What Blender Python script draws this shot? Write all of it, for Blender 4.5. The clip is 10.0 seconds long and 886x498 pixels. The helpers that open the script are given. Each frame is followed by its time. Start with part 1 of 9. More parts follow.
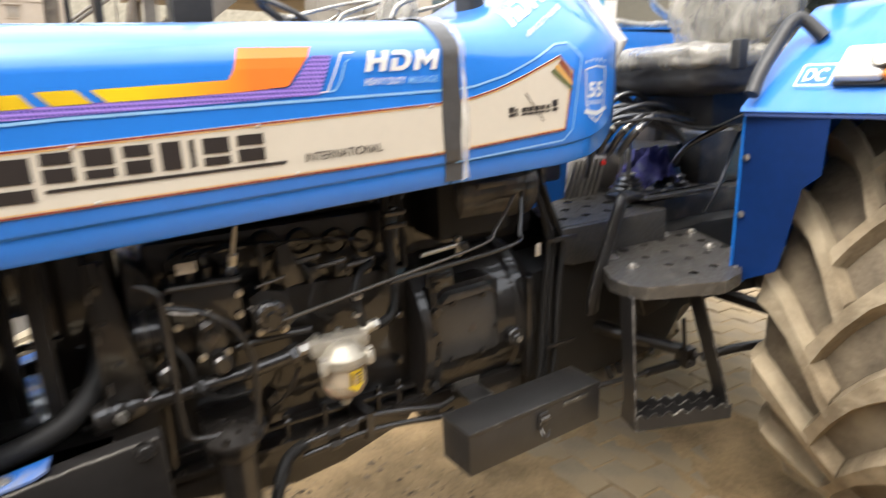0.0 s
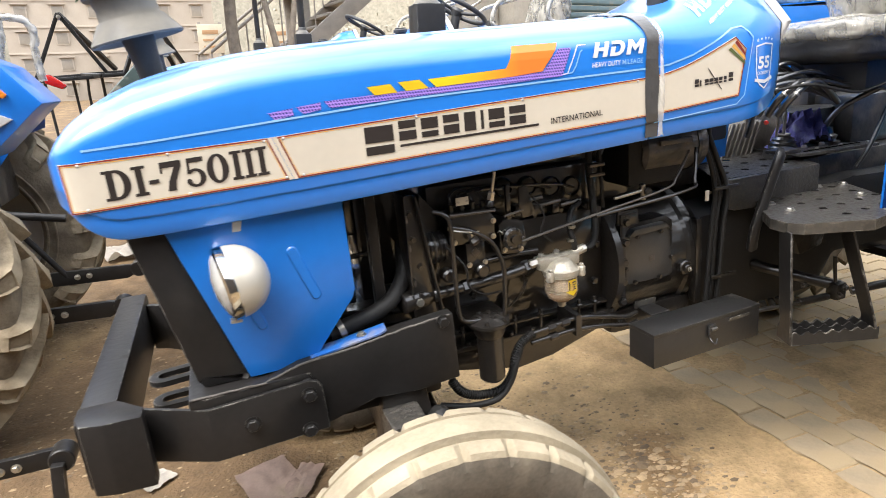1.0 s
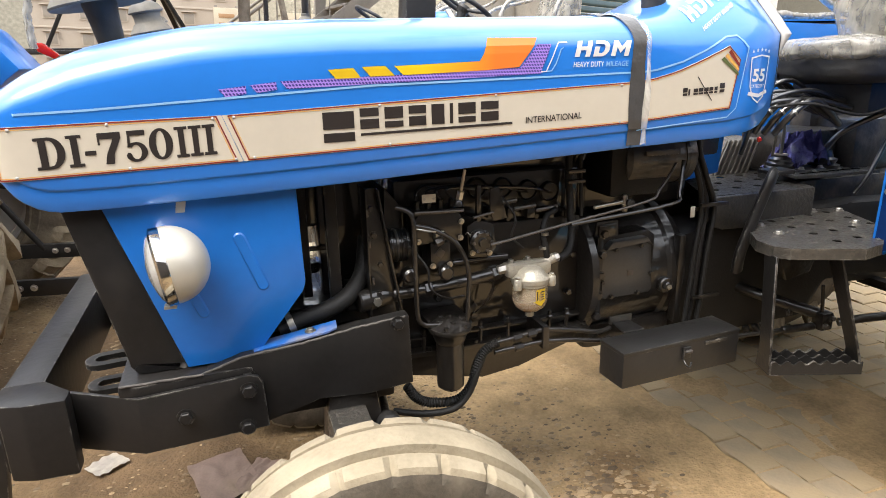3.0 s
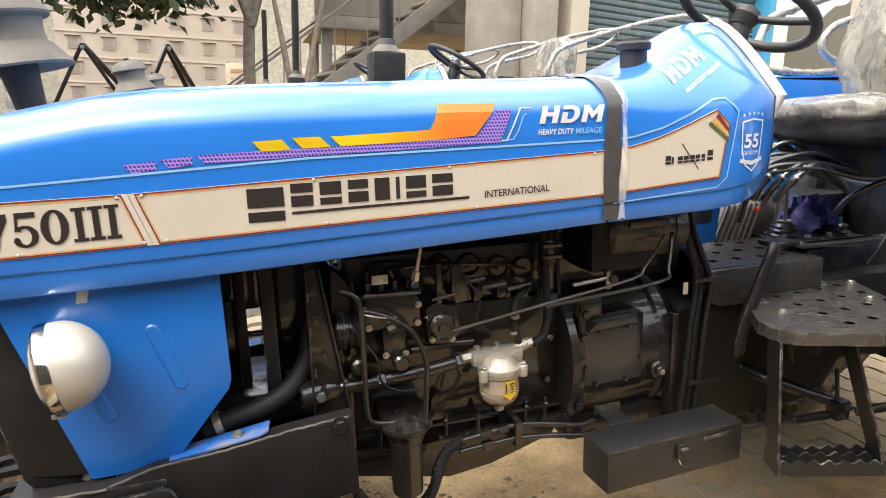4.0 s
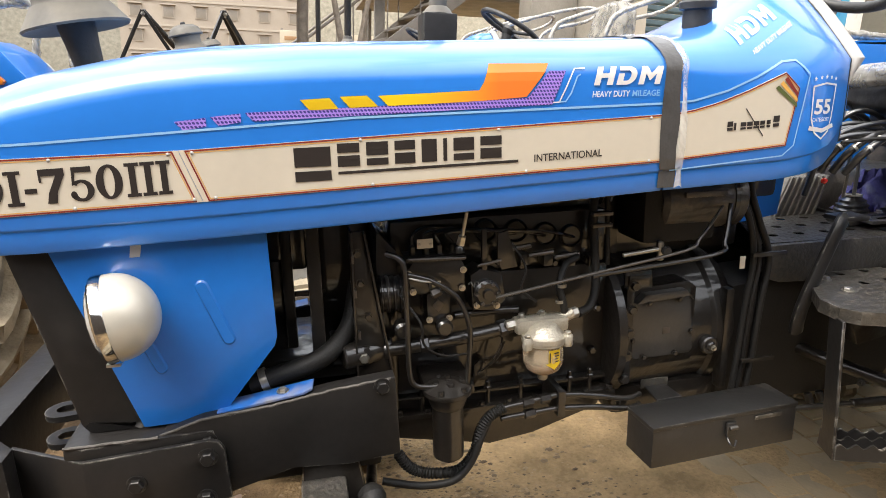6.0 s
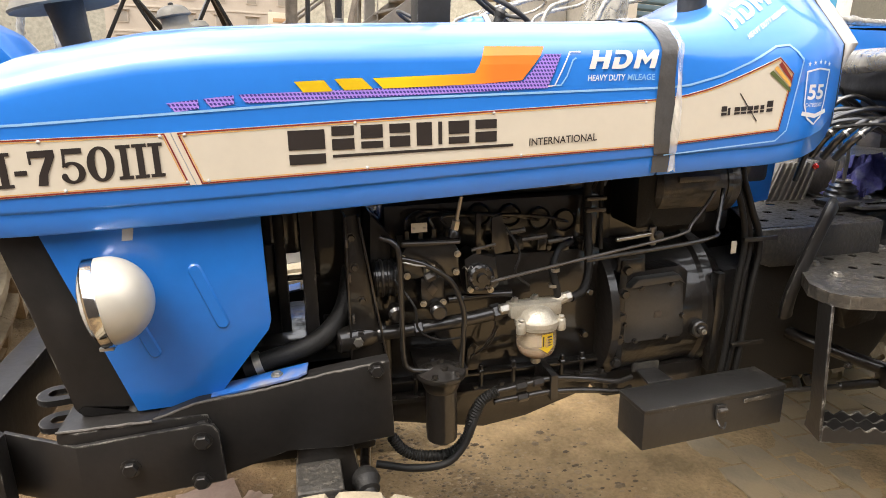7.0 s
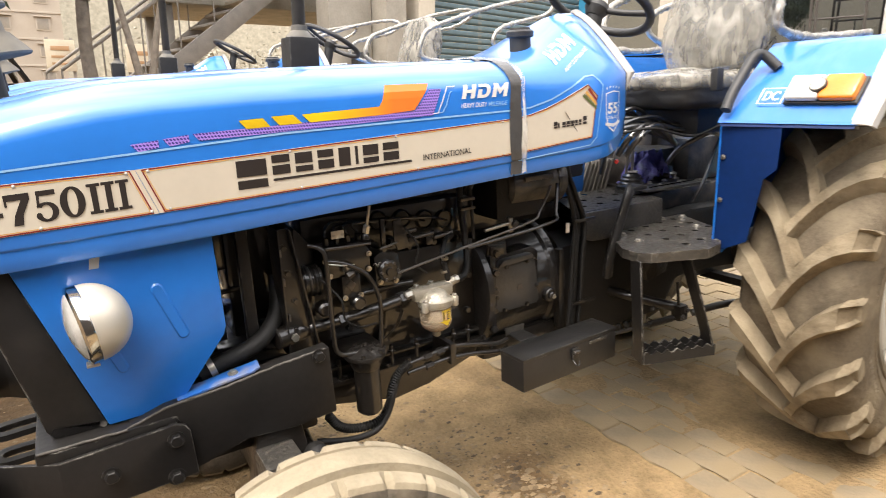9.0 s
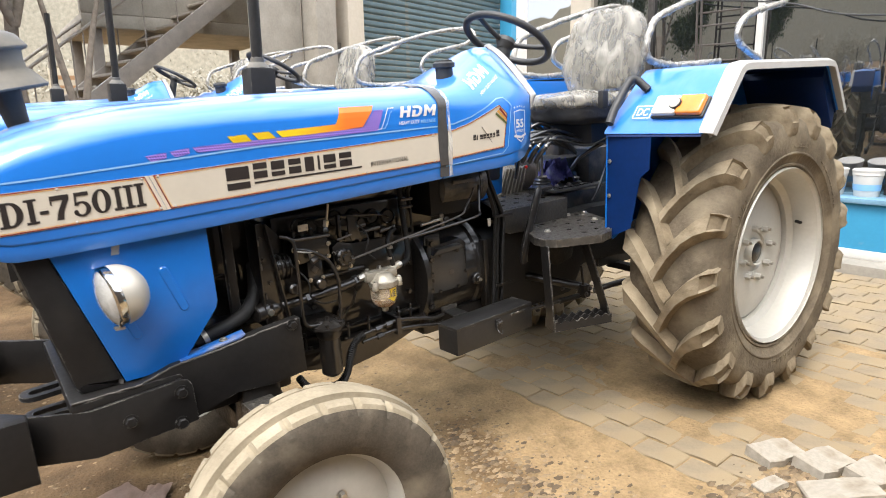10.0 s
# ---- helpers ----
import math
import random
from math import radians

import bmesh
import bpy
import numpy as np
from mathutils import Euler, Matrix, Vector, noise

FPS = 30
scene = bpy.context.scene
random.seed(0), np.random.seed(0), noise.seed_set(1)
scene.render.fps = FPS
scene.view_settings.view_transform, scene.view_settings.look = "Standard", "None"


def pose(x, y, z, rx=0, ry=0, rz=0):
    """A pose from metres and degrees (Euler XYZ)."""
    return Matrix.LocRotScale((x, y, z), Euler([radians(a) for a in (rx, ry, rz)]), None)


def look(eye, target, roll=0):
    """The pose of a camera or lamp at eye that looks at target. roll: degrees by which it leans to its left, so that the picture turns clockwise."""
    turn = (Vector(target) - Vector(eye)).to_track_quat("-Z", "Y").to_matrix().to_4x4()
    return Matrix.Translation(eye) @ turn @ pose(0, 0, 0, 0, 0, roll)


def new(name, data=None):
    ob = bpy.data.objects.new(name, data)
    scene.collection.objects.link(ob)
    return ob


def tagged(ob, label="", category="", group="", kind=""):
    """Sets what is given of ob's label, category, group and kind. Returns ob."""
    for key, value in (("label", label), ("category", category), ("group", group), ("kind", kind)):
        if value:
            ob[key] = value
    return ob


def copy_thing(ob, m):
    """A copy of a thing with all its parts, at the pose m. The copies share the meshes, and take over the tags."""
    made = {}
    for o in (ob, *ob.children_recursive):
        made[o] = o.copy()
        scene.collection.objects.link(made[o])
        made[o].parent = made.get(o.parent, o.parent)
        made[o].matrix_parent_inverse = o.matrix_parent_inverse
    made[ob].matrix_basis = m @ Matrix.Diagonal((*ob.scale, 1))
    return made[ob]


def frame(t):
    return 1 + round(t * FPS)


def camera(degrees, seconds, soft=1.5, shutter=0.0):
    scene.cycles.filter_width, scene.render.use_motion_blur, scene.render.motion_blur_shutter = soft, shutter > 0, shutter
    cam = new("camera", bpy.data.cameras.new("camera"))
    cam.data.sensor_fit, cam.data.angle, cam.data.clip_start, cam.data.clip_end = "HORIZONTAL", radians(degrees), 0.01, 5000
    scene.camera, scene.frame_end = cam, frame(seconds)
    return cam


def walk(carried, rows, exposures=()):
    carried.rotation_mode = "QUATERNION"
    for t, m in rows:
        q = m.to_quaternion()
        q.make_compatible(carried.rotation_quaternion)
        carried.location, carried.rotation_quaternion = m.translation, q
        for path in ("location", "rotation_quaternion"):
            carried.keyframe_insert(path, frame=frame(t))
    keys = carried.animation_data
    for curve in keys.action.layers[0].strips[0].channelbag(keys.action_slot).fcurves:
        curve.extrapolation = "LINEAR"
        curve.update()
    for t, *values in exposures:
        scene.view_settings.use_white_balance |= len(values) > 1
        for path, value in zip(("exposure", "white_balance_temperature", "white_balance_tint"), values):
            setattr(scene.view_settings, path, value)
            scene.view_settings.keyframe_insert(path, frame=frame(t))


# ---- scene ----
cam = camera(70.0, 10.0, soft=0.6, shutter=0.3)
PATH = [
    (0, (0.285, -1.111, 1.442), (1.233, 0.567, 0.909), -2.5),
    (0.5, (0.054, -1.319, 1.44), (0.644, 0.458, 0.737), -5.0),
    (1, (-0.171, -1.449, 1.482), (0.441, 0.367, 0.91), -5.3),
    (1.5, (-0.315, -1.521, 1.492), (0.324, 0.285, 0.917), -3.4),
    (2, (-0.152, -1.506, 1.51), (0.464, 0.321, 0.981), -2.5),
    (2.2, (-0.061, -1.497, 1.487), (0.474, 0.355, 0.955), -2.0),
    (3.3, (-0.019, -1.356, 1.447), (0.589, 0.46, 0.872), -1.2),
    (3.5, (0.026, -1.317, 1.458), (0.593, 0.524, 0.92), -2.1),
    (4, (0.159, -1.262, 1.481), (0.726, 0.609, 1.059), -1.6),
    (4.5, (0.189, -1.233, 1.466), (0.708, 0.637, 0.981), -2.5),
    (5, (0.172, -1.232, 1.463), (0.608, 0.654, 0.963), -2.3),
    (6.5, (0.164, -1.253, 1.461), (0.584, 0.631, 0.937), -0.8),
    (7, (0.157, -1.245, 1.459), (0.599, 0.626, 0.907), -0.8),
    (7.5, (0.152, -1.24, 1.448), (0.607, 0.626, 0.889), -0.8),
    (8, (0.082, -1.232, 1.464), (0.672, 0.588, 0.881), -3.6),
    (8.5, (-0.085, -1.28, 1.485), (0.773, 0.434, 0.915), -4.1),
    (9, (-0.178, -1.472, 1.502), (0.8, 0.196, 0.988), -2.8),
    (9.5, (-0.255, -1.667, 1.492), (0.841, -0.087, 0.941), -2.9),
    (10, (-0.447, -1.839, 1.512), (0.712, -0.276, 1.045), -3.4),
]
# the yard slopes up towards the tractor's rear: everything that stands in it, and the camera, share this turn
SLOPE = 3.0
YARD = pose(0, 0, 0, 0, -SLOPE, 0)
walk(cam, [(t, YARD @ look(eye, target, roll)) for t, eye, target, roll in PATH],
     [(0, 2.1, 6650, 10), (1.0, 2.23, 6400, 10), (1.5, 2.06, 6250, 10), (2.0, 1.92, 6300, 10), (3.5, 2.06, 6700, 10), (4.5, 1.94, 6750, 10), (6.5, 1.98, 6750, 10),
      (7, 2.1, 6900, 11), (8.0, 2.14, 7000, 12), (9.0, 2.05, 6950, 12), (10, 1.97, 6400, 10)])

# ---- light ----
world = bpy.data.worlds.new("sky")
scene.world = world
world.use_nodes = True
wt = world.node_tree
sky = wt.nodes.new("ShaderNodeTexSky")
sky.sky_type, sky.sun_disc = "NISHITA", False
sky.sun_elevation, sky.sun_rotation = radians(60), radians(240)
sky.air_density, sky.dust_density, sky.ozone_density = 1.0, 6.0, 1.0
# thin haze whitens the sky
haze = wt.nodes.new("ShaderNodeMix")
haze.data_type = "RGBA"
haze.inputs["Factor"].default_value = 0.72
haze.inputs["B"].default_value = (9.15, 9.45, 9.95, 1)
wt.links.new(sky.outputs[0], haze.inputs["A"])
wt.links.new(haze.outputs["Result"], wt.nodes["Background"].inputs[0])
wt.nodes["Background"].inputs[1].default_value = 0.1
sun = new("sun", bpy.data.lights.new("sun", "SUN"))
sun.data.energy, sun.data.angle, sun.data.color = 1.15, radians(30), (1.0, 0.96, 0.9)
sun.matrix_world = look((-4, -2.2, 8), (0, 0, 0))


# ---- materials ----
def material(name, color, rough=0.5, metal=0.0, vary=0.15, scale=8.0, bump=0.0, bscale=60.0, coat=0.0, dust=None, dust_amount=0.0,
             dust_scale=5.0, per_object=0.0, spec=0.5, detail=6.0, coat_ior=1.5, wear=None, coat_rough=0.04):
    """A Principled surface: a colour that varies at two scales, optional dust in patches, and a fine bump."""
    m = bpy.data.materials.new(name)
    m.use_nodes = True
    t, n = m.node_tree, m.node_tree.nodes
    b = n["Principled BSDF"]
    co = n.new("ShaderNodeTexCoord")
    big, fine = n.new("ShaderNodeTexNoise"), n.new("ShaderNodeTexNoise")
    big.inputs["Scale"].default_value, big.inputs["Detail"].default_value = scale, detail
    fine.inputs["Scale"].default_value, fine.inputs["Detail"].default_value = scale * 9, 4
    for q in (big, fine):
        t.links.new(co.outputs["Object"], q.inputs["Vector"])
    add = n.new("ShaderNodeMath")
    add.operation = "MULTIPLY_ADD"
    t.links.new(fine.outputs["Fac"], add.inputs[0])
    add.inputs[1].default_value = 0.5
    t.links.new(big.outputs["Fac"], add.inputs[2])
    ramp = n.new("ShaderNodeMapRange")
    ramp.inputs["From Min"].default_value, ramp.inputs["From Max"].default_value = 0.45, 1.05
    ramp.inputs["To Min"].default_value, ramp.inputs["To Max"].default_value = 1 - vary, 1 + vary
    t.links.new(add.outputs[0], ramp.inputs["Value"])
    mul = n.new("ShaderNodeVectorMath")
    mul.operation = "SCALE"
    mul.inputs[0].default_value = color
    t.links.new(ramp.outputs["Result"], mul.inputs["Scale"])
    last = mul.outputs[0]
    if per_object:
        info = n.new("ShaderNodeObjectInfo")
        r2 = n.new("ShaderNodeMapRange")
        r2.inputs["To Min"].default_value, r2.inputs["To Max"].default_value = 1 - per_object, 1 + per_object
        t.links.new(info.outputs["Random"], r2.inputs["Value"])
        m2 = n.new("ShaderNodeVectorMath")
        m2.operation = "SCALE"
        t.links.new(last, m2.inputs[0])
        t.links.new(r2.outputs["Result"], m2.inputs["Scale"])
        last = m2.outputs[0]
    b.inputs["Roughness"].default_value = rough
    if dust:
        dn = n.new("ShaderNodeTexNoise")
        dn.inputs["Scale"].default_value, dn.inputs["Detail"].default_value = dust_scale, 8
        t.links.new(co.outputs["Object"], dn.inputs["Vector"])
        dr = n.new("ShaderNodeMapRange")
        dr.inputs["From Min"].default_value, dr.inputs["From Max"].default_value = 0.7 - dust_amount * 0.5, 0.95 - dust_amount * 0.5
        t.links.new(dn.outputs["Fac"], dr.inputs["Value"])
        mix = n.new("ShaderNodeMix")
        mix.data_type = "RGBA"
        t.links.new(dr.outputs["Result"], mix.inputs["Factor"])
        t.links.new(last, mix.inputs["A"])
        mix.inputs["B"].default_value = (*dust, 1)
        last = mix.outputs["Result"]
        rr = n.new("ShaderNodeMapRange")
        rr.inputs["To Min"].default_value, rr.inputs["To Max"].default_value = rough, 0.9
        t.links.new(dr.outputs["Result"], rr.inputs["Value"])
        t.links.new(rr.outputs["Result"], b.inputs["Roughness"])
    if wear:
        # paint chipped along the edges
        bev, geo, dot = n.new("ShaderNodeBevel"), n.new("ShaderNodeNewGeometry"), n.new("ShaderNodeVectorMath")
        bev.samples = 3
        bev.inputs["Radius"].default_value = 0.006
        dot.operation = "DOT_PRODUCT"
        t.links.new(bev.outputs[0], dot.inputs[0])
        t.links.new(geo.outputs["Normal"], dot.inputs[1])
        edge, chip, gate, both, wm = n.new("ShaderNodeMapRange"), n.new("ShaderNodeTexNoise"), n.new("ShaderNodeMapRange"), n.new("ShaderNodeMath"), n.new("ShaderNodeMix")
        edge.inputs["From Min"].default_value, edge.inputs["From Max"].default_value = 0.985, 0.9
        t.links.new(dot.outputs["Value"], edge.inputs["Value"])
        chip.inputs["Scale"].default_value, chip.inputs["Detail"].default_value = 28, 8
        t.links.new(co.outputs["Object"], chip.inputs["Vector"])
        gate.inputs["From Min"].default_value, gate.inputs["From Max"].default_value = 0.5, 0.66
        t.links.new(chip.outputs["Fac"], gate.inputs["Value"])
        both.operation = "MULTIPLY"
        t.links.new(edge.outputs["Result"], both.inputs[0])
        t.links.new(gate.outputs["Result"], both.inputs[1])
        wm.data_type = "RGBA"
        t.links.new(both.outputs[0], wm.inputs["Factor"])
        t.links.new(last, wm.inputs["A"])
        wm.inputs["B"].default_value = (*wear, 1)
        last = wm.outputs["Result"]
    t.links.new(last, b.inputs["Base Color"])
    b.inputs["Metallic"].default_value = metal
    b.inputs["Coat Weight"].default_value = coat
    b.inputs["Coat Roughness"].default_value = coat_rough
    b.inputs["Coat IOR"].default_value = coat_ior
    b.inputs["Specular IOR Level"].default_value = spec
    if bump:
        bn = n.new("ShaderNodeTexNoise")
        bn.inputs["Scale"].default_value, bn.inputs["Detail"].default_value = bscale, 5
        t.links.new(co.outputs["Object"], bn.inputs["Vector"])
        bu = n.new("ShaderNodeBump")
        bu.inputs["Strength"].default_value, bu.inputs["Distance"].default_value = min(1.0, bump), 0.01
        t.links.new(bn.outputs["Fac"], bu.inputs["Height"])
        t.links.new(bu.outputs[0], b.inputs["Normal"])
    return m


DUST = (0.288, 0.232, 0.16)
BLUE = material("blue_paint", (0.014, 0.17, 0.6), 0.3, vary=0.06, scale=3, coat=0.8, coat_ior=1.42, bump=0.02, bscale=7, coat_rough=0.06)


def dust_sheen(m, colour, most):
    """Thin smears of dust and a painted pale sky sheen along the length of the upward faces."""
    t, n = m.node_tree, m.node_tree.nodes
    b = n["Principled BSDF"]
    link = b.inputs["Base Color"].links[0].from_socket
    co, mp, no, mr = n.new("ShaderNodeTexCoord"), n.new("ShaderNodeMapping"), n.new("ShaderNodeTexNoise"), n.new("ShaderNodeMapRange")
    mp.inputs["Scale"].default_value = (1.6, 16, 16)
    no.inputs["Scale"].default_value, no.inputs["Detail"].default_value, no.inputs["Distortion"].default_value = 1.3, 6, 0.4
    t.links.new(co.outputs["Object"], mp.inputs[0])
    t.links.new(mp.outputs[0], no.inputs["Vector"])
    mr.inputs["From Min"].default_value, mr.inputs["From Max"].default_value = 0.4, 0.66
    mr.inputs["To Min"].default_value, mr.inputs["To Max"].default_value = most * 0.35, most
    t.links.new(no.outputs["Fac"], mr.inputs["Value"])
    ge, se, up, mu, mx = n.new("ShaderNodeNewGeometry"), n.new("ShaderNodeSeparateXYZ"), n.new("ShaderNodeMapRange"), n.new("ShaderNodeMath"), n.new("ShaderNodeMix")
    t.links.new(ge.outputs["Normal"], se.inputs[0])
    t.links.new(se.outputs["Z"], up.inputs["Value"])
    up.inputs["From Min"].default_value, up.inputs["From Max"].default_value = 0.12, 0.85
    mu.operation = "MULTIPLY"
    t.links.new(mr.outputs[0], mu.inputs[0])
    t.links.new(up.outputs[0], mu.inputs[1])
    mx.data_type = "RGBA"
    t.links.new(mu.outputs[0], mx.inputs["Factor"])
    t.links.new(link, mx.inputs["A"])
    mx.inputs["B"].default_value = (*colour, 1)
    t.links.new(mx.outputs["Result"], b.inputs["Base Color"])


# pale blue mixed in on top: dust smears plus sky reflection put into colour
dust_sheen(BLUE, (0.225, 0.355, 0.52), 0.66)
# the same blue with less of the painted sky sheen and dust
BLUE_LESS_SHEEN = material("blue_paint_less_sheen", (0.014, 0.17, 0.6), 0.3, vary=0.06, scale=3, coat=0.8, coat_ior=1.42, bump=0.02, bscale=7, coat_rough=0.06)
dust_sheen(BLUE_LESS_SHEEN, (0.2, 0.33, 0.5), 0.2)
BLUE_SHEET = material("blue_sheet_paint", (0.006, 0.135, 0.49), 0.32, vary=0.08, scale=4, coat=0.4, coat_ior=1.45, bump=0.03, bscale=25)
# darker copy of the sheet blue: shade painted into some fender parts
BLUE_SHADED = material("shaded_blue_paint", (0.0012, 0.0165, 0.085), 0.42, vary=0.2, scale=5, bump=0.05, bscale=30, spec=0.3)
BLACK = material("black_frame_paint", (0.0135, 0.0125, 0.012), 0.42, vary=0.3, scale=6, bump=0.1, bscale=45, coat=0.1, coat_ior=1.5, coat_rough=0.2, wear=(0.24, 0.225, 0.2), dust=(0.022, 0.0185, 0.015), dust_amount=0.1, dust_scale=9, spec=0.28)
ENGINE = material("black_engine_paint", (0.0115, 0.0098, 0.0085), 0.43, vary=0.35, scale=10, bump=0.2, bscale=40, dust=(0.03, 0.023, 0.016), dust_amount=0.12, dust_scale=22, coat=0.8, coat_ior=1.6, coat_rough=0.07, spec=0.3)
CAST = material("black_cast_iron", (0.0125, 0.0108, 0.0095), 0.4, vary=0.35, scale=9, bump=0.28, bscale=50, dust=(0.04, 0.032, 0.024), dust_amount=0.14, dust_scale=20, coat=0.55, coat_ior=1.6, coat_rough=0.09, spec=0.3)
PLATE = material("worn_black_plate", (0.033, 0.0303, 0.0264), 0.4, coat=0.35, vary=0.4, scale=14, bump=0.3, bscale=90, wear=(0.17, 0.155, 0.135), dust=(0.075, 0.065, 0.051), dust_amount=0.4, dust_scale=70, coat_rough=0.2)
COVER_PAINT = material("dark_grey_cover_paint", (0.036, 0.034, 0.0315), 0.38, vary=0.25, scale=14, bump=0.1, bscale=80, coat=0.4, coat_rough=0.18)
DUSTY_CAST = material("dusty_cast_iron", (0.036, 0.032, 0.0275), 0.42, vary=0.4, scale=9, bump=0.3, bscale=55, coat=0.5, coat_ior=1.55, coat_rough=0.15, dust=(0.14, 0.118, 0.09), dust_amount=0.4, dust_scale=12)
# flat black that paints the shade seen in holes and slots
PIT_SHADE = material("black_hole_shade", (0.004, 0.004, 0.004), 0.8, vary=0.3, scale=40, spec=0.0)
DUSTY_BLUE = material("dusty_blue_sheet_paint", (0.01, 0.1, 0.36), 0.5, vary=0.15, scale=9, bump=0.05, bscale=40, dust=(0.2, 0.19, 0.18), dust_amount=0.5, dust_scale=12)
WELD = material("dusty_weld_bead", (0.07, 0.063, 0.055), 0.6, vary=0.5, scale=40, bump=0.4, bscale=90)
TIN = material("black_sheet_metal", (0.0135, 0.013, 0.0128), 0.4, vary=0.25, scale=8, bump=0.06, bscale=60, coat=0.2, coat_rough=0.25, wear=(0.13, 0.12, 0.11), dust=(0.04, 0.034, 0.027), dust_amount=0.2, dust_scale=14)
RUBBER = material("black_rubber_hose", (0.0105, 0.01, 0.0095), 0.6, vary=0.25, scale=15, bump=0.15, bscale=160, spec=0.35)
GLOSS_HOSE = material("glossy_black_hose", (0.02, 0.019, 0.018), 0.3, vary=0.3, scale=18, bump=0.08, bscale=120, coat=1.0, coat_ior=1.7, coat_rough=0.12)
TYRE = material("dusty_tyre_rubber", (0.175, 0.138, 0.09), 0.92, vary=0.34, scale=9, bump=0.7, bscale=38, dust=(0.285, 0.235, 0.16), dust_amount=0.5, dust_scale=7, spec=0.2)
SIDEWALL = material("dusty_sidewall_rubber", (0.118, 0.095, 0.066), 0.9, vary=0.32, scale=10, bump=0.45, bscale=55, dust=(0.215, 0.176, 0.12), dust_amount=0.5, dust_scale=7, spec=0.2)
FRONT_TREAD = material("clay_coated_tread", (0.255, 0.214, 0.148), 0.92, vary=0.2, scale=10, bump=0.35, bscale=80, dust=(0.35, 0.297, 0.212), dust_amount=0.4, dust_scale=8, spec=0.25)
FRONT_SIDE = material("clay_dusted_sidewall", (0.088, 0.074, 0.056), 0.9, vary=0.35, scale=14, bump=0.25, bscale=110, dust=(0.185, 0.156, 0.112), dust_amount=0.38, dust_scale=9, spec=0.25)
RIM = material("silver_rim_paint", (0.44, 0.425, 0.38), 0.45, metal=0.2, vary=0.08, scale=6, bump=0.06, bscale=50, dust=(0.4, 0.352, 0.28), dust_amount=0.12)
CREAM = material("cream_decal_panel", (0.535, 0.482, 0.392), 0.38, vary=0.05, scale=5, bump=0.03, bscale=20)
INK = material("dark_brown_print", (0.0224, 0.0176, 0.016), 0.4, vary=0.12, scale=12)
RED = material("dark_red_print", (0.2, 0.022, 0.014), 0.4, vary=0.12, scale=20)
GOLD = material("amber_print", (0.624, 0.336, 0.072), 0.4, vary=0.1, scale=20)
YELLOW = material("yellow_print", (0.624, 0.416, 0.012), 0.35, vary=0.06, scale=12)
WHITE = material("white_print", (0.64, 0.64, 0.624), 0.35, vary=0.04, scale=12)
GREEN = material("olive_print", (0.085, 0.105, 0.03), 0.4, vary=0.1, scale=20)
PALE = material("pale_blue_print", (0.224, 0.44, 0.68), 0.35, vary=0.05, scale=10)
TRIM = material("white_moulded_plastic", (0.385, 0.377, 0.358), 0.44, vary=0.08, scale=6, dust=DUST, dust_amount=0.15)
LAMP = material("pearl_lamp_shell", (0.48, 0.45, 0.385), 0.28, metal=0.2, vary=0.05, scale=8, coat=0.4)
CHROME = material("chrome", (0.6, 0.592, 0.576), 0.1, metal=1.0, vary=0.04, scale=20)
STEEL = material("zinc_plated_steel", (0.44, 0.416, 0.368), 0.32, metal=0.85, vary=0.2, scale=30, bump=0.1, bscale=120)
ROD = material("grey_steel_rod", (0.096, 0.088, 0.08), 0.35, metal=0.7, vary=0.25, scale=30)
ALLOY = material("cast_aluminium", (0.42, 0.385, 0.315), 0.42, metal=0.55, vary=0.2, scale=30, bump=0.3, bscale=150)
AMBER = material("amber_lens", (0.68, 0.2, 0.016), 0.15, vary=0.08, scale=40, coat=0.5, bump=0.15, bscale=180)
CLEAR = material("clear_lens", (0.624, 0.608, 0.576), 0.15, vary=0.05, scale=40, coat=0.6, bump=0.1, bscale=150)
LENS = material("ribbed_headlamp_glass", (0.42, 0.42, 0.4), 0.12, metal=0.1, vary=0.3, scale=26, coat=1.0, bump=0.1, bscale=60)
RED_LENS = material("red_lens", (0.4, 0.012, 0.008), 0.18, vary=0.1, scale=40, coat=0.5)
CLOTH = material("violet_rag", (0.1, 0.098, 0.29), 0.9, vary=0.4, scale=40, bump=0.4, bscale=90, dust=(0.3, 0.33, 0.42), dust_amount=0.3, dust_scale=14)
TAPE = material("dark_grey_packing_band", (0.06, 0.0576, 0.056), 0.32, vary=0.2, scale=25, bump=0.3, bscale=40)
FUEL = material("amber_fuel", (0.42, 0.17, 0.07), 0.3, vary=0.1, scale=20)
FILTER_PAPER = material("buff_filter_paper", (0.42, 0.34, 0.24), 0.7, vary=0.1, scale=30)
GREY_CASE = material("grey_ribbed_plastic", (0.125, 0.115, 0.1), 0.4, vary=0.25, scale=14, bump=0.1, bscale=60, dust=(0.14, 0.12, 0.09), dust_amount=0.3)
CASE_RIB = material("scuffed_rib_edge", (0.15, 0.14, 0.122), 0.4, vary=0.25, scale=30)
VINYL = material("black_seat_vinyl", (0.024, 0.024, 0.024), 0.5, vary=0.2, scale=12, bump=0.2, bscale=50)
CLEANER = material("smoky_plastic_bowl", (0.1, 0.093, 0.08), 0.5, vary=0.2, scale=10, dust=(0.2, 0.178, 0.142), dust_amount=0.4, spec=0.35)


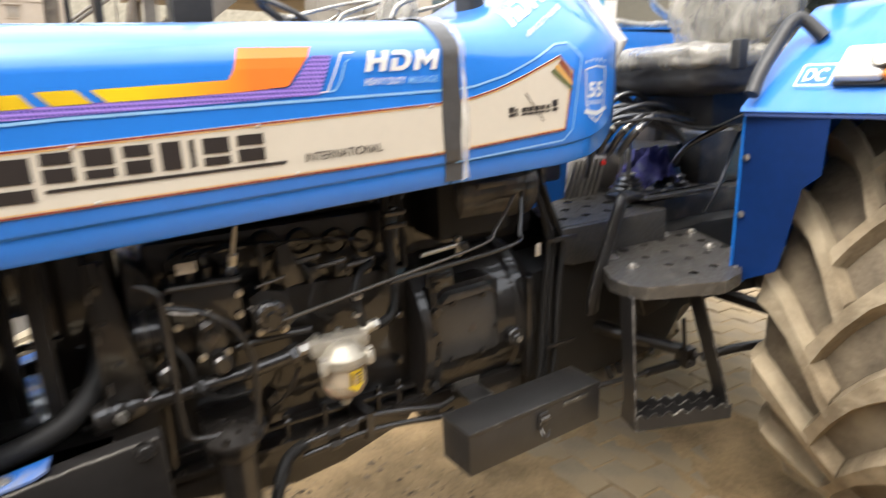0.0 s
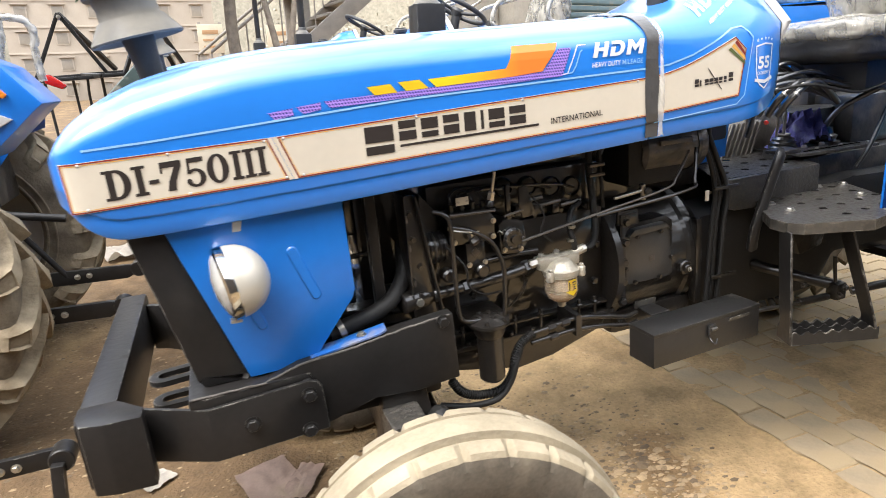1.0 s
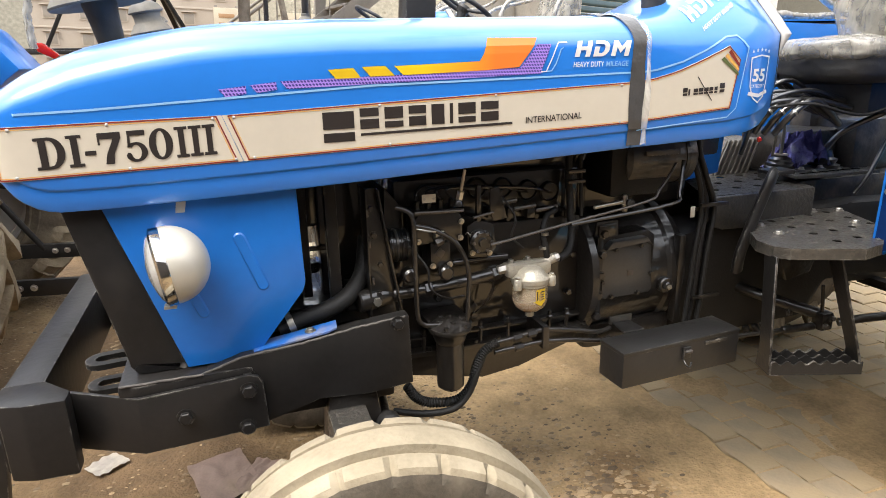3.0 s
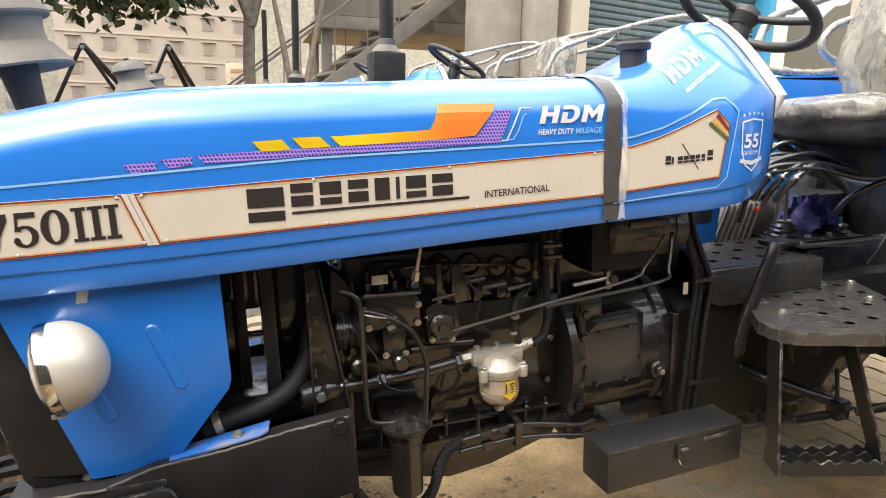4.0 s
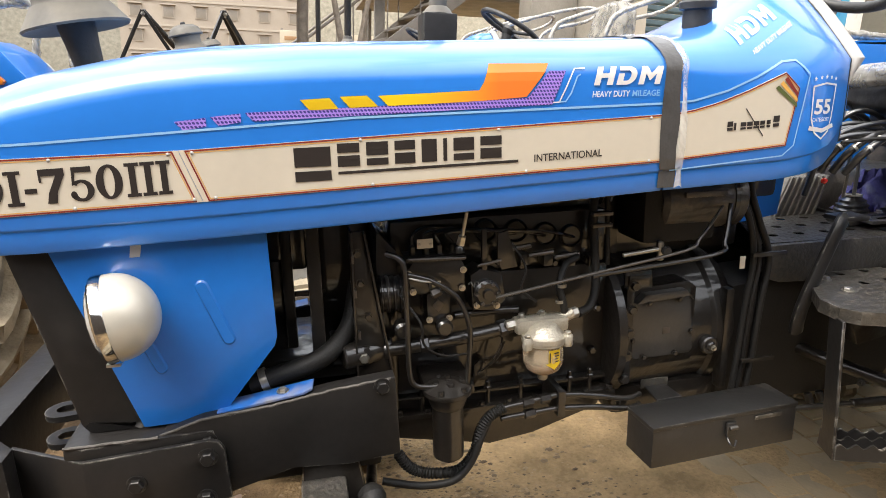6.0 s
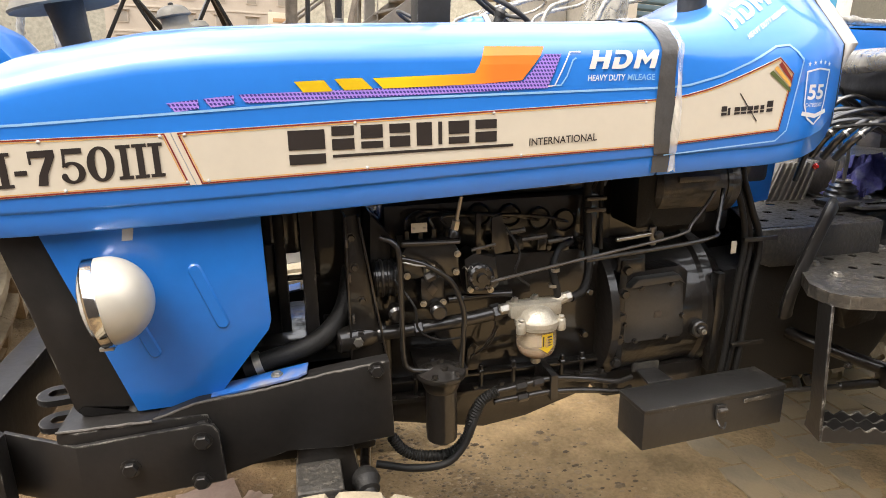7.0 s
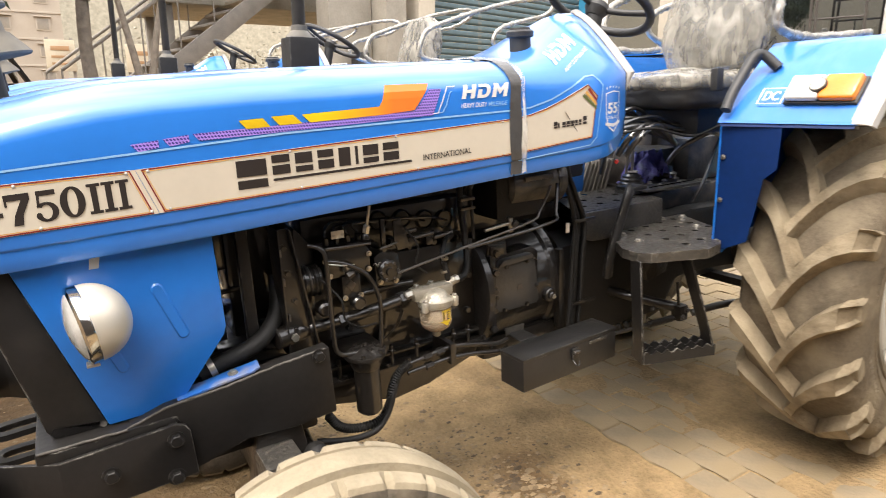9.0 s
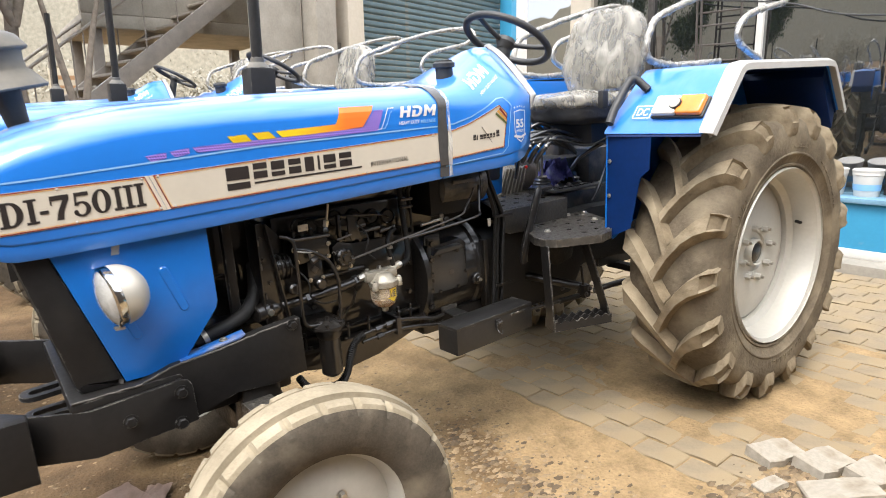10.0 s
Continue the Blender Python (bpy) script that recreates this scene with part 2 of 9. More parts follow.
def purple_mesh():
    """Violet print with a honeycomb of darker dots."""
    m = bpy.data.materials.new("violet_honeycomb_print")
    m.use_nodes = True
    t, n = m.node_tree, m.node_tree.nodes
    co, vo, ra = n.new("ShaderNodeTexCoord"), n.new("ShaderNodeTexVoronoi"), n.new("ShaderNodeValToRGB")
    se, ma, cb = n.new("ShaderNodeSeparateXYZ"), n.new("ShaderNodeMath"), n.new("ShaderNodeCombineXYZ")
    vo.voronoi_dimensions = "2D"
    vo.inputs["Scale"].default_value, vo.inputs["Randomness"].default_value = 140, 0.0
    t.links.new(co.outputs["Object"], se.inputs[0])
    ma.operation, ma.inputs[1].default_value = "MULTIPLY_ADD", 0.5
    t.links.new(se.outputs["Z"], ma.inputs[0])
    t.links.new(se.outputs["X"], ma.inputs[2])
    t.links.new(ma.outputs[0], cb.inputs["X"])
    t.links.new(se.outputs["Z"], cb.inputs["Y"])
    t.links.new(cb.outputs[0], vo.inputs["Vector"])
    ra.color_ramp.elements[0].position, ra.color_ramp.elements[0].color = 0.3, (0.04, 0.03, 0.2, 1)
    ra.color_ramp.elements[1].position, ra.color_ramp.elements[1].color = 0.4, (0.34, 0.22, 0.66, 1)
    t.links.new(vo.outputs["Distance"], ra.inputs[0])
    t.links.new(ra.outputs[0], n["Principled BSDF"].inputs["Base Color"])
    n["Principled BSDF"].inputs["Roughness"].default_value = 0.35
    return m


def fade_print():
    """The yellow band runs into orange along its length."""
    m = bpy.data.materials.new("yellow_to_orange_print")
    m.use_nodes = True
    t, n = m.node_tree, m.node_tree.nodes
    co, se, mr, ra = n.new("ShaderNodeTexCoord"), n.new("ShaderNodeSeparateXYZ"), n.new("ShaderNodeMapRange"), n.new("ShaderNodeValToRGB")
    t.links.new(co.outputs["Object"], se.inputs[0])
    t.links.new(se.outputs["X"], mr.inputs["Value"])
    mr.inputs["From Min"].default_value, mr.inputs["From Max"].default_value = 0.38, 0.56
    t.links.new(mr.outputs[0], ra.inputs[0])
    ra.color_ramp.elements[0].color = (0.78, 0.52, 0.015, 1)
    ra.color_ramp.elements[1].color = (0.86, 0.19, 0.03, 1)
    t.links.new(ra.outputs[0], n["Principled BSDF"].inputs["Base Color"])
    n["Principled BSDF"].inputs["Roughness"].default_value = 0.33
    return m


def film_wrap(name, alpha=0.5, tint=(0.74, 0.72, 0.66)):
    """Crumpled clear packing film: shiny, half see-through, with long wrinkles."""
    m = bpy.data.materials.new(name)
    m.use_nodes = True
    t, n = m.node_tree, m.node_tree.nodes
    b = n["Principled BSDF"]
    b.inputs["Base Color"].default_value = (*tint, 1)
    b.inputs["Roughness"].default_value = 0.16
    co, mp, no, bu = n.new("ShaderNodeTexCoord"), n.new("ShaderNodeMapping"), n.new("ShaderNodeTexNoise"), n.new("ShaderNodeBump")
    mp.inputs["Scale"].default_value = (1, 1, 0.45)
    no.inputs["Scale"].default_value, no.inputs["Detail"].default_value, no.inputs["Distortion"].default_value = 17, 8, 1.2
    bu.inputs["Strength"].default_value, bu.inputs["Distance"].default_value = 0.5, 0.014
    t.links.new(co.outputs["Object"], mp.inputs[0])
    t.links.new(mp.outputs[0], no.inputs["Vector"])
    t.links.new(no.outputs["Fac"], bu.inputs["Height"])
    t.links.new(bu.outputs[0], b.inputs["Normal"])
    mr = n.new("ShaderNodeMapRange")
    mr.inputs["From Min"].default_value, mr.inputs["From Max"].default_value = 0.35, 0.7
    mr.inputs["To Min"].default_value, mr.inputs["To Max"].default_value = max(0.05, alpha - 0.3), min(1, alpha + 0.3)
    t.links.new(no.outputs["Fac"], mr.inputs["Value"])
    t.links.new(mr.outputs[0], b.inputs["Alpha"])
    return m


def bowl_glass():
    m = bpy.data.materials.new("amber_stained_glass")
    m.use_nodes = True
    b = m.node_tree.nodes["Principled BSDF"]
    b.inputs["Base Color"].default_value = (0.9, 0.78, 0.6, 1)
    b.inputs["Roughness"].default_value = 0.12
    b.inputs["Transmission Weight"].default_value = 0.75
    b.inputs["IOR"].default_value = 1.3
    return m


PURPLE, FADE, FILM, FILM_SEAT, FILM_RAIL, BOWL = purple_mesh(), fade_print(), film_wrap("packing_film", 0.35), film_wrap("seat_film", 0.62, (0.34, 0.32, 0.275)), film_wrap("rail_film", 0.62, (0.4, 0.385, 0.35)), bowl_glass()


# ---- mesh tools ----
def finish(name, bm, mat, parent=None, label="", angle=38):
    me = bpy.data.meshes.new(name)
    bmesh.ops.recalc_face_normals(bm, faces=bm.faces)
    bm.to_mesh(me)
    bm.free()
    me.materials.append(mat)
    me.shade_smooth()
    me.set_sharp_from_angle(angle=radians(angle))
    ob = new(name, me)
    if parent:
        ob.parent = parent
    if label:
        ob["label"] = label
    return ob


def part(name, bm, mat, parent, label="", angle=38):
    return finish(name, bm, mat, parent, label, angle)


def add_box(bm, lo, hi, bevel=0.004, m=None):
    """A bevelled box from corner lo to corner hi."""
    made = bmesh.ops.create_cube(bm, size=1)["verts"]
    c, s = [(a + b) / 2 for a, b in zip(lo, hi)], [abs(b - a) for a, b in zip(lo, hi)]
    bmesh.ops.transform(bm, verts=made, matrix=Matrix.Translation(c) @ Matrix.Diagonal((*s, 1)))
    if m:
        bmesh.ops.transform(bm, verts=made, matrix=m)
    if bevel:
        edges = list({e for v in made for e in v.link_edges})
        bmesh.ops.bevel(bm, geom=edges, offset=min(bevel, min(s) * 0.45), segments=2, affect="EDGES", profile=0.6)
    return bm


def box(lo, hi, bevel=0.004, m=None):
    return add_box(bmesh.new(), lo, hi, bevel, m)


def add_prism(bm, poly, y0, y1, bevel=0.0, axis="y"):
    """A polygon of (x, z) drawn out from y0 to y1 (or of (x, y) from z0 to z1)."""
    put = (lambda a, b, d: (a, d, b)) if axis == "y" else ((lambda a, b, d: (a, b, d)) if axis == "z" else (lambda a, b, d: (d, a, b)))
    one = [bm.verts.new(put(a, b, y0)) for a, b in poly]
    two = [bm.verts.new(put(a, b, y1)) for a, b in poly]
    faces = [bm.faces.new(one), bm.faces.new(two[::-1])]
    n = len(poly)
    for i in range(n):
        faces.append(bm.faces.new((one[i], two[i], two[(i + 1) % n], one[(i + 1) % n])))
    if bevel:
        edges = list({e for f in faces for e in f.edges})
        bmesh.ops.recalc_face_normals(bm, faces=faces)
        bmesh.ops.bevel(bm, geom=edges, offset=bevel, segments=2, affect="EDGES", profile=0.6)
    return bm


def prism(poly, y0, y1, bevel=0.0, axis="y"):
    return add_prism(bmesh.new(), poly, y0, y1, bevel, axis)


def add_lathe(bm, profile, m=None, n=40, closed=False):
    """Turns (radius, height) points round z, then moves the result by m."""
    rings = []
    for r, h in profile:
        rings.append([bm.verts.new((r * math.cos(2 * math.pi * i / n), r * math.sin(2 * math.pi * i / n), h)) for i in range(n)] if r > 1e-5
                     else [bm.verts.new((0, 0, h))])
    pairs = list(zip(rings, rings[1:])) + ([(rings[-1], rings[0])] if closed else [])
    for a, b in pairs:
        for i in range(n):
            j = (i + 1) % n
            q = [a[i % len(a)], a[j % len(a)], b[j % len(b)], b[i % len(b)]]
            q = [v for k, v in enumerate(q) if v not in q[:k]]
            if len(q) > 2:
                bm.faces.new(q)
    if m:
        bmesh.ops.transform(bm, verts=[v for r in rings for v in r], matrix=m)
    return bm


def lathe(profile, m=None, n=40, closed=False):
    return add_lathe(bmesh.new(), profile, m, n, closed)


def along(a, b):
    """The pose at a whose z points to b."""
    a, b = Vector(a), Vector(b)
    return Matrix.Translation(a) @ (b - a).to_track_quat("Z", "Y").to_matrix().to_4x4()


def add_rod(bm, a, b, r, n=14, r2=None):
    d = (Vector(b) - Vector(a)).length
    e = min(r * 0.25, 0.004)
    q = r if r2 is None else r2
    return add_lathe(bm, [(0, 0), (r - e, 0), (r, e), (q, d - e), (q - e, d), (0, d)], along(a, b), n)


def rod(a, b, r, n=14, r2=None):
    return add_rod(bmesh.new(), a, b, r, n, r2)


def smooth_line(points, steps=7):
    """A Catmull-Rom line through the points."""
    p = [Vector(q) for q in points]
    p = [2 * p[0] - p[1]] + p + [2 * p[-1] - p[-2]]
    out = []
    for i in range(1, len(p) - 2):
        a, b, c, d = p[i - 1:i + 3]
        for k in range(steps):
            t = k / steps
            out.append(0.5 * (2 * b + (c - a) * t + (2 * a - 5 * b + 4 * c - d) * t * t + (3 * b - a - 3 * c + d) * t ** 3))
    return out + [p[-2]]


def add_tube(bm, points, r, n=10, steps=7, wave=0.0, waves=60, flat=1.0):
    """A pipe along a smooth line; wave: the height of its rings."""
    line = smooth_line(points, steps) if steps > 1 else [Vector(q) for q in points]
    up, rings = Vector((0.03, 0.05, 1)).normalized(), []
    for i, q in enumerate(line):
        d = (line[min(i + 1, len(line) - 1)] - line[max(i - 1, 0)]).normalized()
        side = d.cross(up)
        side = side.normalized() if side.length > 1e-3 else Vector((1, 0, 0))
        up2 = side.cross(d).normalized()
        up = up2
        w = r + wave * (i % 2)
        rings.append([bm.verts.new(q + w * (math.cos(2 * math.pi * k / n) * side + flat * math.sin(2 * math.pi * k / n) * up2)) for k in range(n)])
    for a, b in zip(rings, rings[1:]):
        for k in range(n):
            bm.faces.new((a[k], a[(k + 1) % n], b[(k + 1) % n], b[k]))
    bm.faces.new(rings[0][::-1])
    bm.faces.new(rings[-1])
    return bm


def tube(points, r, n=10, steps=7, wave=0.0, waves=60, flat=1.0):
    return add_tube(bmesh.new(), points, r, n, steps, wave, waves, flat)


def film_tube(points, r, seed=0.0):
    """Packing film wound loosely round a bent rail."""
    bm = tube(points, r, 12, 14)
    for v in bm.verts:
        p = v.co
        v.co = p + 0.007 * noise.noise_vector(Vector((p.x * 22 + seed, p.y * 22, p.z * 30 + p.x * 14))) + 0.004 * noise.noise_vector(p * 60)
    return bm


def bolt_bm(r=0.011, h=0.009, washer=True):
    """A hexagon head on a washer, along +z."""
    bm = bmesh.new()
    if washer:
        add_lathe(bm, [(0, 0), (r * 1.35, 0), (r * 1.35, 0.0022), (0, 0.0022)], None, 18)
    add_lathe(bm, [(0, 0.002), (r, 0.002), (r, h - 0.002), (r * 0.86, h), (0, h)], None, 6)
    return bm


def place_bolts(name, spots, parent, mat, r=0.011, h=0.009, to=(0, -1, 0), label=""):
    """One bolt at each spot, all on one mesh."""
    first = None
    for p in spots:
        if first is None:
            first = finish(name, bolt_bm(r, h), mat, parent, label)
            ob = first
        else:
            ob = new(name, first.data)
            ob.parent = parent
            if label:
                ob["label"] = label
        ob.matrix_basis = along(p, Vector(p) + Vector(to))
    return first


def empty(name, parent=None):
    ob = new(name)
    ob.empty_display_size = 0.2
    if parent:
        ob.parent = parent
    return ob


def text_bm(body, height, bold=0.0, spacing=1.0, shear=0.0):
    """The letters as a flat mesh in x, z, their lower left at the origin, cap height as given; returns it and its width."""
    cu = bpy.data.curves.new("letters", "FONT")
    cu.body, cu.size, cu.offset, cu.space_character, cu.shear = body, 1.0, bold, spacing, shear
    ob = new("letters", cu)
    dg = bpy.context.evaluated_depsgraph_get()
    me = bpy.data.meshes.new_from_object(ob.evaluated_get(dg))
    bm = bmesh.new()
    bm.from_mesh(me)
    bpy.data.objects.remove(ob)
    bpy.data.meshes.remove(me)
    xs, ys = [v.co.x for v in bm.verts], [v.co.y for v in bm.verts]
    k = height / (max(ys) - min(ys))
    x0, y0 = min(xs), min(ys)
    for v in bm.verts:
        v.co = ((v.co.x - x0) * k, 0, (v.co.y - y0) * k)
    return bm, (max(xs) - x0) * k
# ---- the tractor: x towards its rear, y across it (its near side at y = 0), z up ----
CENTRE = 0.32


def hood_bottom(x):
    return float(np.interp(x, [-0.53, -0.485, -0.47, -0.455, -0.43, -0.39, -0.3, 0.1, 0.95, 1.23, 1.33, 1.38, 1.42, 1.455], [1.27, 1.25, 1.233, 1.212, 1.189, 1.175, 1.174, 1.184, 1.222, 1.231, 1.243, 1.256, 1.28, 1.32]))


def hood_top(x):
    return float(np.interp(x, [-0.53, -0.515, -0.5, -0.48, -0.455, -0.42, -0.38, -0.32, -0.27, -0.2, -0.1, 0.07, 0.9, 1.0, 1.08, 1.16, 1.24, 1.32, 1.38, 1.455],
                           [1.362, 1.372, 1.386, 1.41, 1.434, 1.457, 1.477, 1.5, 1.512, 1.526, 1.542, 1.556, 1.563, 1.566, 1.578, 1.604, 1.648, 1.692, 1.708, 1.71]))


def hood_side(x):
    return float(np.interp(x, [-0.53, -0.515, -0.5, -0.49, -0.48, -0.465, -0.445, 1.29, 1.34, 1.39, 1.43, 1.455], [0.2, 0.11, 0.055, 0.033, 0.018, 0.006, 0, 0, 0.011, 0.029, 0.049, 0.064]))


def hood_round(x):
    """Width and height of the rounding from side to top."""
    k = float(np.interp(x, [-0.53, -0.5, -0.45, -0.38, -0.3, 0.95, 1.15, 1.32, 1.455], [0.12, 0.35, 0.75, 0.95, 1, 1, 1.5, 2.4, 2.5]))
    return min(0.14 * (1 + (k - 1) * 0.6), CENTRE - hood_side(x) - 0.02), 0.08 * k


def shoulder(x, u):
    """How far the side has turned inwards at height u of its rounding: an arc, flattened to a chamfer towards the rear."""
    k = float(np.interp(x, [1.05, 1.3, 1.45], [0.0, 0.45, 0.8]))
    return (1 - k) * (1 - math.sqrt(max(0.0, 1 - u * u))) + k * u


def hood_y(x, z):
    """The near side's surface."""
    rx, rz = hood_round(x)
    low = hood_top(x) - 0.012 - rz
    if z <= low:
        return hood_side(x)
    return hood_side(x) + rx * shoulder(x, min(1, (z - low) / rz))


def hood_section(x):
    y0, zb, zt = hood_side(x), hood_bottom(x), hood_top(x)
    rx, rz = hood_round(x)
    low = max(zt - 0.012 - rz, zb + 0.02)
    crease = zb + min(0.045, (low - zb) * 0.4)
    pts = [(y0 + 0.035, zb + 0.002), (y0 + 0.008, zb), (y0 + 0.005, zb + 0.004), (y0 + 0.005, crease - 0.003), (y0 + 0.001, crease), (y0, crease + 0.003)]
    pts += [(y0, crease + (low - crease) * k / 4) for k in range(1, 5)]
    for k in range(1, 9):
        a = math.pi / 2 * k / 8
        pts.append((y0 + rx * shoulder(x, math.sin(a)), low + (zt - 0.012 - low) * math.sin(a)))
    y1 = y0 + rx
    ridge = 0.006 if -0.45 < x < 0.95 else 0.0
    for k in (0.12, 0.2, 0.5, 0.9, 1.0):
        y = y1 + (CENTRE - y1) * k
        pts.append((y, zt - 0.012 + 0.012 * (1 - (1 - k) ** 2) - ridge * (k <= 0.12)))
    return pts + [(2 * CENTRE - y, z) for y, z in pts[-2::-1]]


def hood_loft(stations, cap_first, cap_last):
    bm = bmesh.new()
    rings = [[bm.verts.new((x, y, z)) for y, z in hood_section(x)] for x in stations]
    for a, b in zip(rings, rings[1:]):
        for i in range(len(a) - 1):
            bm.faces.new((a[i], a[i + 1], b[i + 1], b[i]))
    if cap_first:
        bm.faces.new(rings[0])
    if cap_last:
        bm.faces.new(rings[-1][::-1])
    return bm


def on_hood(bm, lift=0.0016):
    """Lays a flat mesh drawn in x, z on the hood's side."""
    for v in bm.verts:
        v.co.y = hood_y(v.co.x, v.co.z) - lift
    return bm


def flat_poly(polys):
    bm = bmesh.new()
    for p in polys:
        bm.faces.new([bm.verts.new((x, 0, z)) for x, z in p])
    return bm


def strip_poly(points, width):
    """A ribbon of even width along a line of (x, z)."""
    bm = bmesh.new()
    p = [Vector((x, 0, z)) for x, z in points]
    prev = None
    for i, q in enumerate(p):
        d = (p[min(i + 1, len(p) - 1)] - p[max(i - 1, 0)]).normalized()
        s = Vector((-d.z, 0, d.x)) * width / 2
        a, b = bm.verts.new(q + s), bm.verts.new(q - s)
        if prev:
            bm.faces.new((prev[0], a, b, prev[1]))
        prev = (a, b)
    return bm


def fine(points, step=0.04):
    """Puts points between the points of a line."""
    out = []
    for (x0, z0), (x1, z1) in zip(points, points[1:]):
        n = max(1, int(math.hypot(x1 - x0, z1 - z0) / step))
        out += [(x0 + (x1 - x0) * k / n, z0 + (z1 - z0) * k / n) for k in range(n)]
    return out + [points[-1]]


def panel_bottom(x):
    return float(np.interp(x, [-0.48, 0.0, 0.94, 1.241], [1.243, 1.255, 1.286, 1.309]))


def panel_top(x):
    return float(np.interp(x, [-0.48, -0.05, 0.94, 0.99, 1.06, 1.13, 1.222], [1.347, 1.352, 1.389, 1.394, 1.41, 1.434, 1.471]))


def plate_outline(x0, x1, slant0=0.0, slant1=0.0, tip=False):
    lower = [(x, panel_bottom(x)) for x in x0 + slant0 + (x1 + slant1 - x0 - slant0) * np.linspace(0, 1, 40) ** 1.6]
    upper = [(x, panel_top(x)) for x in x0 + (x1 - x0) * np.linspace(1, 0, 40) ** 1.6]
    if tip:
        lower = [(x, panel_bottom(x)) for x in np.linspace(x0, 1.241, 12)] + [(1.262, 1.436)]
        upper = [(x, panel_top(x)) for x in np.linspace(1.222, x0, 12)]
    return [(float(a), float(b)) for a, b in lower + upper]


def inset(poly, d):
    """The outline moved inwards by d."""
    n, out = len(poly), []
    for i in range(n):
        a, b, c = Vector(poly[i - 1]), Vector(poly[i]), Vector(poly[(i + 1) % n])
        d1, d2 = (b - a).normalized(), (c - b).normalized()
        n1, n2 = Vector((-d1.y, d1.x)), Vector((-d2.y, d2.x))
        m = (n1 + n2)
        m = m / max(0.4, m.length_squared / 2)
        q = b + m * d
        out.append((q.x, q.y))
    return out


def ring_poly(poly, d0, d1):
    a, b = inset(poly, d0), inset(poly, d1)
    bm = bmesh.new()
    va, vb = [bm.verts.new((x, 0, z)) for x, z in a], [bm.verts.new((x, 0, z)) for x, z in b]
    for i in range(len(a)):
        j = (i + 1) % len(a)
        bm.faces.new((va[i], va[j], vb[j], vb[i]))
    return bm


def lettering(name, body, x, z, height, width, mat, parent, slope=0.0, bold=0.0, shear=0.0, lift=0.0036, spacing=1.0):
    """Letters on the hood's side from x, z upwards, drawn out to the width."""
    bm, w = text_bm(body, height, bold, spacing, shear)
    for v in bm.verts:
        u = v.co.x * width / w
        v.co = (x + u, 0, z + v.co.z + slope * u)
    return part(name, on_hood(cut_fine(bm), lift), mat, parent)


def cut_fine(bm, longest=0.012):
    """Cuts a flat mesh small enough to follow the hood's curve."""
    bmesh.ops.triangulate(bm, faces=bm.faces[:])
    for _ in range(3):
        edges = [e for e in bm.edges if e.calc_length() > longest]
        if not edges:
            break
        bmesh.ops.subdivide_edges(bm, edges=edges, cuts=1)
        bmesh.ops.triangulate(bm, faces=bm.faces[:])
    return bm


def slab_letter(sign, w, h):
    """One heavy slab-serif sign as a flat mesh, w wide and h high."""
    bm = bmesh.new()
    def poly(points):
        bm.faces.new([bm.verts.new((a * w, 0, b * h)) for a, b in points])
    def bar(a0, b0, a1, b1):
        poly([(a0, b0), (a1, b0), (a1, b1), (a0, b1)])
    def bow(cx, cz, rx, rz, tx, tz, a0, a1, n=20):
        """A stroke along an ellipse, tx thick at the sides and tz at top and bottom."""
        for k in range(n):
            q = []
            for a, inner in ((k, 0), (k + 1, 0), (k + 1, 1), (k, 1)):
                t = radians(a0 + (a1 - a0) * a / n)
                q.append((cx + (rx - tx * inner) * math.cos(t), cz + (rz - tz * inner) * math.sin(t)))
            poly(q)
    if sign == "I":
        bar(0.27, 0.1, 0.73, 0.9), bar(0, 0, 1, 0.1), bar(0, 0.9, 1, 1)
    elif sign == "D":
        bar(0.14, 0.1, 0.4, 0.9), bar(0, 0, 0.48, 0.1), bar(0, 0.9, 0.48, 1)
        bow(0.48, 0.5, 0.52, 0.5, 0.28, 0.1, -90, 90)
    elif sign == "h":
        bar(0, 0, 0.32, 1), bar(0.68, 0, 1, 1), bar(0.32, 0.4, 0.68, 0.64)
    elif sign == "d":
        bar(0, 0.0, 0.32, 0.62), poly([(0, 0.78), (0.32, 0.78), (0.5, 0.78), (0.5, 1), (0, 1)]), bar(0.32, 0, 0.5, 0.22)
        bow(0.5, 0.5, 0.5, 0.5, 0.32, 0.22, -90, 90)
    elif sign == "m":
        bar(0, 0, 0.26, 1), bar(0.74, 0, 1, 1), poly([(0.26, 1), (0.5, 0.62), (0.5, 0.2), (0.26, 0.58)]), poly([(0.5, 0.62), (0.74, 1), (0.74, 0.58), (0.5, 0.2)])
    elif sign == "-":
        bar(0, 0.33, 1, 0.47)
    elif sign == "0":
        bow(0.5, 0.5, 0.5, 0.51, 0.3, 0.09, 0, 360, 32)
    elif sign == "7":
        bar(0, 0.8, 0.94, 1), bar(0, 0.62, 0.09, 0.8), poly([(0.62, 0.8), (0.94, 0.8), (0.62, 0.32), (0.56, 0.0), (0.2, 0.0), (0.3, 0.32)])
    else:
        bar(0.14, 0.84, 0.92, 1), poly([(0.14, 0.84), (0.26, 0.84), (0.22, 0.5), (0.1, 0.46)])
        bow(0.46, 0.31, 0.5, 0.32, 0.27, 0.09, -150, 140, 24)
        bow(0.14, 0.2, 0.13, 0.11, 0.13, 0.11, 0, 360, 10)
    return bm


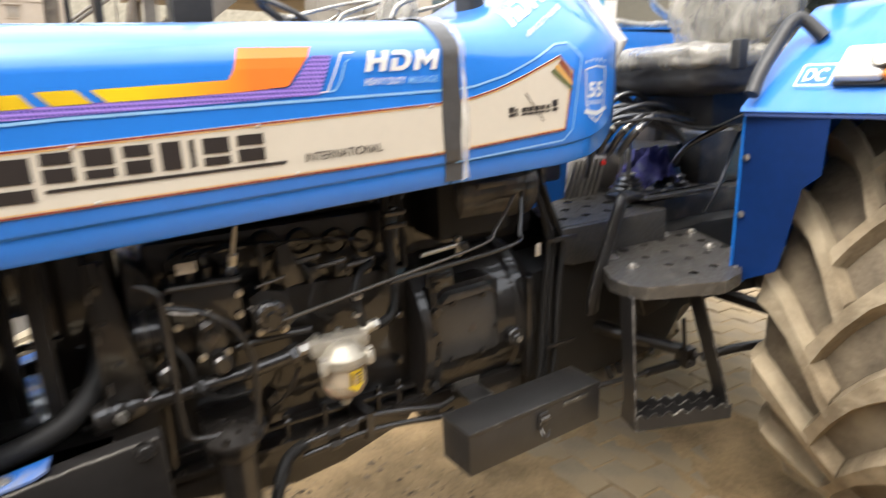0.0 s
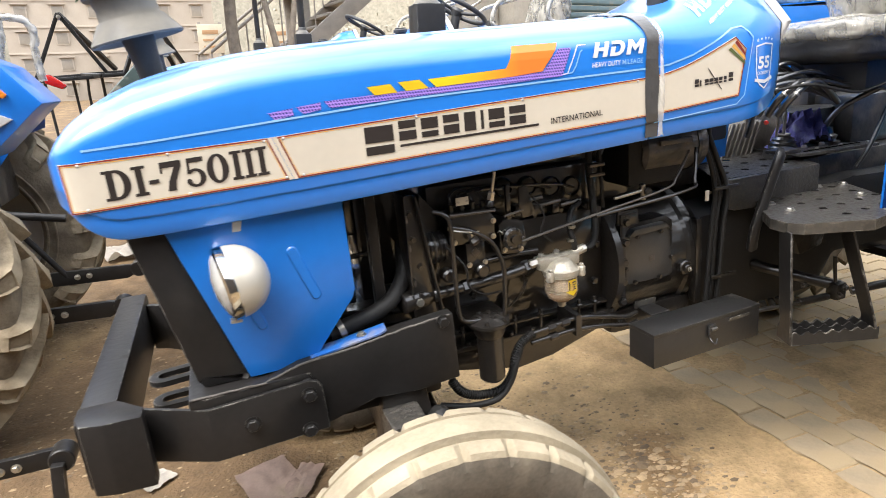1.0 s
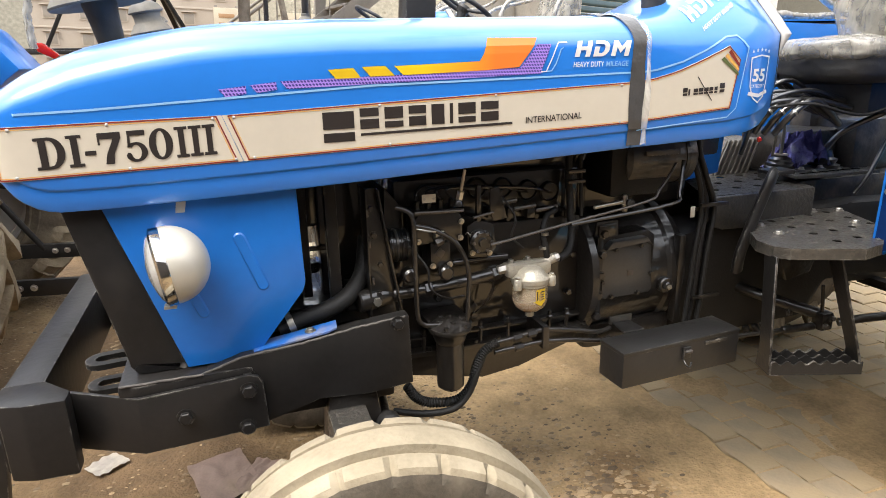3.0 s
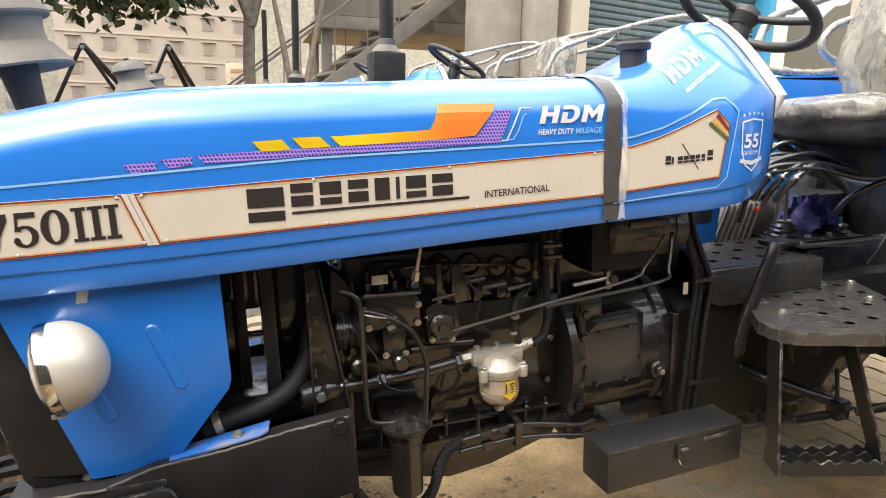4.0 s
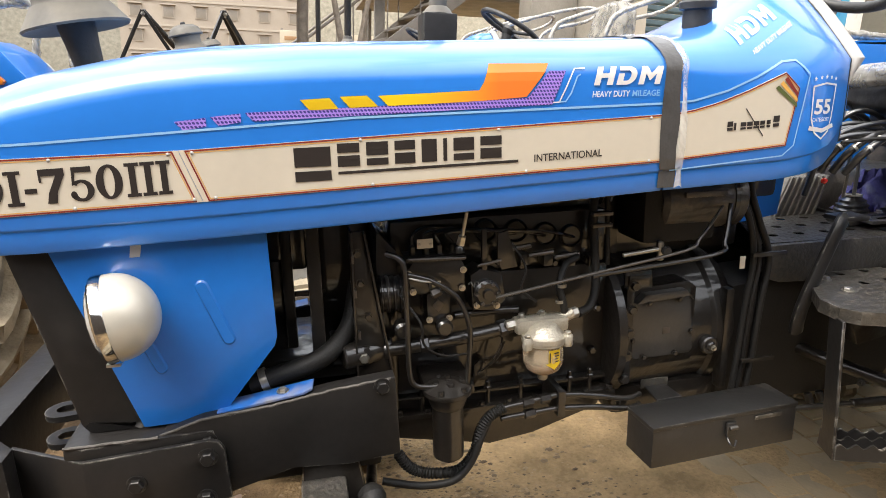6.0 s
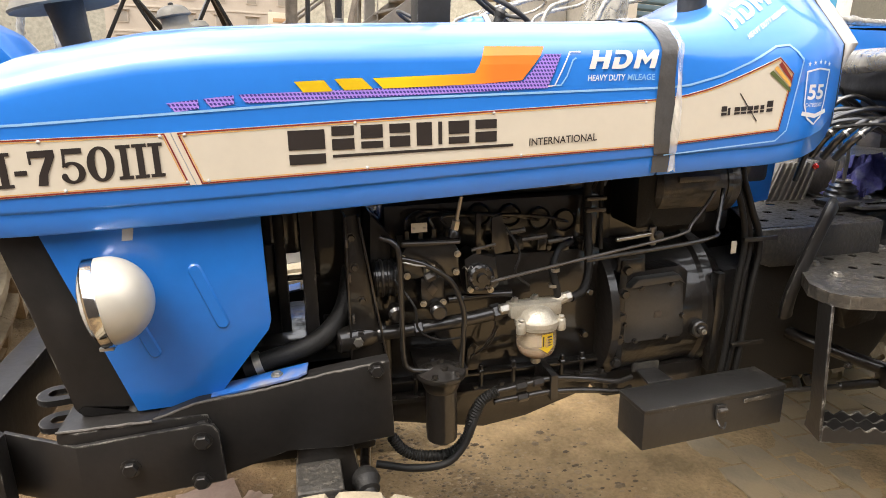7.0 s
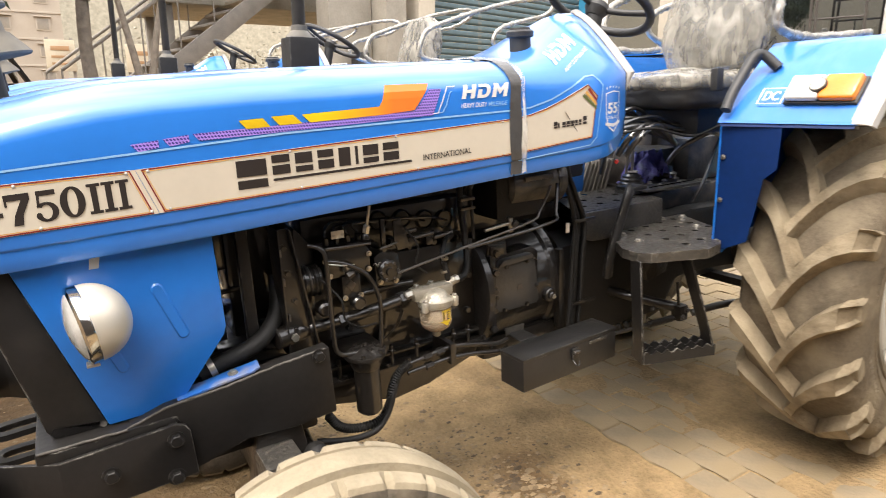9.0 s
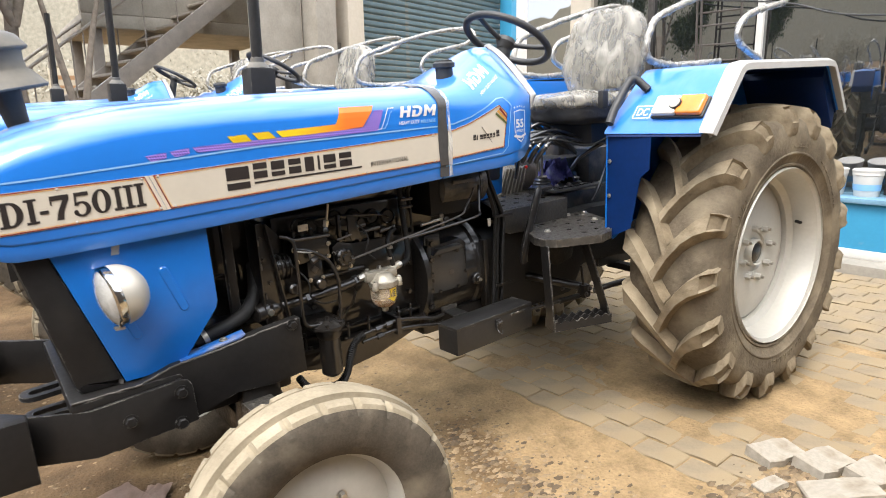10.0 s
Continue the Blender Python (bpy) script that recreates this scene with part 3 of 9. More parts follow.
def blocks(bm, x, z, w, h, slope, slit):
    """A plain block for one unlettered sign of a mark, whole or cut across once."""
    def q(*corners):
        bm.faces.new([bm.verts.new((x + a * w, 0, z + b * h + slope * (x + a * w))) for a, b in corners])
    if slit == 0:
        q((0, 0), (1, 0), (1, 1), (0, 1))
    else:
        cut = 0.47 if slit == 1 else 0.3
        q((0, 0), (1, 0), (1, cut), (0, cut)), q((0, cut + 0.13), (1, cut + 0.13), (1, 1), (0, 1))
    return bm


def badge(host, x, z, high, wide, slope, lean):
    """The three heavy white letters HDM on the hood's side."""
    for k, (sign, u, w) in enumerate((("h", 0.0, 0.28), ("d", 0.335, 0.28), ("m", 0.665, 0.335))):
        bm = slab_letter(sign, w * wide, high)
        for v in bm.verts:
            a = u * wide + v.co.x + lean * v.co.z
            v.co = (x + a, 0, z + v.co.z + slope * a)
        part("badge_letter", on_hood(cut_fine(bm), 0.003), WHITE, host)


def build_hood(tractor):
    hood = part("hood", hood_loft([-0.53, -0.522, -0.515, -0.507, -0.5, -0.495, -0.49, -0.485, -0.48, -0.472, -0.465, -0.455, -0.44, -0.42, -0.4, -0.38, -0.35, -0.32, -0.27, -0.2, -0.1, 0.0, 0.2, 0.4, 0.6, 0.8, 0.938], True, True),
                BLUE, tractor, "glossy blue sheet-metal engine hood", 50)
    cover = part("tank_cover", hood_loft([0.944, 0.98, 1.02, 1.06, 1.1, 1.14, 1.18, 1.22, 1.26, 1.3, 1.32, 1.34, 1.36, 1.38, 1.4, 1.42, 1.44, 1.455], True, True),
                 BLUE_LESS_SHEEN, tractor, "blue tank cover rising towards the steering wheel", 50)
    # raised white moulding round the cover's rear edge, fading out low on the sides
    bm = bmesh.new()
    base, rings = hood_section(1.452), []
    for x, grow in ((1.447, -0.004), (1.4485, 0.006), (1.454, 0.0125), (1.468, 0.0135), (1.479, 0.01), (1.484, 0.002), (1.484, -0.03)):
        ring = []
        for y, z in base:
            out = Vector((y - CENTRE, (z - 1.45) * 1.3)).normalized()
            fade = max(0.0, min(1.0, (z - 1.452) / 0.03))
            k = grow * fade if grow > 0 else grow
            ring.append(bm.verts.new((1.447 + (x - 1.447) * fade, y + out.x * k, z + out.y * k)))
        rings.append(ring)
    for p, q in zip(rings, rings[1:]):
        for i in range(len(p) - 1):
            bm.faces.new((p[i], p[i + 1], q[i + 1], q[i]))
    bm.faces.new(rings[-1])
    part("cover_edge", bm, TRIM, cover, "white plastic edge moulding", 50)
    bm = bmesh.new()
    rings = []
    for x, grow in ((1.4425, 0.0005), (1.4455, 0.0022), (1.4475, 0.0)):
        rings.append([bm.verts.new((x, y + (y - CENTRE) * grow * 4, z + (0.003 * grow / 0.0022 if z > 1.6 else 0))) for y, z in hood_section(x)])
    for p, q in zip(rings, rings[1:]):
        for i in range(len(p) - 1):
            bm.faces.new((p[i], p[i + 1], q[i + 1], q[i]))
    part("cover_seal", bm, VINYL, cover, "thin black seal")
    # cream name panels
    for x0, x1, s0, s1, tip in ((-0.478, -0.0545, 0.004, 0.034, False), (-0.0535, 0.936, 0.034, 0.0, False), (0.952, 1.24, 0, 0, True)):
        if tip:
            bm = flat_poly([plate_outline(x0, x1, s0, s1, tip)])
        else:
            bm = bmesh.new()
            cuts = [0, 0.006, 0.012, 0.018, 0.025, 0.035, 0.05, 0.08] + [k / 12 for k in range(2, 13)]
            low = [bm.verts.new((x, 0, panel_bottom(x))) for x in (x0 + s0 + (x1 + s1 - x0 - s0) * c for c in cuts)]
            up = [bm.verts.new((x, 0, panel_top(x))) for x in (x0 + (x1 - x0) * c for c in cuts)]
            for k in range(len(cuts) - 1):
                bm.faces.new((low[k], low[k + 1], up[k + 1], up[k]))
        on_hood(bm, 0.0022)
        ex = bmesh.ops.extrude_face_region(bm, geom=bm.faces[:])
        for v in ex["geom"]:
            if isinstance(v, bmesh.types.BMVert):
                v.co.y += 0.0018
        part("name_panel", bm, CREAM, hood if not tip else cover, "cream printed name panel with a thin dark red border")
    for x0, x1, s0, s1, tip, host in ((-0.478, -0.0635, 0.004, 0.034, False, hood), (-0.0445, 0.936, 0.034, 0.0, False, hood), (0.952, 1.24, 0, 0, True, cover)):
        poly = plate_outline(x0, x1, s0, s1, tip)
        part("border", on_hood(ring_poly(poly, 0.0008, 0.0036), 0.0030), RED, host, "thin dark red border line")
        part("border", on_hood(ring_poly(poly, 0.005, 0.0065), 0.0031), GOLD, host, "thin amber border line")
    # rivets of the panels
    rv = None
    for x, top in ((-0.44, 1), (-0.27, 1), (-0.072, 1), (-0.03, 1), (0.28, 1), (0.56, 1), (0.9, 1), (-0.44, 0), (-0.24, 0), (-0.035, 0), (0.003, 0), (0.3, 0), (0.62, 0), (0.9, 0)):
        z = panel_top(x) - 0.006 if top else panel_bottom(x) + 0.006
        if rv is None:
            rv = ob = part("rivet", lathe([(0, 0.0025), (0.0022, 0.0018), (0.0036, 0), (0, 0)], None, 12), TRIM, hood, "small white rivet")
        else:
            ob = new("rivet", rv.data)
            ob.parent, ob["label"] = hood, "small white rivet"
        ob.matrix_basis = along((x, -0.003, z), (x, -1, z))
    # model name, the maker's mark as plain blocks, and small words
    for body, x in (("D", -0.402), ("I", -0.346), ("-", -0.316), ("7", -0.291), ("5", -0.243), ("0", -0.199), ("I", -0.149), ("I", -0.122), ("I", -0.095)):
        wide = {"D": 0.052, "I": 0.027, "-": 0.02, "7": 0.045, "5": 0.042, "0": 0.045}[body]
        if x > -0.16:
            wide = 0.0245
        bm = slab_letter(body, wide, 0.062)
        for v in bm.verts:
            v.co = (x + v.co.x, v.co.y, 1.2625 + v.co.z + 0.033 * (x + v.co.x + 0.402))
        part("model_letter", on_hood(bm, 0.0036), INK, hood)
    x = 0.152
    for k, (w, slit) in enumerate(((0.082, 3), (0.056, 1), (0.056, 3), (0.054, 1), (0.044, 0), (0.021, 0), (0.056, 3), (0.058, 1))):
        z, h = (1.281, 0.065) if k == 0 else (1.3055, 0.045)
        part("mark_block", on_hood(blocks(bmesh.new(), x, z, w - 0.013, h, 0.012, slit), 0.0036), INK, hood, "plain dark brown block of the maker's mark")
        x += w
    part("mark_block", on_hood(blocks(bmesh.new(), 0.234, 1.289, 0.368, 0.0055, 0.02, 0), 0.0036), INK, hood, "plain dark brown underline of the maker's mark")
    lettering("small_word", "INTERNATIONAL", 0.637, 1.3, 0.0155, 0.152, INK, hood, 0.035, 0.012)
    # pin stripe, violet honeycomb, yellow and orange bands
    part("pin_stripe", on_hood(strip_poly(fine([(-0.488, 1.368), (-0.3, 1.373), (0.27, 1.401), (0.93, 1.411)], 0.05), 0.0045)), PALE, hood, "thin pale blue stripe")
    part("pin_stripe", on_hood(strip_poly(fine([(0.952, 1.411), (1.0, 1.415), (1.08, 1.434), (1.15, 1.462), (1.215, 1.494), (1.25, 1.497), (1.285, 1.465)], 0.02), 0.0045)), PALE, cover, "thin pale blue stripe")
    part("pin_stripe", on_hood(strip_poly(fine([(0.952, 1.267), (1.235, 1.287), (1.262, 1.31), (1.285, 1.465)], 0.03), 0.003)), PALE, cover, "thin pale blue stripe")
    def band(x):
        return float(np.interp(x, [-0.07, 0.07, 0.4, 0.7], [1.402, 1.416, 1.424, 1.432]))
    for x0, x1 in ((-0.055, 0.0), (0.008, 0.062), (0.07, 0.674)):
        n = max(2, int((x1 - x0) / 0.04))
        low = [(x0 + 0.014 + (x1 - x0 - 0.014) * k / n, band(x0 + (x1 - x0) * k / n) - 0.016) for k in range(n + 1)]
        up = [(x0 + (x1 - x0) * k / n, band(x0 + (x1 - x0) * k / n)) for k in range(n, -1, -1)]
        part("honeycomb_band", on_hood(flat_poly([low[k:k + 2] + [up[n - k - 1], up[n - k]] for k in range(n)]), 0.0016), PURPLE, hood, "violet honeycomb print")
    part("honeycomb_band", on_hood(flat_poly([[(0.622, 1.43), (0.674, 1.415), (0.69, 1.45), (0.64, 1.45)], [(0.64, 1.45), (0.69, 1.45), (0.703, 1.482), (0.667, 1.482)]]), 0.0017), PURPLE, hood, "violet honeycomb print")
    for p in ([(0.171, 1.437), (0.226, 1.439), (0.242, 1.4185), (0.187, 1.4175)], [(0.245, 1.441), (0.297, 1.442), (0.318, 1.421), (0.263, 1.42)]):
        part("yellow_band", on_hood(flat_poly([p]), 0.0022), YELLOW, hood, "yellow slanted print")
    part("orange_band", on_hood(flat_poly([[(0.318, 1.441), (0.337, 1.4215), (0.43, 1.4235), (0.42, 1.444)], [(0.42, 1.444), (0.43, 1.4235), (0.54, 1.427), (0.52, 1.447)],
                                           [(0.52, 1.447), (0.54, 1.427), (0.619, 1.432), (0.645, 1.463), (0.53, 1.463)], [(0.53, 1.463), (0.645, 1.463), (0.658, 1.48), (0.536, 1.48)],
                                           [(0.536, 1.48), (0.658, 1.48), (0.667, 1.497), (0.542, 1.498)]]), 0.0021), FADE, hood, "yellow band running into a broad orange block")
    part("white_line", on_hood(strip_poly([(0.745, 1.486), (0.722, 1.486), (0.705, 1.45), (0.69, 1.42), (0.672, 1.419)], 0.003)), WHITE, hood, "thin white angled line")
    part("white_line", on_hood(strip_poly([(0.735, 1.474), (0.728, 1.47), (0.716, 1.438), (0.704, 1.421), (0.69, 1.42)], 0.003)), PALE, hood, "thin pale angled line")
    badge(hood, 0.764, 1.4515, 0.037, 0.15, 0.0, 0.25)
    lettering("badge_line", "HEAVY DUTY", 0.762, 1.4275, 0.0125, 0.085, WHITE, hood, 0.0, 0.015, 0.1, 0.003)
    lettering("badge_line", "MILEAGE", 0.852, 1.4275, 0.0125, 0.064, PALE, hood, 0.0, 0.01, 0.1, 0.003)
    # the same badge on the tank cover, climbing with it
    badge(cover, 1.128, 1.531, 0.037, 0.132, 0.47, 0.05)
    lettering("badge_letters", "HEAVY DUTY MILEAGE", 1.152, 1.509, 0.0105, 0.132, WHITE, cover, 0.5, 0.012, 0.0, 0.003, 1.12)
    # product mark as plain bars, three slanted stripes, and the category shield
    for k, (w, h) in enumerate(((0.014, 0.02), (0.006, 0.016), (0.014, 0.016), (0.014, 0.016), (0.014, 0.016), (0.012, 0.016), (0.01, 0.016), (0.016, 0.024))):
        part("product_mark", on_hood(blocks(bmesh.new(), 1.085 + 0.0165 * k, 1.349 - 0.05, w, h, 0.045, 3 if w > 0.008 else 0), 0.0036), INK, cover, "small dark bar of the product mark")
    part("product_mark", on_hood(strip_poly([(1.128, 1.395), (1.178, 1.333)], 0.0025), 0.0038), INK, cover, "thin slanted dark line")
    for k, mat in enumerate((RED, GOLD, GREEN)):
        d, e = 0.0105 * k, 0.0105 * k + 0.0075
        part("stripe", on_hood(flat_poly([[(1.226 - d, 1.461 - d * 0.85), (1.226 - e, 1.461 - e * 0.85), (1.2575, 1.425 - 1.1 * e), (1.2575, 1.425 - 1.1 * d)]]), 0.0037), mat, cover, "slanted coloured stripe")
    shield = [(1.298, 1.44), (1.34, 1.447), (1.382, 1.443), (1.378, 1.37), (1.37, 1.335), (1.345, 1.318), (1.318, 1.333), (1.302, 1.365)]
    part("shield", on_hood(ring_poly(shield[::-1], 0.0, 0.004), 0.002), WHITE, cover, "white outlined shield badge")
    lettering("shield_number", "55", 1.311, 1.376, 0.034, 0.056, WHITE, cover, 0.0, 0.03, 0, 0.002)
    lettering("shield_word", "CATEGORY", 1.308, 1.36, 0.009, 0.06, WHITE, cover, 0.0, 0.01, 0, 0.002)
    part("shield_ribbon", on_hood(flat_poly([[(1.297, 1.342), (1.345, 1.334), (1.388, 1.345), (1.384, 1.354), (1.345, 1.344), (1.3, 1.351)]]), 0.002), WHITE, cover, "small white ribbon")
    for k in range(5):
        cx, cz, r = 1.304 + 0.018 * k, 1.455 + 0.004 * math.sin(math.pi * k / 4), 0.0058
        star = [(cx + r * (1 if j % 2 == 0 else 0.42) * math.sin(math.pi * j / 5), cz + r * (1 if j % 2 == 0 else 0.42) * math.cos(math.pi * j / 5)) for j in range(10)]
        part("shield_star", on_hood(flat_poly([star]), 0.002), WHITE, cover, "small white star")
    # packing band round the hood
    bm = bmesh.new()
    prev = None
    sec = hood_section(0.94)[2:-2]
    for i, (y, z) in enumerate(sec):
        o = 0.004
        yy = y - o if y < CENTRE else y + o
        a, b = bm.verts.new((0.925 + 0.003 * math.sin(i), yy, z + o * 0.8)), bm.verts.new((0.966 + 0.003 * math.sin(i * 1.7), yy, z + o * 0.8))
        if prev:
            bm.faces.new((prev[0], prev[1], b, a))
        prev = (a, b)
    part("packing_band", bm, TAPE, hood, "dark grey packing tape wrapped round the hood")
    bm = bmesh.new()
    prev = None
    for i, (y, z) in enumerate(hood_section(0.98)[2:-2]):
        yy = y - 0.005 if y < CENTRE else y + 0.005
        row = [bm.verts.new((0.966 + 0.008 * k + 0.004 * math.sin(i * 1.3 + k), yy - 0.003 * (k == 1), z + 0.006 * (k == 1))) for k in range(3)]
        if prev:
            for k in range(2):
                bm.faces.new((prev[k], prev[k + 1], row[k + 1], row[k]))
        prev = row
    part("film_edge", bm, FILM, cover, "loose clear packing film")
    # fuel filler
    m = along((1.137, 0.22, 1.578), (1.132, 0.213, 2.0))
    part("fuel_filler", lathe([(0, -0.04), (0.055, -0.04), (0.057, -0.012), (0.052, -0.005), (0.037, -0.003), (0.034, 0.0), (0.034, 0.044), (0.043, 0.047), (0.044, 0.062), (0.039, 0.067), (0.034, 0.068), (0.033, 0.074), (0, 0.075)], m, 32), VINYL, cover, "black fuel filler cap on a rubber collar")
    return hood


def build_nose(tractor):
    """Side panel with headlamp, radiator frame and grille, both sides."""
    poly = [(-0.318, 1.185), (-0.192, 0.784), (-0.04, 0.786), (0.082, 0.935), (0.089, 0.957), (0.086, 1.19)]
    post = [(-0.4, 1.19), (-0.317, 1.19), (-0.191, 0.785), (-0.195, 0.775), (-0.303, 0.775), (-0.315, 0.8)]
    for side in (0, 1):
        f = (lambda y: y) if side == 0 else (lambda y: 2 * CENTRE - y)
        panel = part("side_panel", prism(poly, f(0.036), f(0.042), 0.002), BLUE_SHEET, tractor, "blue sheet-metal side panel with pressed slots")
        for a, b, r in (((-0.048, 1.078), (-0.007, 0.962), 0.0135), ((-0.163, 0.965), (-0.143, 0.912), 0.0125)):
            d = (Vector(b) - Vector(a)).normalized()
            bm = bmesh.new()
            n = Vector((-d.y, d.x))
            rim, mid = [], []
            for q, c0 in ((a, 90), (b, 270)):
                for k in range(9):
                    t = radians(c0 + k * 22.5)
                    u = n * math.cos(t - math.pi / 2) - d * math.sin(t - math.pi / 2)
                    rim.append((q[0] + u.x * r, q[1] + u.y * r))
                    mid.append((q[0] + u.x * r * 0.72, q[1] + u.y * r * 0.72))
            vr = [bm.verts.new((x, f(0.0355), z)) for x, z in rim]
            vm = [bm.verts.new((x, f(0.0322), z)) for x, z in mid]
            for i in range(len(vr)):
                j = (i + 1) % len(vr)
                bm.faces.new((vr[i], vr[j], vm[j], vm[i]))
            bm.faces.new(vm)
            part("pressed_rib", bm, BLUE_SHEET, panel)
        lamp = empty("headlamp", tractor)
        lamp["label"] = "round headlamp with pearl shell and chrome ring"
        m = along((-0.188, f(-0.05), 1.058), (-0.488, f(-0.09), 1.02))
        R = 0.082
        shell = [(R * math.sin(radians(a)), -R * 0.95 * math.cos(radians(a))) for a in range(4, 91, 7)]
        part("shell", lathe([(0, -R * 0.95)] + shell + [(R, 0.006)], m, 40), LAMP, lamp, "pearl white bowl-shaped shell")
        part("ring", lathe([(R + 0.0005, 0.004), (R + 0.0018, 0.006), (R + 0.0018, 0.022), (R - 0.002, 0.026), (R - 0.006, 0.027), (R - 0.008, 0.024)], m, 40), CHROME, lamp, "chrome ring")
        part("lens", lathe([(R - 0.007, 0.025), (R * 0.8, 0.033), (R * 0.6, 0.039), (R * 0.3, 0.045), (0, 0.047)], m, 36), LENS, lamp, "clear ribbed lens")
        part("bracket", prism([(-0.18, 1.075), (-0.15, 1.075), (-0.15, 1.035), (-0.18, 1.035)], f(0.037), f(0.01), 0.003), BLACK, lamp)
        part("clamp", box((-0.21, f(-0.075), 0.97), (-0.185, f(-0.05), 0.977), 0.002), STEEL, lamp, "small clamp screw")
        part("radiator_post", prism(post, f(0.043), f(0.115), 0.02), BLACK, tractor, "black slanted radiator frame post")
        part("tape_mark", prism([(-0.168, 1.172), (-0.148, 1.172), (-0.153, 1.148), (-0.172, 1.148)], f(0.0355), f(0.0345)), TRIM, panel, "small strip of clear tape")
    for k in range(14):
        z = 0.82 + k * 0.025
        x = -0.235 - (z - 0.8) * 0.3
        part("grille_slat", box((x - 0.03, 0.1, z), (x - 0.022, 2 * CENTRE - 0.1, z + 0.01), 0.002), BLACK, tractor)
    part("radiator", box((-0.16, 0.1, 0.8), (-0.08, 0.54, 1.16), 0.01), BLACK, tractor, "black radiator block")
    part("radiator_base", prism([(-0.34, 0.0), (-0.3, -0.01), (-0.05, 0.0), (-0.05, 0.64), (-0.3, 0.65), (-0.34, 0.64)], 0.735, 0.778, 0.012, "z"), BLACK, tractor, "rounded black base under the radiator")
    # coolant hose with steel clamps
    part("coolant_hose", tube([(0.02, 0.1, 0.822), (0.08, 0.1, 0.838), (0.15, 0.11, 0.852), (0.205, 0.13, 0.875), (0.25, 0.17, 0.92), (0.275, 0.22, 1.0)], 0.0225, 16), RUBBER, tractor, "thick black rubber coolant hose")
    part("hose_clamp", lathe([(0.026, -0.008), (0.0285, -0.008), (0.0285, 0.008), (0.026, 0.008)], along((0.05, 0.1, 0.83), (0.12, 0.105, 0.85)), 24, True), STEEL, tractor, "steel hose clamp")
    part("frame_upright", box((0.16, 0.14, 0.84), (0.19, 0.17, 1.17), 0.004), BLACK, tractor)
    part("frame_upright", box((0.1, 0.24, 0.84), (0.125, 0.27, 1.17), 0.004), BLACK, tractor)
    part("fan_cowl", box((-0.06, 0.2, 0.86), (0.02, 0.5, 1.16), 0.02), BLACK, tractor)
    part("cowl_side", box((0.158, 0.3, 0.78), (0.315, 0.5, 1.19), 0.012), ENGINE, tractor, "black fan cowl")
    part("cowl_edge", box((0.03, 0.29, 0.8), (0.102, 0.31, 1.05), 0.006), ENGINE, tractor, "black cowl edge plate")
    part("cowl_bar", box((0.1, 0.288, 0.955), (0.2, 0.3, 0.968), 0.003), ENGINE, tractor)
    part("cowl_top", box((0.02, 0.3, 1.02), (0.16, 0.52, 1.19), 0.012), ENGINE, tractor)
    part("cowl_shelf", box((0.0, 0.22, 0.76), (0.3, 0.52, 0.82), 0.01), ENGINE, tractor)


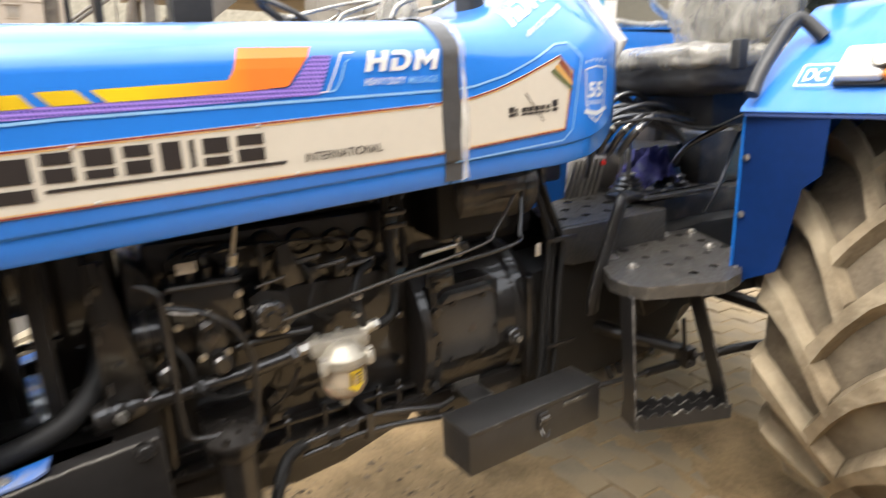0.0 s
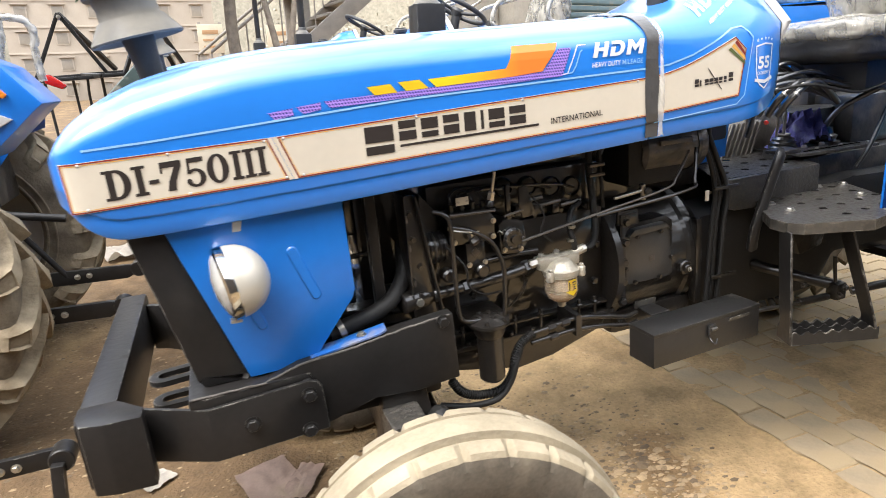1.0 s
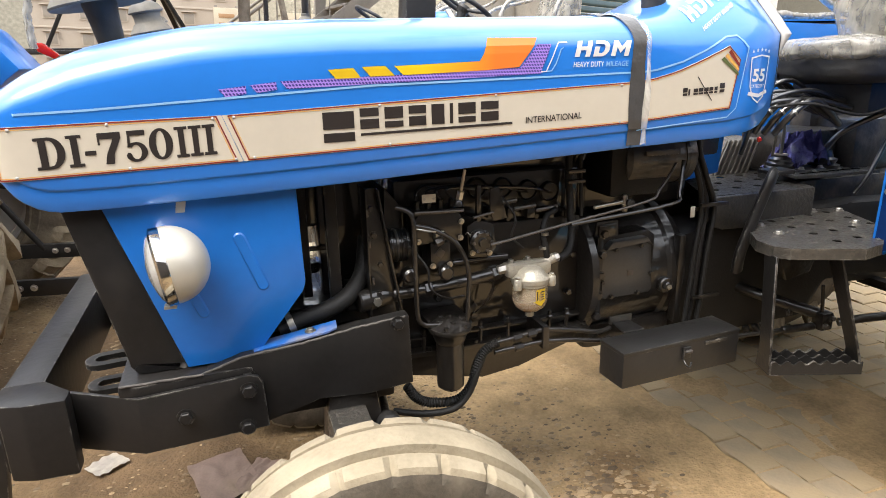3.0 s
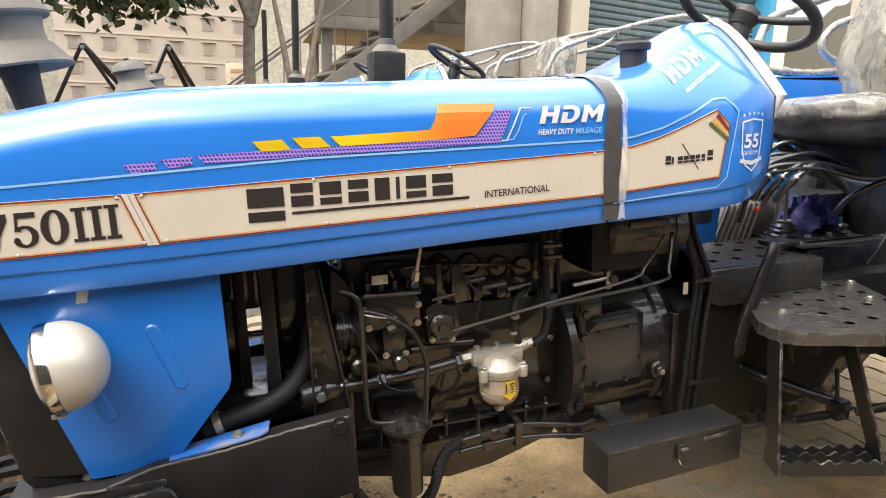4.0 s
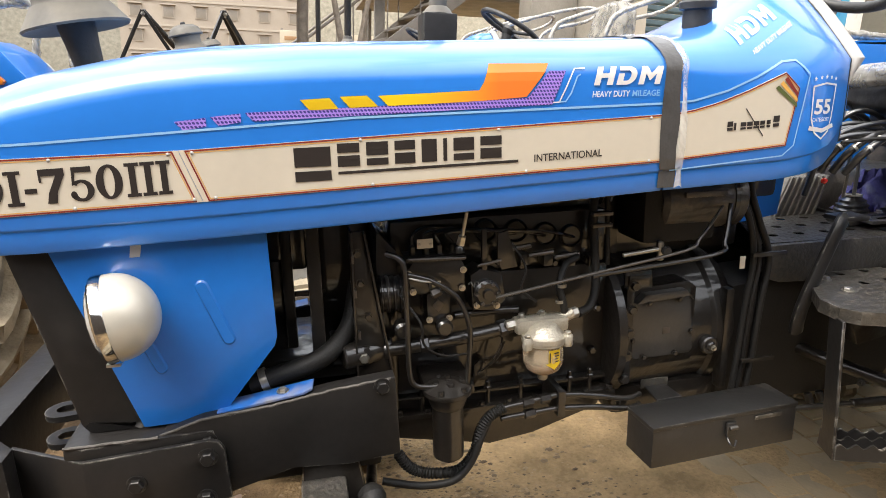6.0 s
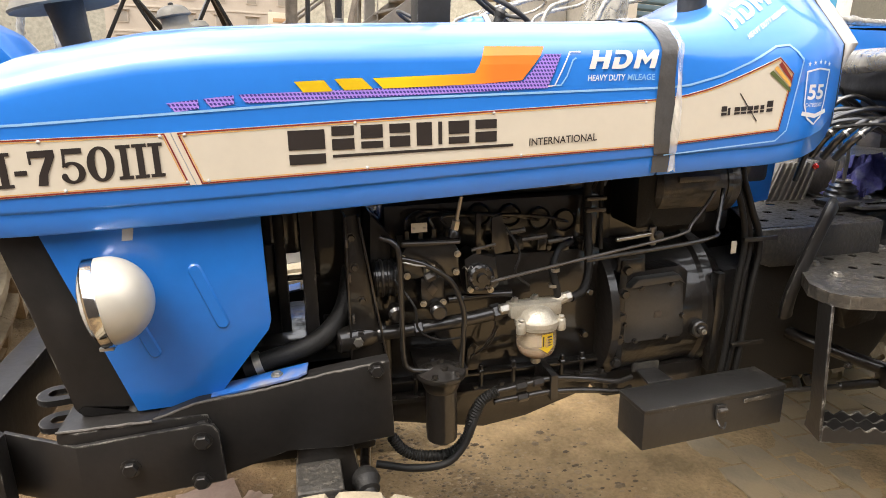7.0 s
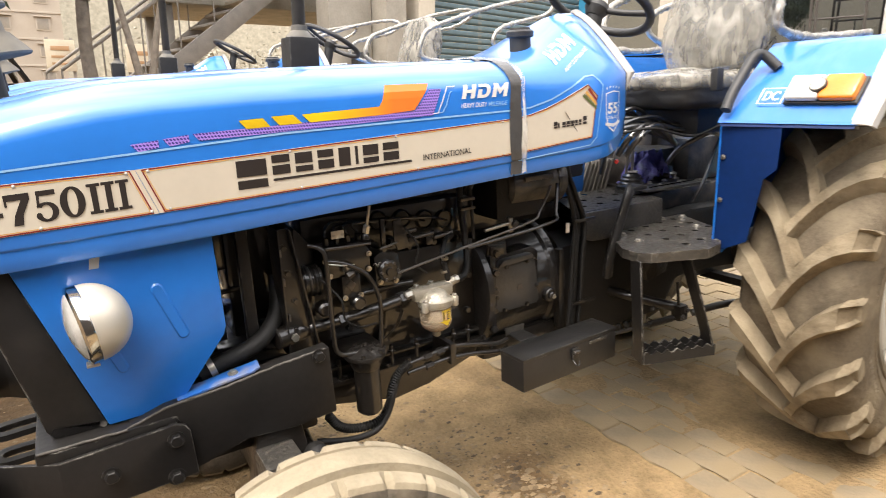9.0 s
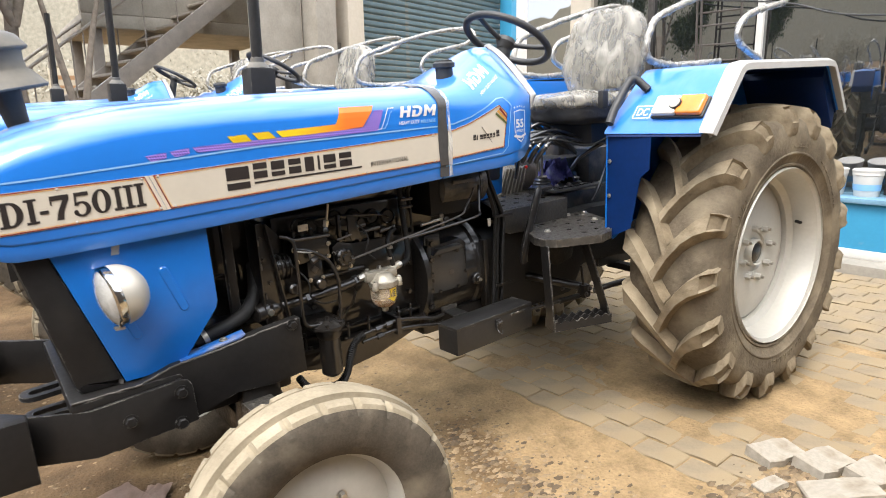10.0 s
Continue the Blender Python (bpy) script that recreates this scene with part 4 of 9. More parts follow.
def build_chassis(tractor):
    side = [(-0.25, 0.762), (-0.197, 0.764), (-0.074, 0.802), (0.066, 0.814), (0.2, 0.834), (0.33, 0.846), (0.335, 0.66), (0.22, 0.65), (0.1, 0.66), (-0.03, 0.624), (-0.25, 0.6)]
    for f in (lambda y: y, lambda y: 2 * CENTRE - y):
        part("side_rail", prism(side, f(0.005), f(0.05), 0.005), BLACK, tractor, "black front axle support rail")
        part("mounting_tab", prism([(-0.1, -0.022), (0.08, -0.03), (0.1, -0.02), (0.105, 0.025), (-0.1, 0.03)], 0, 0.006, 0.0015, "z") if f(0) == 0 else box((-0.1, -0.03, 0), (0.1, 0.03, 0.006), 0.0015), DUSTY_BLUE, tractor, "blue sheet-metal mounting tab").matrix_basis = pose(0.054, f(0.04), 0.8155, 0, -9, 0)
    place_bolts("bolt", [(-0.066, 0.004, 0.753), (-0.077, 0.004, 0.637), (-0.207, 0.004, 0.695), (0.3, 0.004, 0.83)], tractor, BLACK, 0.014, 0.014)
    place_bolts("bolt", [(0.09, 0.04, 0.8275)], tractor, STEEL, 0.01, 0.008, (0, 0, 1), "zinc-plated bolt")
    top = [p for p in side if p[1] > 0.75]
    bead = [(x, 0.008 + 0.003 * noise.noise((x * 60, 0, 1)), np.interp(x, [p[0] for p in top], [p[1] for p in top]) - 0.001 + 0.002 * noise.noise((x * 70, 3, 1))) for x in np.linspace(-0.2, 0.32, 44)]
    part("weld_bead", tube(bead, 0.0032, 8, 2), WELD, tractor, "rough dusty weld bead")
    part("weld_bead", tube([(-0.335 + 0.022 * k, -0.004 + 0.003 * noise.noise((k, 4, 1)), 0.779 + 0.002 * noise.noise((k * 0.9, 7, 1))) for k in range(9)], 0.0032, 8, 2), WELD, tractor, "rough dusty weld bead")
    part("axle_support", box((-0.2, 0.06, 0.6), (0.3, 0.58, 0.72), 0.015), BLACK, tractor)
    # front axle with knuckles
    part("axle_beam", box((0.14, -0.2, 0.4), (0.25, 2 * CENTRE + 0.2, 0.5), 0.015), CAST, tractor, "black cast front axle beam")
    part("axle_bracket", prism([(0.12, 0.66), (0.24, 0.66), (0.27, 0.45), (0.1, 0.45)], 0.02, 0.1, 0.01), CAST, tractor)
    for f in (lambda y: y, lambda y: 2 * CENTRE - y):
        part("king_pin", rod((0.2, f(-0.19), 0.3), (0.2, f(-0.19), 0.6), 0.034, 20), CAST, tractor, "black king pin housing")
        part("steering_arm", prism([(0.12, -0.22), (0.25, -0.22), (0.26, -0.13), (0.16, -0.04)] if f(0) == 0 else [(0.12, 0.86), (0.25, 0.86), (0.26, 0.77), (0.16, 0.68)], 0.585, 0.61, 0.005, "z"), CAST, tractor)
        part("tie_rod", rod((0.262, f(0.0), 0.55), (0.3, f(0.3), 0.54), 0.013), CAST, tractor)
        part("rod_boot", lathe([(0, 0), (0.02, 0), (0.03, 0.012), (0.033, 0.03), (0.026, 0.042), (0.026, 0.055), (0.018, 0.06), (0.016, 0.085), (0, 0.085)], along((0.262, f(0.03), 0.565), (0.272, f(-0.06), 0.535)), 22), RUBBER, tractor, "black rubber rod boot")
        part("beam_sleeve", box((0.112, f(-0.09), 0.52), (0.212, f(0.04), 0.615), 0.012), PLATE, tractor, "dusty grey axle sleeve")
        part("hub", rod((0.19, f(-0.17), 0.387), (0.175, f(-0.34), 0.387), 0.05, 24), CAST, tractor)


def build_engine(tractor):
    part("engine_block", prism([(0.33, 0.64), (0.62, 0.63), (0.93, 0.66), (0.93, 1.0), (0.33, 1.0)], 0.22, 0.46, 0.01), ENGINE, tractor, "black-painted diesel engine block")
    part("cylinder_head", box((0.36, 0.24, 0.995), (0.93, 0.43, 1.14), 0.012), ENGINE, tractor)
    part("rocker_cover", box((0.4, 0.27, 1.14), (0.9, 0.4, 1.2), 0.02), ENGINE, tractor)
    part("oil_pan", prism([(0.34, 0.645), (0.34, 0.585), (0.6, 0.53), (0.72, 0.545), (0.9, 0.6), (0.94, 0.66)], 0.19, 0.47, 0.012), ENGINE, tractor, "black sloping oil pan")
    part("pan_flange", box((0.335, 0.18, 0.636), (0.95, 0.48, 0.65), 0.003), ENGINE, tractor)
    place_bolts("bolt", [(0.36 + 0.072 * k, 0.187, 0.65) for k in range(9)], tractor, ENGINE, 0.009, 0.012, (0, 0, 1))
    for x, z in ((0.6, 1.105), (0.68, 1.098), (0.76, 1.085), (0.83, 1.075)):
        part("port_boss", lathe([(0, 0), (0.03, 0), (0.03, 0.01), (0.026, 0.014), (0.024, 0.008), (0, 0.008)], along((x, 0.24, z), (x, 0, z)), 24), ENGINE, tractor)
    part("ledge", box((0.36, 0.192, 0.683), (0.93, 0.224, 0.692), 0.003), ENGINE, tractor)
    part("ledge", box((0.36, 0.2, 0.826), (0.62, 0.224, 0.834), 0.003), ENGINE, tractor)
    for x in (0.42, 0.5, 0.595, 0.684, 0.822, 0.88):
        part("stud", rod((x, 0.196, 0.65), (x, 0.196, 0.714), 0.0065, 10), ENGINE, tractor)
        part("stud_nut", rod((x, 0.196, 0.692), (x, 0.196, 0.7), 0.011, 6), ENGINE, tractor)
    for k in range(6):
        part("stud_nut", rod((0.42 + 0.09 * k, 0.235, 1.01), (0.42 + 0.09 * k, 0.21, 1.01), 0.009, 6), ENGINE, tractor)
    for k in range(5):
        part("head_bracket", box((0.62 + 0.062 * k, 0.2, 1.02 - 0.006 * k), (0.645 + 0.062 * k, 0.25, 1.05 - 0.006 * k), 0.004), ENGINE, tractor)
    # front gear case and tapered strut
    part("timing_case", prism([(0.3, 0.68), (0.36, 0.66), (0.37, 1.08), (0.32, 1.14)], 0.18, 0.48, 0.012), ENGINE, tractor, "black timing gear case")
    strut = part("support_strut", prism([(0.261, 1.15), (0.284, 1.15), (0.335, 0.8), (0.258, 0.8)], 0.118, 0.126, 0.002), ENGINE, tractor, "black tapered support strut")
    part("strut_flange", prism([(0.284, 1.15), (0.289, 1.15), (0.341, 0.8), (0.335, 0.8)], 0.095, 0.126, 0.002), ENGINE, strut)
    part("strut_flange", prism([(0.256, 1.15), (0.261, 1.15), (0.259, 0.8), (0.254, 0.8)], 0.104, 0.2, 0.002), ENGINE, strut)
    place_bolts("bolt", [(0.28, 0.117, 0.87), (0.288, 0.117, 0.95), (0.274, 0.117, 1.03), (0.27, 0.117, 1.1)], tractor, ENGINE, 0.008, 0.009)
    place_bolts("bolt", [(0.273, 0.112, 0.854)], tractor, STEEL, 0.012, 0.014, label="zinc-plated bolt")
    part("water_pump", rod((0.2, 0.19, 0.85), (0.33, 0.19, 0.85), 0.045, 24), ENGINE, tractor)
    part("hose_stub", rod((0.225, 0.125, 0.853), (0.34, 0.15, 0.858), 0.03, 20), ENGINE, tractor)
    part("drive_flange", lathe([(0, 0), (0.02, 0), (0.022, 0.01), (0.012, 0.014), (0.01, 0.03), (0, 0.03)], along((0.32, 0.13, 0.858), (0.5, 0.13, 0.858)), 20), ENGINE, tractor)
    # alternator between the strut and the pump
    alt = part("alternator", rod((0.315, 0.16, 0.985), (0.375, 0.16, 0.985), 0.042, 28), ENGINE, tractor, "black alternator")
    for k in range(4):
        part("cooling_ring", lathe([(0.0425, 0), (0.045, 0.002), (0.045, 0.006), (0.0425, 0.008)], along((0.32 + 0.014 * k, 0.16, 0.985), (1, 0.16, 0.985)), 28, True), ROD if k == 1 else ENGINE, alt)
    # injection pump and governor
    pump = part("injection_pump", prism([(0.385, 0.985), (0.385, 1.05), (0.4, 1.07), (0.51, 1.065), (0.52, 1.05), (0.52, 0.985)], 0.13, 0.22, 0.006), ENGINE, tractor, "black injection pump")
    part("pump_cover", box((0.38, 0.12, 1.066), (0.522, 0.2, 1.078), 0.003), ENGINE, pump)
    part("cover_rail", rod((0.385, 0.12, 1.076), (0.52, 0.12, 1.07), 0.004, 8), ROD, pump)
    part("pump_lower", box((0.425, 0.12, 0.915), (0.482, 0.22, 0.99), 0.008), ENGINE, pump)
    part("diamond_plate", prism([(0.438, 0.962), (0.452, 0.976), (0.466, 0.962), (0.452, 0.944)], 0.116, 0.121, 0.001), ROD, pump, "small diamond-shaped plate")
    part("banjo", rod((0.432, 0.1, 0.995), (0.455, 0.1, 1.005), 0.012, 6), ROD, pump)
    part("banjo", rod((0.44, 0.11, 1.0), (0.44, 0.11, 1.024), 0.01, 6), STEEL, pump)
    part("pump_knob", lathe([(0, 0), (0.016, 0), (0.02, 0.008), (0.02, 0.03), (0.015, 0.036), (0, 0.036)], along((0.463, 0.13, 0.91), (0.463, -0.2, 0.9)), 20), ENGINE, pump)
    part("pump_knob", lathe([(0, 0), (0.018, 0), (0.02, 0.01), (0.02, 0.034), (0.014, 0.04), (0, 0.04)], along((0.365, 0.14, 0.912), (0.365, -0.2, 0.9)), 20), ENGINE, pump)
    gov = part("governor", prism([(0.54, 0.93), (0.535, 1.02), (0.56, 1.035), (0.615, 1.02), (0.625, 0.95), (0.6, 0.925)], 0.14, 0.22, 0.008), ENGINE, tractor, "black governor housing")
    part("governor_cap", lathe([(0, 0), (0.03, 0), (0.033, 0.006), (0.033, 0.02), (0.026, 0.026), (0.014, 0.026), (0.012, 0.034), (0, 0.034)], along((0.572, 0.14, 0.978), (0.572, -0.2, 0.978)), 24), ENGINE, gov)
    for a0 in range(6):
        part("screw", rod((0.572 + 0.026 * math.cos(a0 * 1.047), 0.12, 0.978 + 0.026 * math.sin(a0 * 1.047)), (0.572 + 0.026 * math.cos(a0 * 1.047), 0.11, 0.978 + 0.026 * math.sin(a0 * 1.047)), 0.005, 6), ROD, gov)
    part("throttle_lever", prism([(0.6, 1.12), (0.625, 1.125), (0.65, 1.035), (0.61, 1.03), (0.6, 1.06)], 0.13, 0.138, 0.002), ENGINE, gov)
    part("lever_post", box((0.565, 0.14, 1.03), (0.578, 0.155, 1.13), 0.003), ENGINE, gov)
    part("lever_link", rod((0.55, 0.13, 1.045), (0.61, 0.13, 1.055), 0.004, 8), ROD, gov)
    part("return_spring", tube([(0.53 + 0.004 * k, 0.13 + 0.006 * math.cos(k * 1.57), 1.0 + 0.006 * math.sin(k * 1.57)) for k in range(12)], 0.0018, 6, 3), STEEL, gov)
    for k in range(4):
        x = 0.4 + 0.032 * k
        part("delivery_valve", rod((x, 0.15, 1.075), (x, 0.15, 1.1), 0.009, 6), ENGINE, pump)
        part("fuel_pipe", tube([(x, 0.15, 1.1), (x + 0.005, 0.16, 1.125), (x + 0.06 + 0.06 * k, 0.2, 1.13 - 0.01 * k), (0.6 + 0.08 * k, 0.235, 1.1 - 0.01 * k)], 0.0042, 8), ENGINE, pump)
    part("drain_pipe", tube([(0.332, 0.1, 1.1), (0.358, 0.085, 1.09), (0.37, 0.08, 1.06), (0.372, 0.08, 0.95), (0.373, 0.08, 0.82), (0.385, 0.08, 0.784), (0.42, 0.08, 0.775), (0.455, 0.08, 0.775)], 0.0065, 10), ENGINE, tractor, "thin black bent pipe")
    part("drain_pipe", tube([(0.37, 0.09, 1.052), (0.428, 0.08, 1.034), (0.487, 0.08, 0.99), (0.516, 0.08, 0.92), (0.516, 0.08, 0.85), (0.512, 0.08, 0.79), (0.508, 0.09, 0.74)], 0.0065, 10), ENGINE, tractor, "thin black bent pipe")
    part("loose_wire", tube([(0.372, 0.09, 1.045), (0.41, 0.075, 1.036), (0.45, 0.08, 1.03)], 0.0025, 8), STEEL, tractor)
    part("plate_tag", box((0.406, 0.118, 1.1), (0.443, 0.12, 1.122), 0.001), CREAM, tractor, "small cream maker's tag on the engine")
    place_bolts("bolt", [(0.412, 0.117, 1.11), (0.437, 0.117, 1.11)], tractor, STEEL, 0.0025, 0.003)
    part("stop_cable", rod((0.51, 0.115, 1.12), (0.521, 0.11, 1.18), 0.0045, 10), STEEL, tractor, "thin steel cable end")
    part("cable_nut", rod((0.506, 0.117, 1.1), (0.511, 0.115, 1.125), 0.01, 6), STEEL, tractor)
    part("cable_boot", lathe([(0.013, 0), (0.011, 0.015), (0.006, 0.02), (0, 0.02)], Matrix.Translation((0.504, 0.118, 1.085)), 16), ENGINE, tractor)
    part("transfer_tube", tube([(0.33, 0.13, 0.858), (0.42, 0.13, 0.862), (0.54, 0.13, 0.872), (0.64, 0.14, 0.882)], 0.017, 14), ENGINE, tractor, "black horizontal tube")
    part("tube_nut", rod((0.405, 0.13, 0.861), (0.43, 0.13, 0.863), 0.021, 6), ENGINE, tractor)
    part("tube_nut", rod((0.6, 0.135, 0.878), (0.63, 0.14, 0.881), 0.021, 6), ENGINE, tractor)
    part("second_tube", tube([(0.5, 0.16, 0.915), (0.6, 0.16, 0.918), (0.66, 0.15, 0.92)], 0.009, 10), ENGINE, tractor)
    part("dip_stick", tube([(0.6, 0.19, 0.76), (0.615, 0.17, 0.79), (0.63, 0.165, 0.83)], 0.003, 8), ROD, tractor)
    part("sensor", lathe([(0, 0), (0.018, 0), (0.018, 0.008), (0.01, 0.012), (0.01, 0.02), (0, 0.02)], along((0.575, 0.21, 0.735), (0.575, 0, 0.735)), 18), ENGINE, tractor)
    for x, z in ((0.47, 0.8), (0.9, 0.88), (0.89, 0.76)):
        part("block_bolt", rod((x, 0.225, z), (x, 0.2, z), 0.011, 6), ENGINE, tractor)
    # wiring and small fittings
    part("wire", tube([(0.36, 0.1, 1.0), (0.4, 0.07, 0.94), (0.41, 0.08, 0.88), (0.46, 0.1, 0.84), (0.52, 0.12, 0.83)], 0.003, 8), RUBBER, tractor)
    part("wire", tube([(0.63, 0.12, 1.1), (0.66, 0.1, 1.04), (0.65, 0.1, 0.99), (0.69, 0.11, 0.95)], 0.003, 8), RUBBER, tractor)
    place_bolts("bolt", [(0.385, 0.126, 1.04), (0.515, 0.126, 1.04), (0.395, 0.126, 0.996), (0.512, 0.126, 0.996), (0.43, 0.116, 0.928), (0.477, 0.116, 0.928), (0.55, 0.136, 0.945), (0.6, 0.136, 0.94)], tractor, STEEL, 0.006, 0.007)
    part("sensor_bracket", prism([(0.555, 0.7), (0.595, 0.7), (0.592, 0.76), (0.575, 0.775), (0.558, 0.76)], 0.196, 0.202, 0.001), ENGINE, tractor)
    part("sensor_wire", tube([(0.575, 0.19, 0.745), (0.6, 0.17, 0.78), (0.625, 0.17, 0.83), (0.618, 0.19, 0.85)], 0.0025, 8), ROD, tractor)
    for x, z in ((0.64, 1.06), (0.7, 1.04), (0.77, 1.03)):
        part("pump_plunger", rod((x, 0.2, z), (x + 0.07, 0.2, z + 0.006), 0.0065, 8), ROD, tractor)
    for z in (0.96, 1.0):
        part("hose_clamp", lathe([(0.0098, -0.004), (0.011, -0.004), (0.011, 0.004), (0.0098, 0.004)], along((0.757 + 0.004 * (z > 0.98), 0.122, z - 0.02), (0.757, 0.13, z + 0.1)), 14, True), STEEL, tractor)
    part("lift_eye", tube([(0.9, 0.22, 1.16), (0.905, 0.2, 1.19), (0.925, 0.2, 1.195), (0.93, 0.22, 1.165)], 0.006, 8), ENGINE, tractor)
    for z, x in ((0.9, 0.262), (1.0, 0.258), (1.08, 0.256)):
        part("strut_bead", box((x, 0.103, z), (x + 0.006, 0.118, z + 0.02), 0.002), ROD, tractor)
    # spin-on filter hanging below
    part("oil_filter", lathe([(0, -0.15), (0.026, -0.148), (0.037, -0.138), (0.038, -0.12), (0.038, -0.008), (0.043, -0.002), (0.047, 0.012), (0.047, 0.024), (0.045, 0.028), (0.02, 0.03), (0, 0.03)], Matrix.Translation((0.462, 0.085, 0.728)), 32), ENGINE, tractor, "black spin-on oil filter")
    part("filter_cap", lathe([(0, 0.06), (0.018, 0.058), (0.03, 0.05), (0.046, 0.044), (0.058, 0.04), (0.06, 0.034), (0.058, 0.028), (0.045, 0.026), (0, 0.026)], Matrix.Translation((0.462, 0.085, 0.728)), 32), CAST, tractor, "black flanged filter cap")
    place_bolts("bolt", [(0.462 + 0.048 * math.cos(a), 0.085 + 0.048 * math.sin(a), 0.769) for a in (0.5, 1.8, 3.0, 4.2, 5.4)] + [(0.462, 0.085, 0.787)], tractor, CAST, 0.007, 0.01, (0, 0, 1))
    part("filter_head", box((0.41, 0.08, 0.742), (0.53, 0.22, 0.77), 0.01), ENGINE, tractor)
    place_bolts("bolt", [(0.465, 0.065, 0.77), (0.435, 0.085, 0.768), (0.5, 0.085, 0.768)], tractor, ENGINE, 0.01, 0.016, (0, 0, 1))
    # fuel sediment bowl
    bowl = empty("sediment_bowl", tractor)
    bowl["label"] = "fuel filter with cast alloy head and stained glass bowl"
    bx, by = 0.707, 0.1
    m = Matrix.Translation((bx, by, 0))
    part("head", lathe([(0, 0.9), (0.02, 0.898), (0.034, 0.891), (0.043, 0.878), (0.05, 0.872), (0.0545, 0.87), (0.0545, 0.859), (0.05, 0.856), (0, 0.856)], m, 36), ALLOY, bowl, "cast alloy filter head")
    part("manifold", box((0.64, 0.1, 0.868), (0.775, 0.15, 0.906), 0.012), ALLOY, bowl)
    part("arm", tube([(0.76, 0.125, 0.893), (0.775, 0.125, 0.9), (0.792, 0.125, 0.906)], 0.014, 14), ALLOY, bowl)
    part("rim_band", lathe([(0.0485, 0.849), (0.0525, 0.851), (0.0525, 0.857), (0.0485, 0.857)], m, 36, True), ALLOY, bowl)
    for a0 in (-150, -30, 90):
        a = radians(a0)
        c = Vector((bx + 0.059 * math.cos(a), by + 0.059 * math.sin(a), 0))
        part("lug", lathe([(0, 0.846), (0.011, 0.846), (0.012, 0.85), (0.012, 0.872), (0.009, 0.876), (0, 0.876)], Matrix.Translation(c), 16), ALLOY, bowl)
        part("lug_screw", rod(c + Vector((0, 0, 0.876)), c + Vector((0, 0, 0.883)), 0.008, 6), STEEL, bowl)
    part("glass", lathe([(0.048, 0.857), (0.0495, 0.82), (0.0485, 0.798), (0.042, 0.783), (0.028, 0.772), (0.014, 0.767), (0, 0.766), (0, 0.77), (0.013, 0.771), (0.026, 0.776), (0.039, 0.786), (0.045, 0.8), (0.046, 0.82), (0.0445, 0.857)], m, 36), BOWL, bowl, "glass bowl stained by fuel")
    part("fuel", lathe([(0, 0.802), (0.0435, 0.802), (0.042, 0.794), (0.036, 0.785), (0.025, 0.777), (0.012, 0.7725), (0, 0.772)], m, 30), FUEL, bowl, "amber fuel in the bowl")
    part("drain", rod((bx, by, 0.768), (bx, by, 0.75), 0.0125, 14), ALLOY, bowl)
    part("insert", rod((bx, by, 0.856), (bx, by, 0.806), 0.036, 24), FILTER_PAPER, bowl, "buff filter element")
    turn = 0.2
    bm = bmesh.new()
    arrow = [(-0.3, 0.845), (0.3, 0.845), (0.3, 0.812), (0.46, 0.812), (0.0, 0.796), (-0.46, 0.812), (-0.3, 0.812)]
    bm.faces.new([bm.verts.new((bx + 0.051 * math.sin(a + turn), by - 0.051 * math.cos(a + turn), z)) for a, z in arrow])
    part("arrow_label", bm, YELLOW, bowl, "yellow arrow label")
    bm = bmesh.new()
    for a0, a1, z0, z1 in ((-0.27, -0.2, 0.84, 0.815), (-0.04, 0.22, 0.84, 0.836), (0.0, 0.22, 0.832, 0.829), (-0.02, 0.2, 0.825, 0.822), (0.02, 0.22, 0.818, 0.815)):
        bm.faces.new([bm.verts.new((bx + 0.0517 * math.sin(a + turn), by - 0.0517 * math.cos(a + turn), z)) for a, z in ((a0, z0), (a1, z0), (a1, z1), (a0, z1))])
    part("label_print", bm, INK, bowl)
    for a, b in (((0.645, 0.125, 0.893), (0.618, 0.125, 0.889)), ((0.79, 0.125, 0.905), (0.808, 0.125, 0.909))):
        part("banjo_nut", rod(a, b, 0.0135, 6), STEEL, bowl)
    part("nut_bore", rod((0.6185, 0.125, 0.889), (0.6165, 0.125, 0.8888), 0.007, 12), CAST, bowl)
    place_bolts("bolt", [(0.66, 0.128, 0.906), (0.715, 0.135, 0.906)], bowl, STEEL, 0.009, 0.01, (0, 0, 1))
    part("fuel_hose", tube([(0.772, 0.125, 0.905), (0.764, 0.12, 0.94), (0.757, 0.13, 0.98), (0.785, 0.16, 1.02), (0.83, 0.19, 1.03)], 0.009, 10), RUBBER, tractor, "thin fuel hose")
    part("fuel_hose", tube([(0.81, 0.13, 0.9), (0.85, 0.15, 0.91), (0.878, 0.18, 0.95), (0.882, 0.2, 1.04), (0.88, 0.21, 1.12), (0.885, 0.22, 1.22)], 0.011, 12), RUBBER, tractor, "black fuel hose")
    part("fuel_hose", tube([(0.915, 0.21, 1.2), (0.915, 0.2, 1.1), (0.92, 0.2, 1.0)], 0.006, 10), RUBBER, tractor)
    for z in (1.13, 1.16):
        part("pipe_clip", box((0.87, 0.19, z - 0.03), (0.925, 0.21, z - 0.02), 0.003), ROD, tractor)
    # hydraulic pipes low down, with a ribbed sleeve
    part("hydraulic_pipe", tube([(0.6, 0.1, 0.683), (0.66, 0.1, 0.69), (0.75, 0.1, 0.7), (0.85, 0.11, 0.68), (0.945, 0.12, 0.655), (1.0, 0.14, 0.65)], 0.0075, 10), ENGINE, tractor, "black hydraulic pipe")
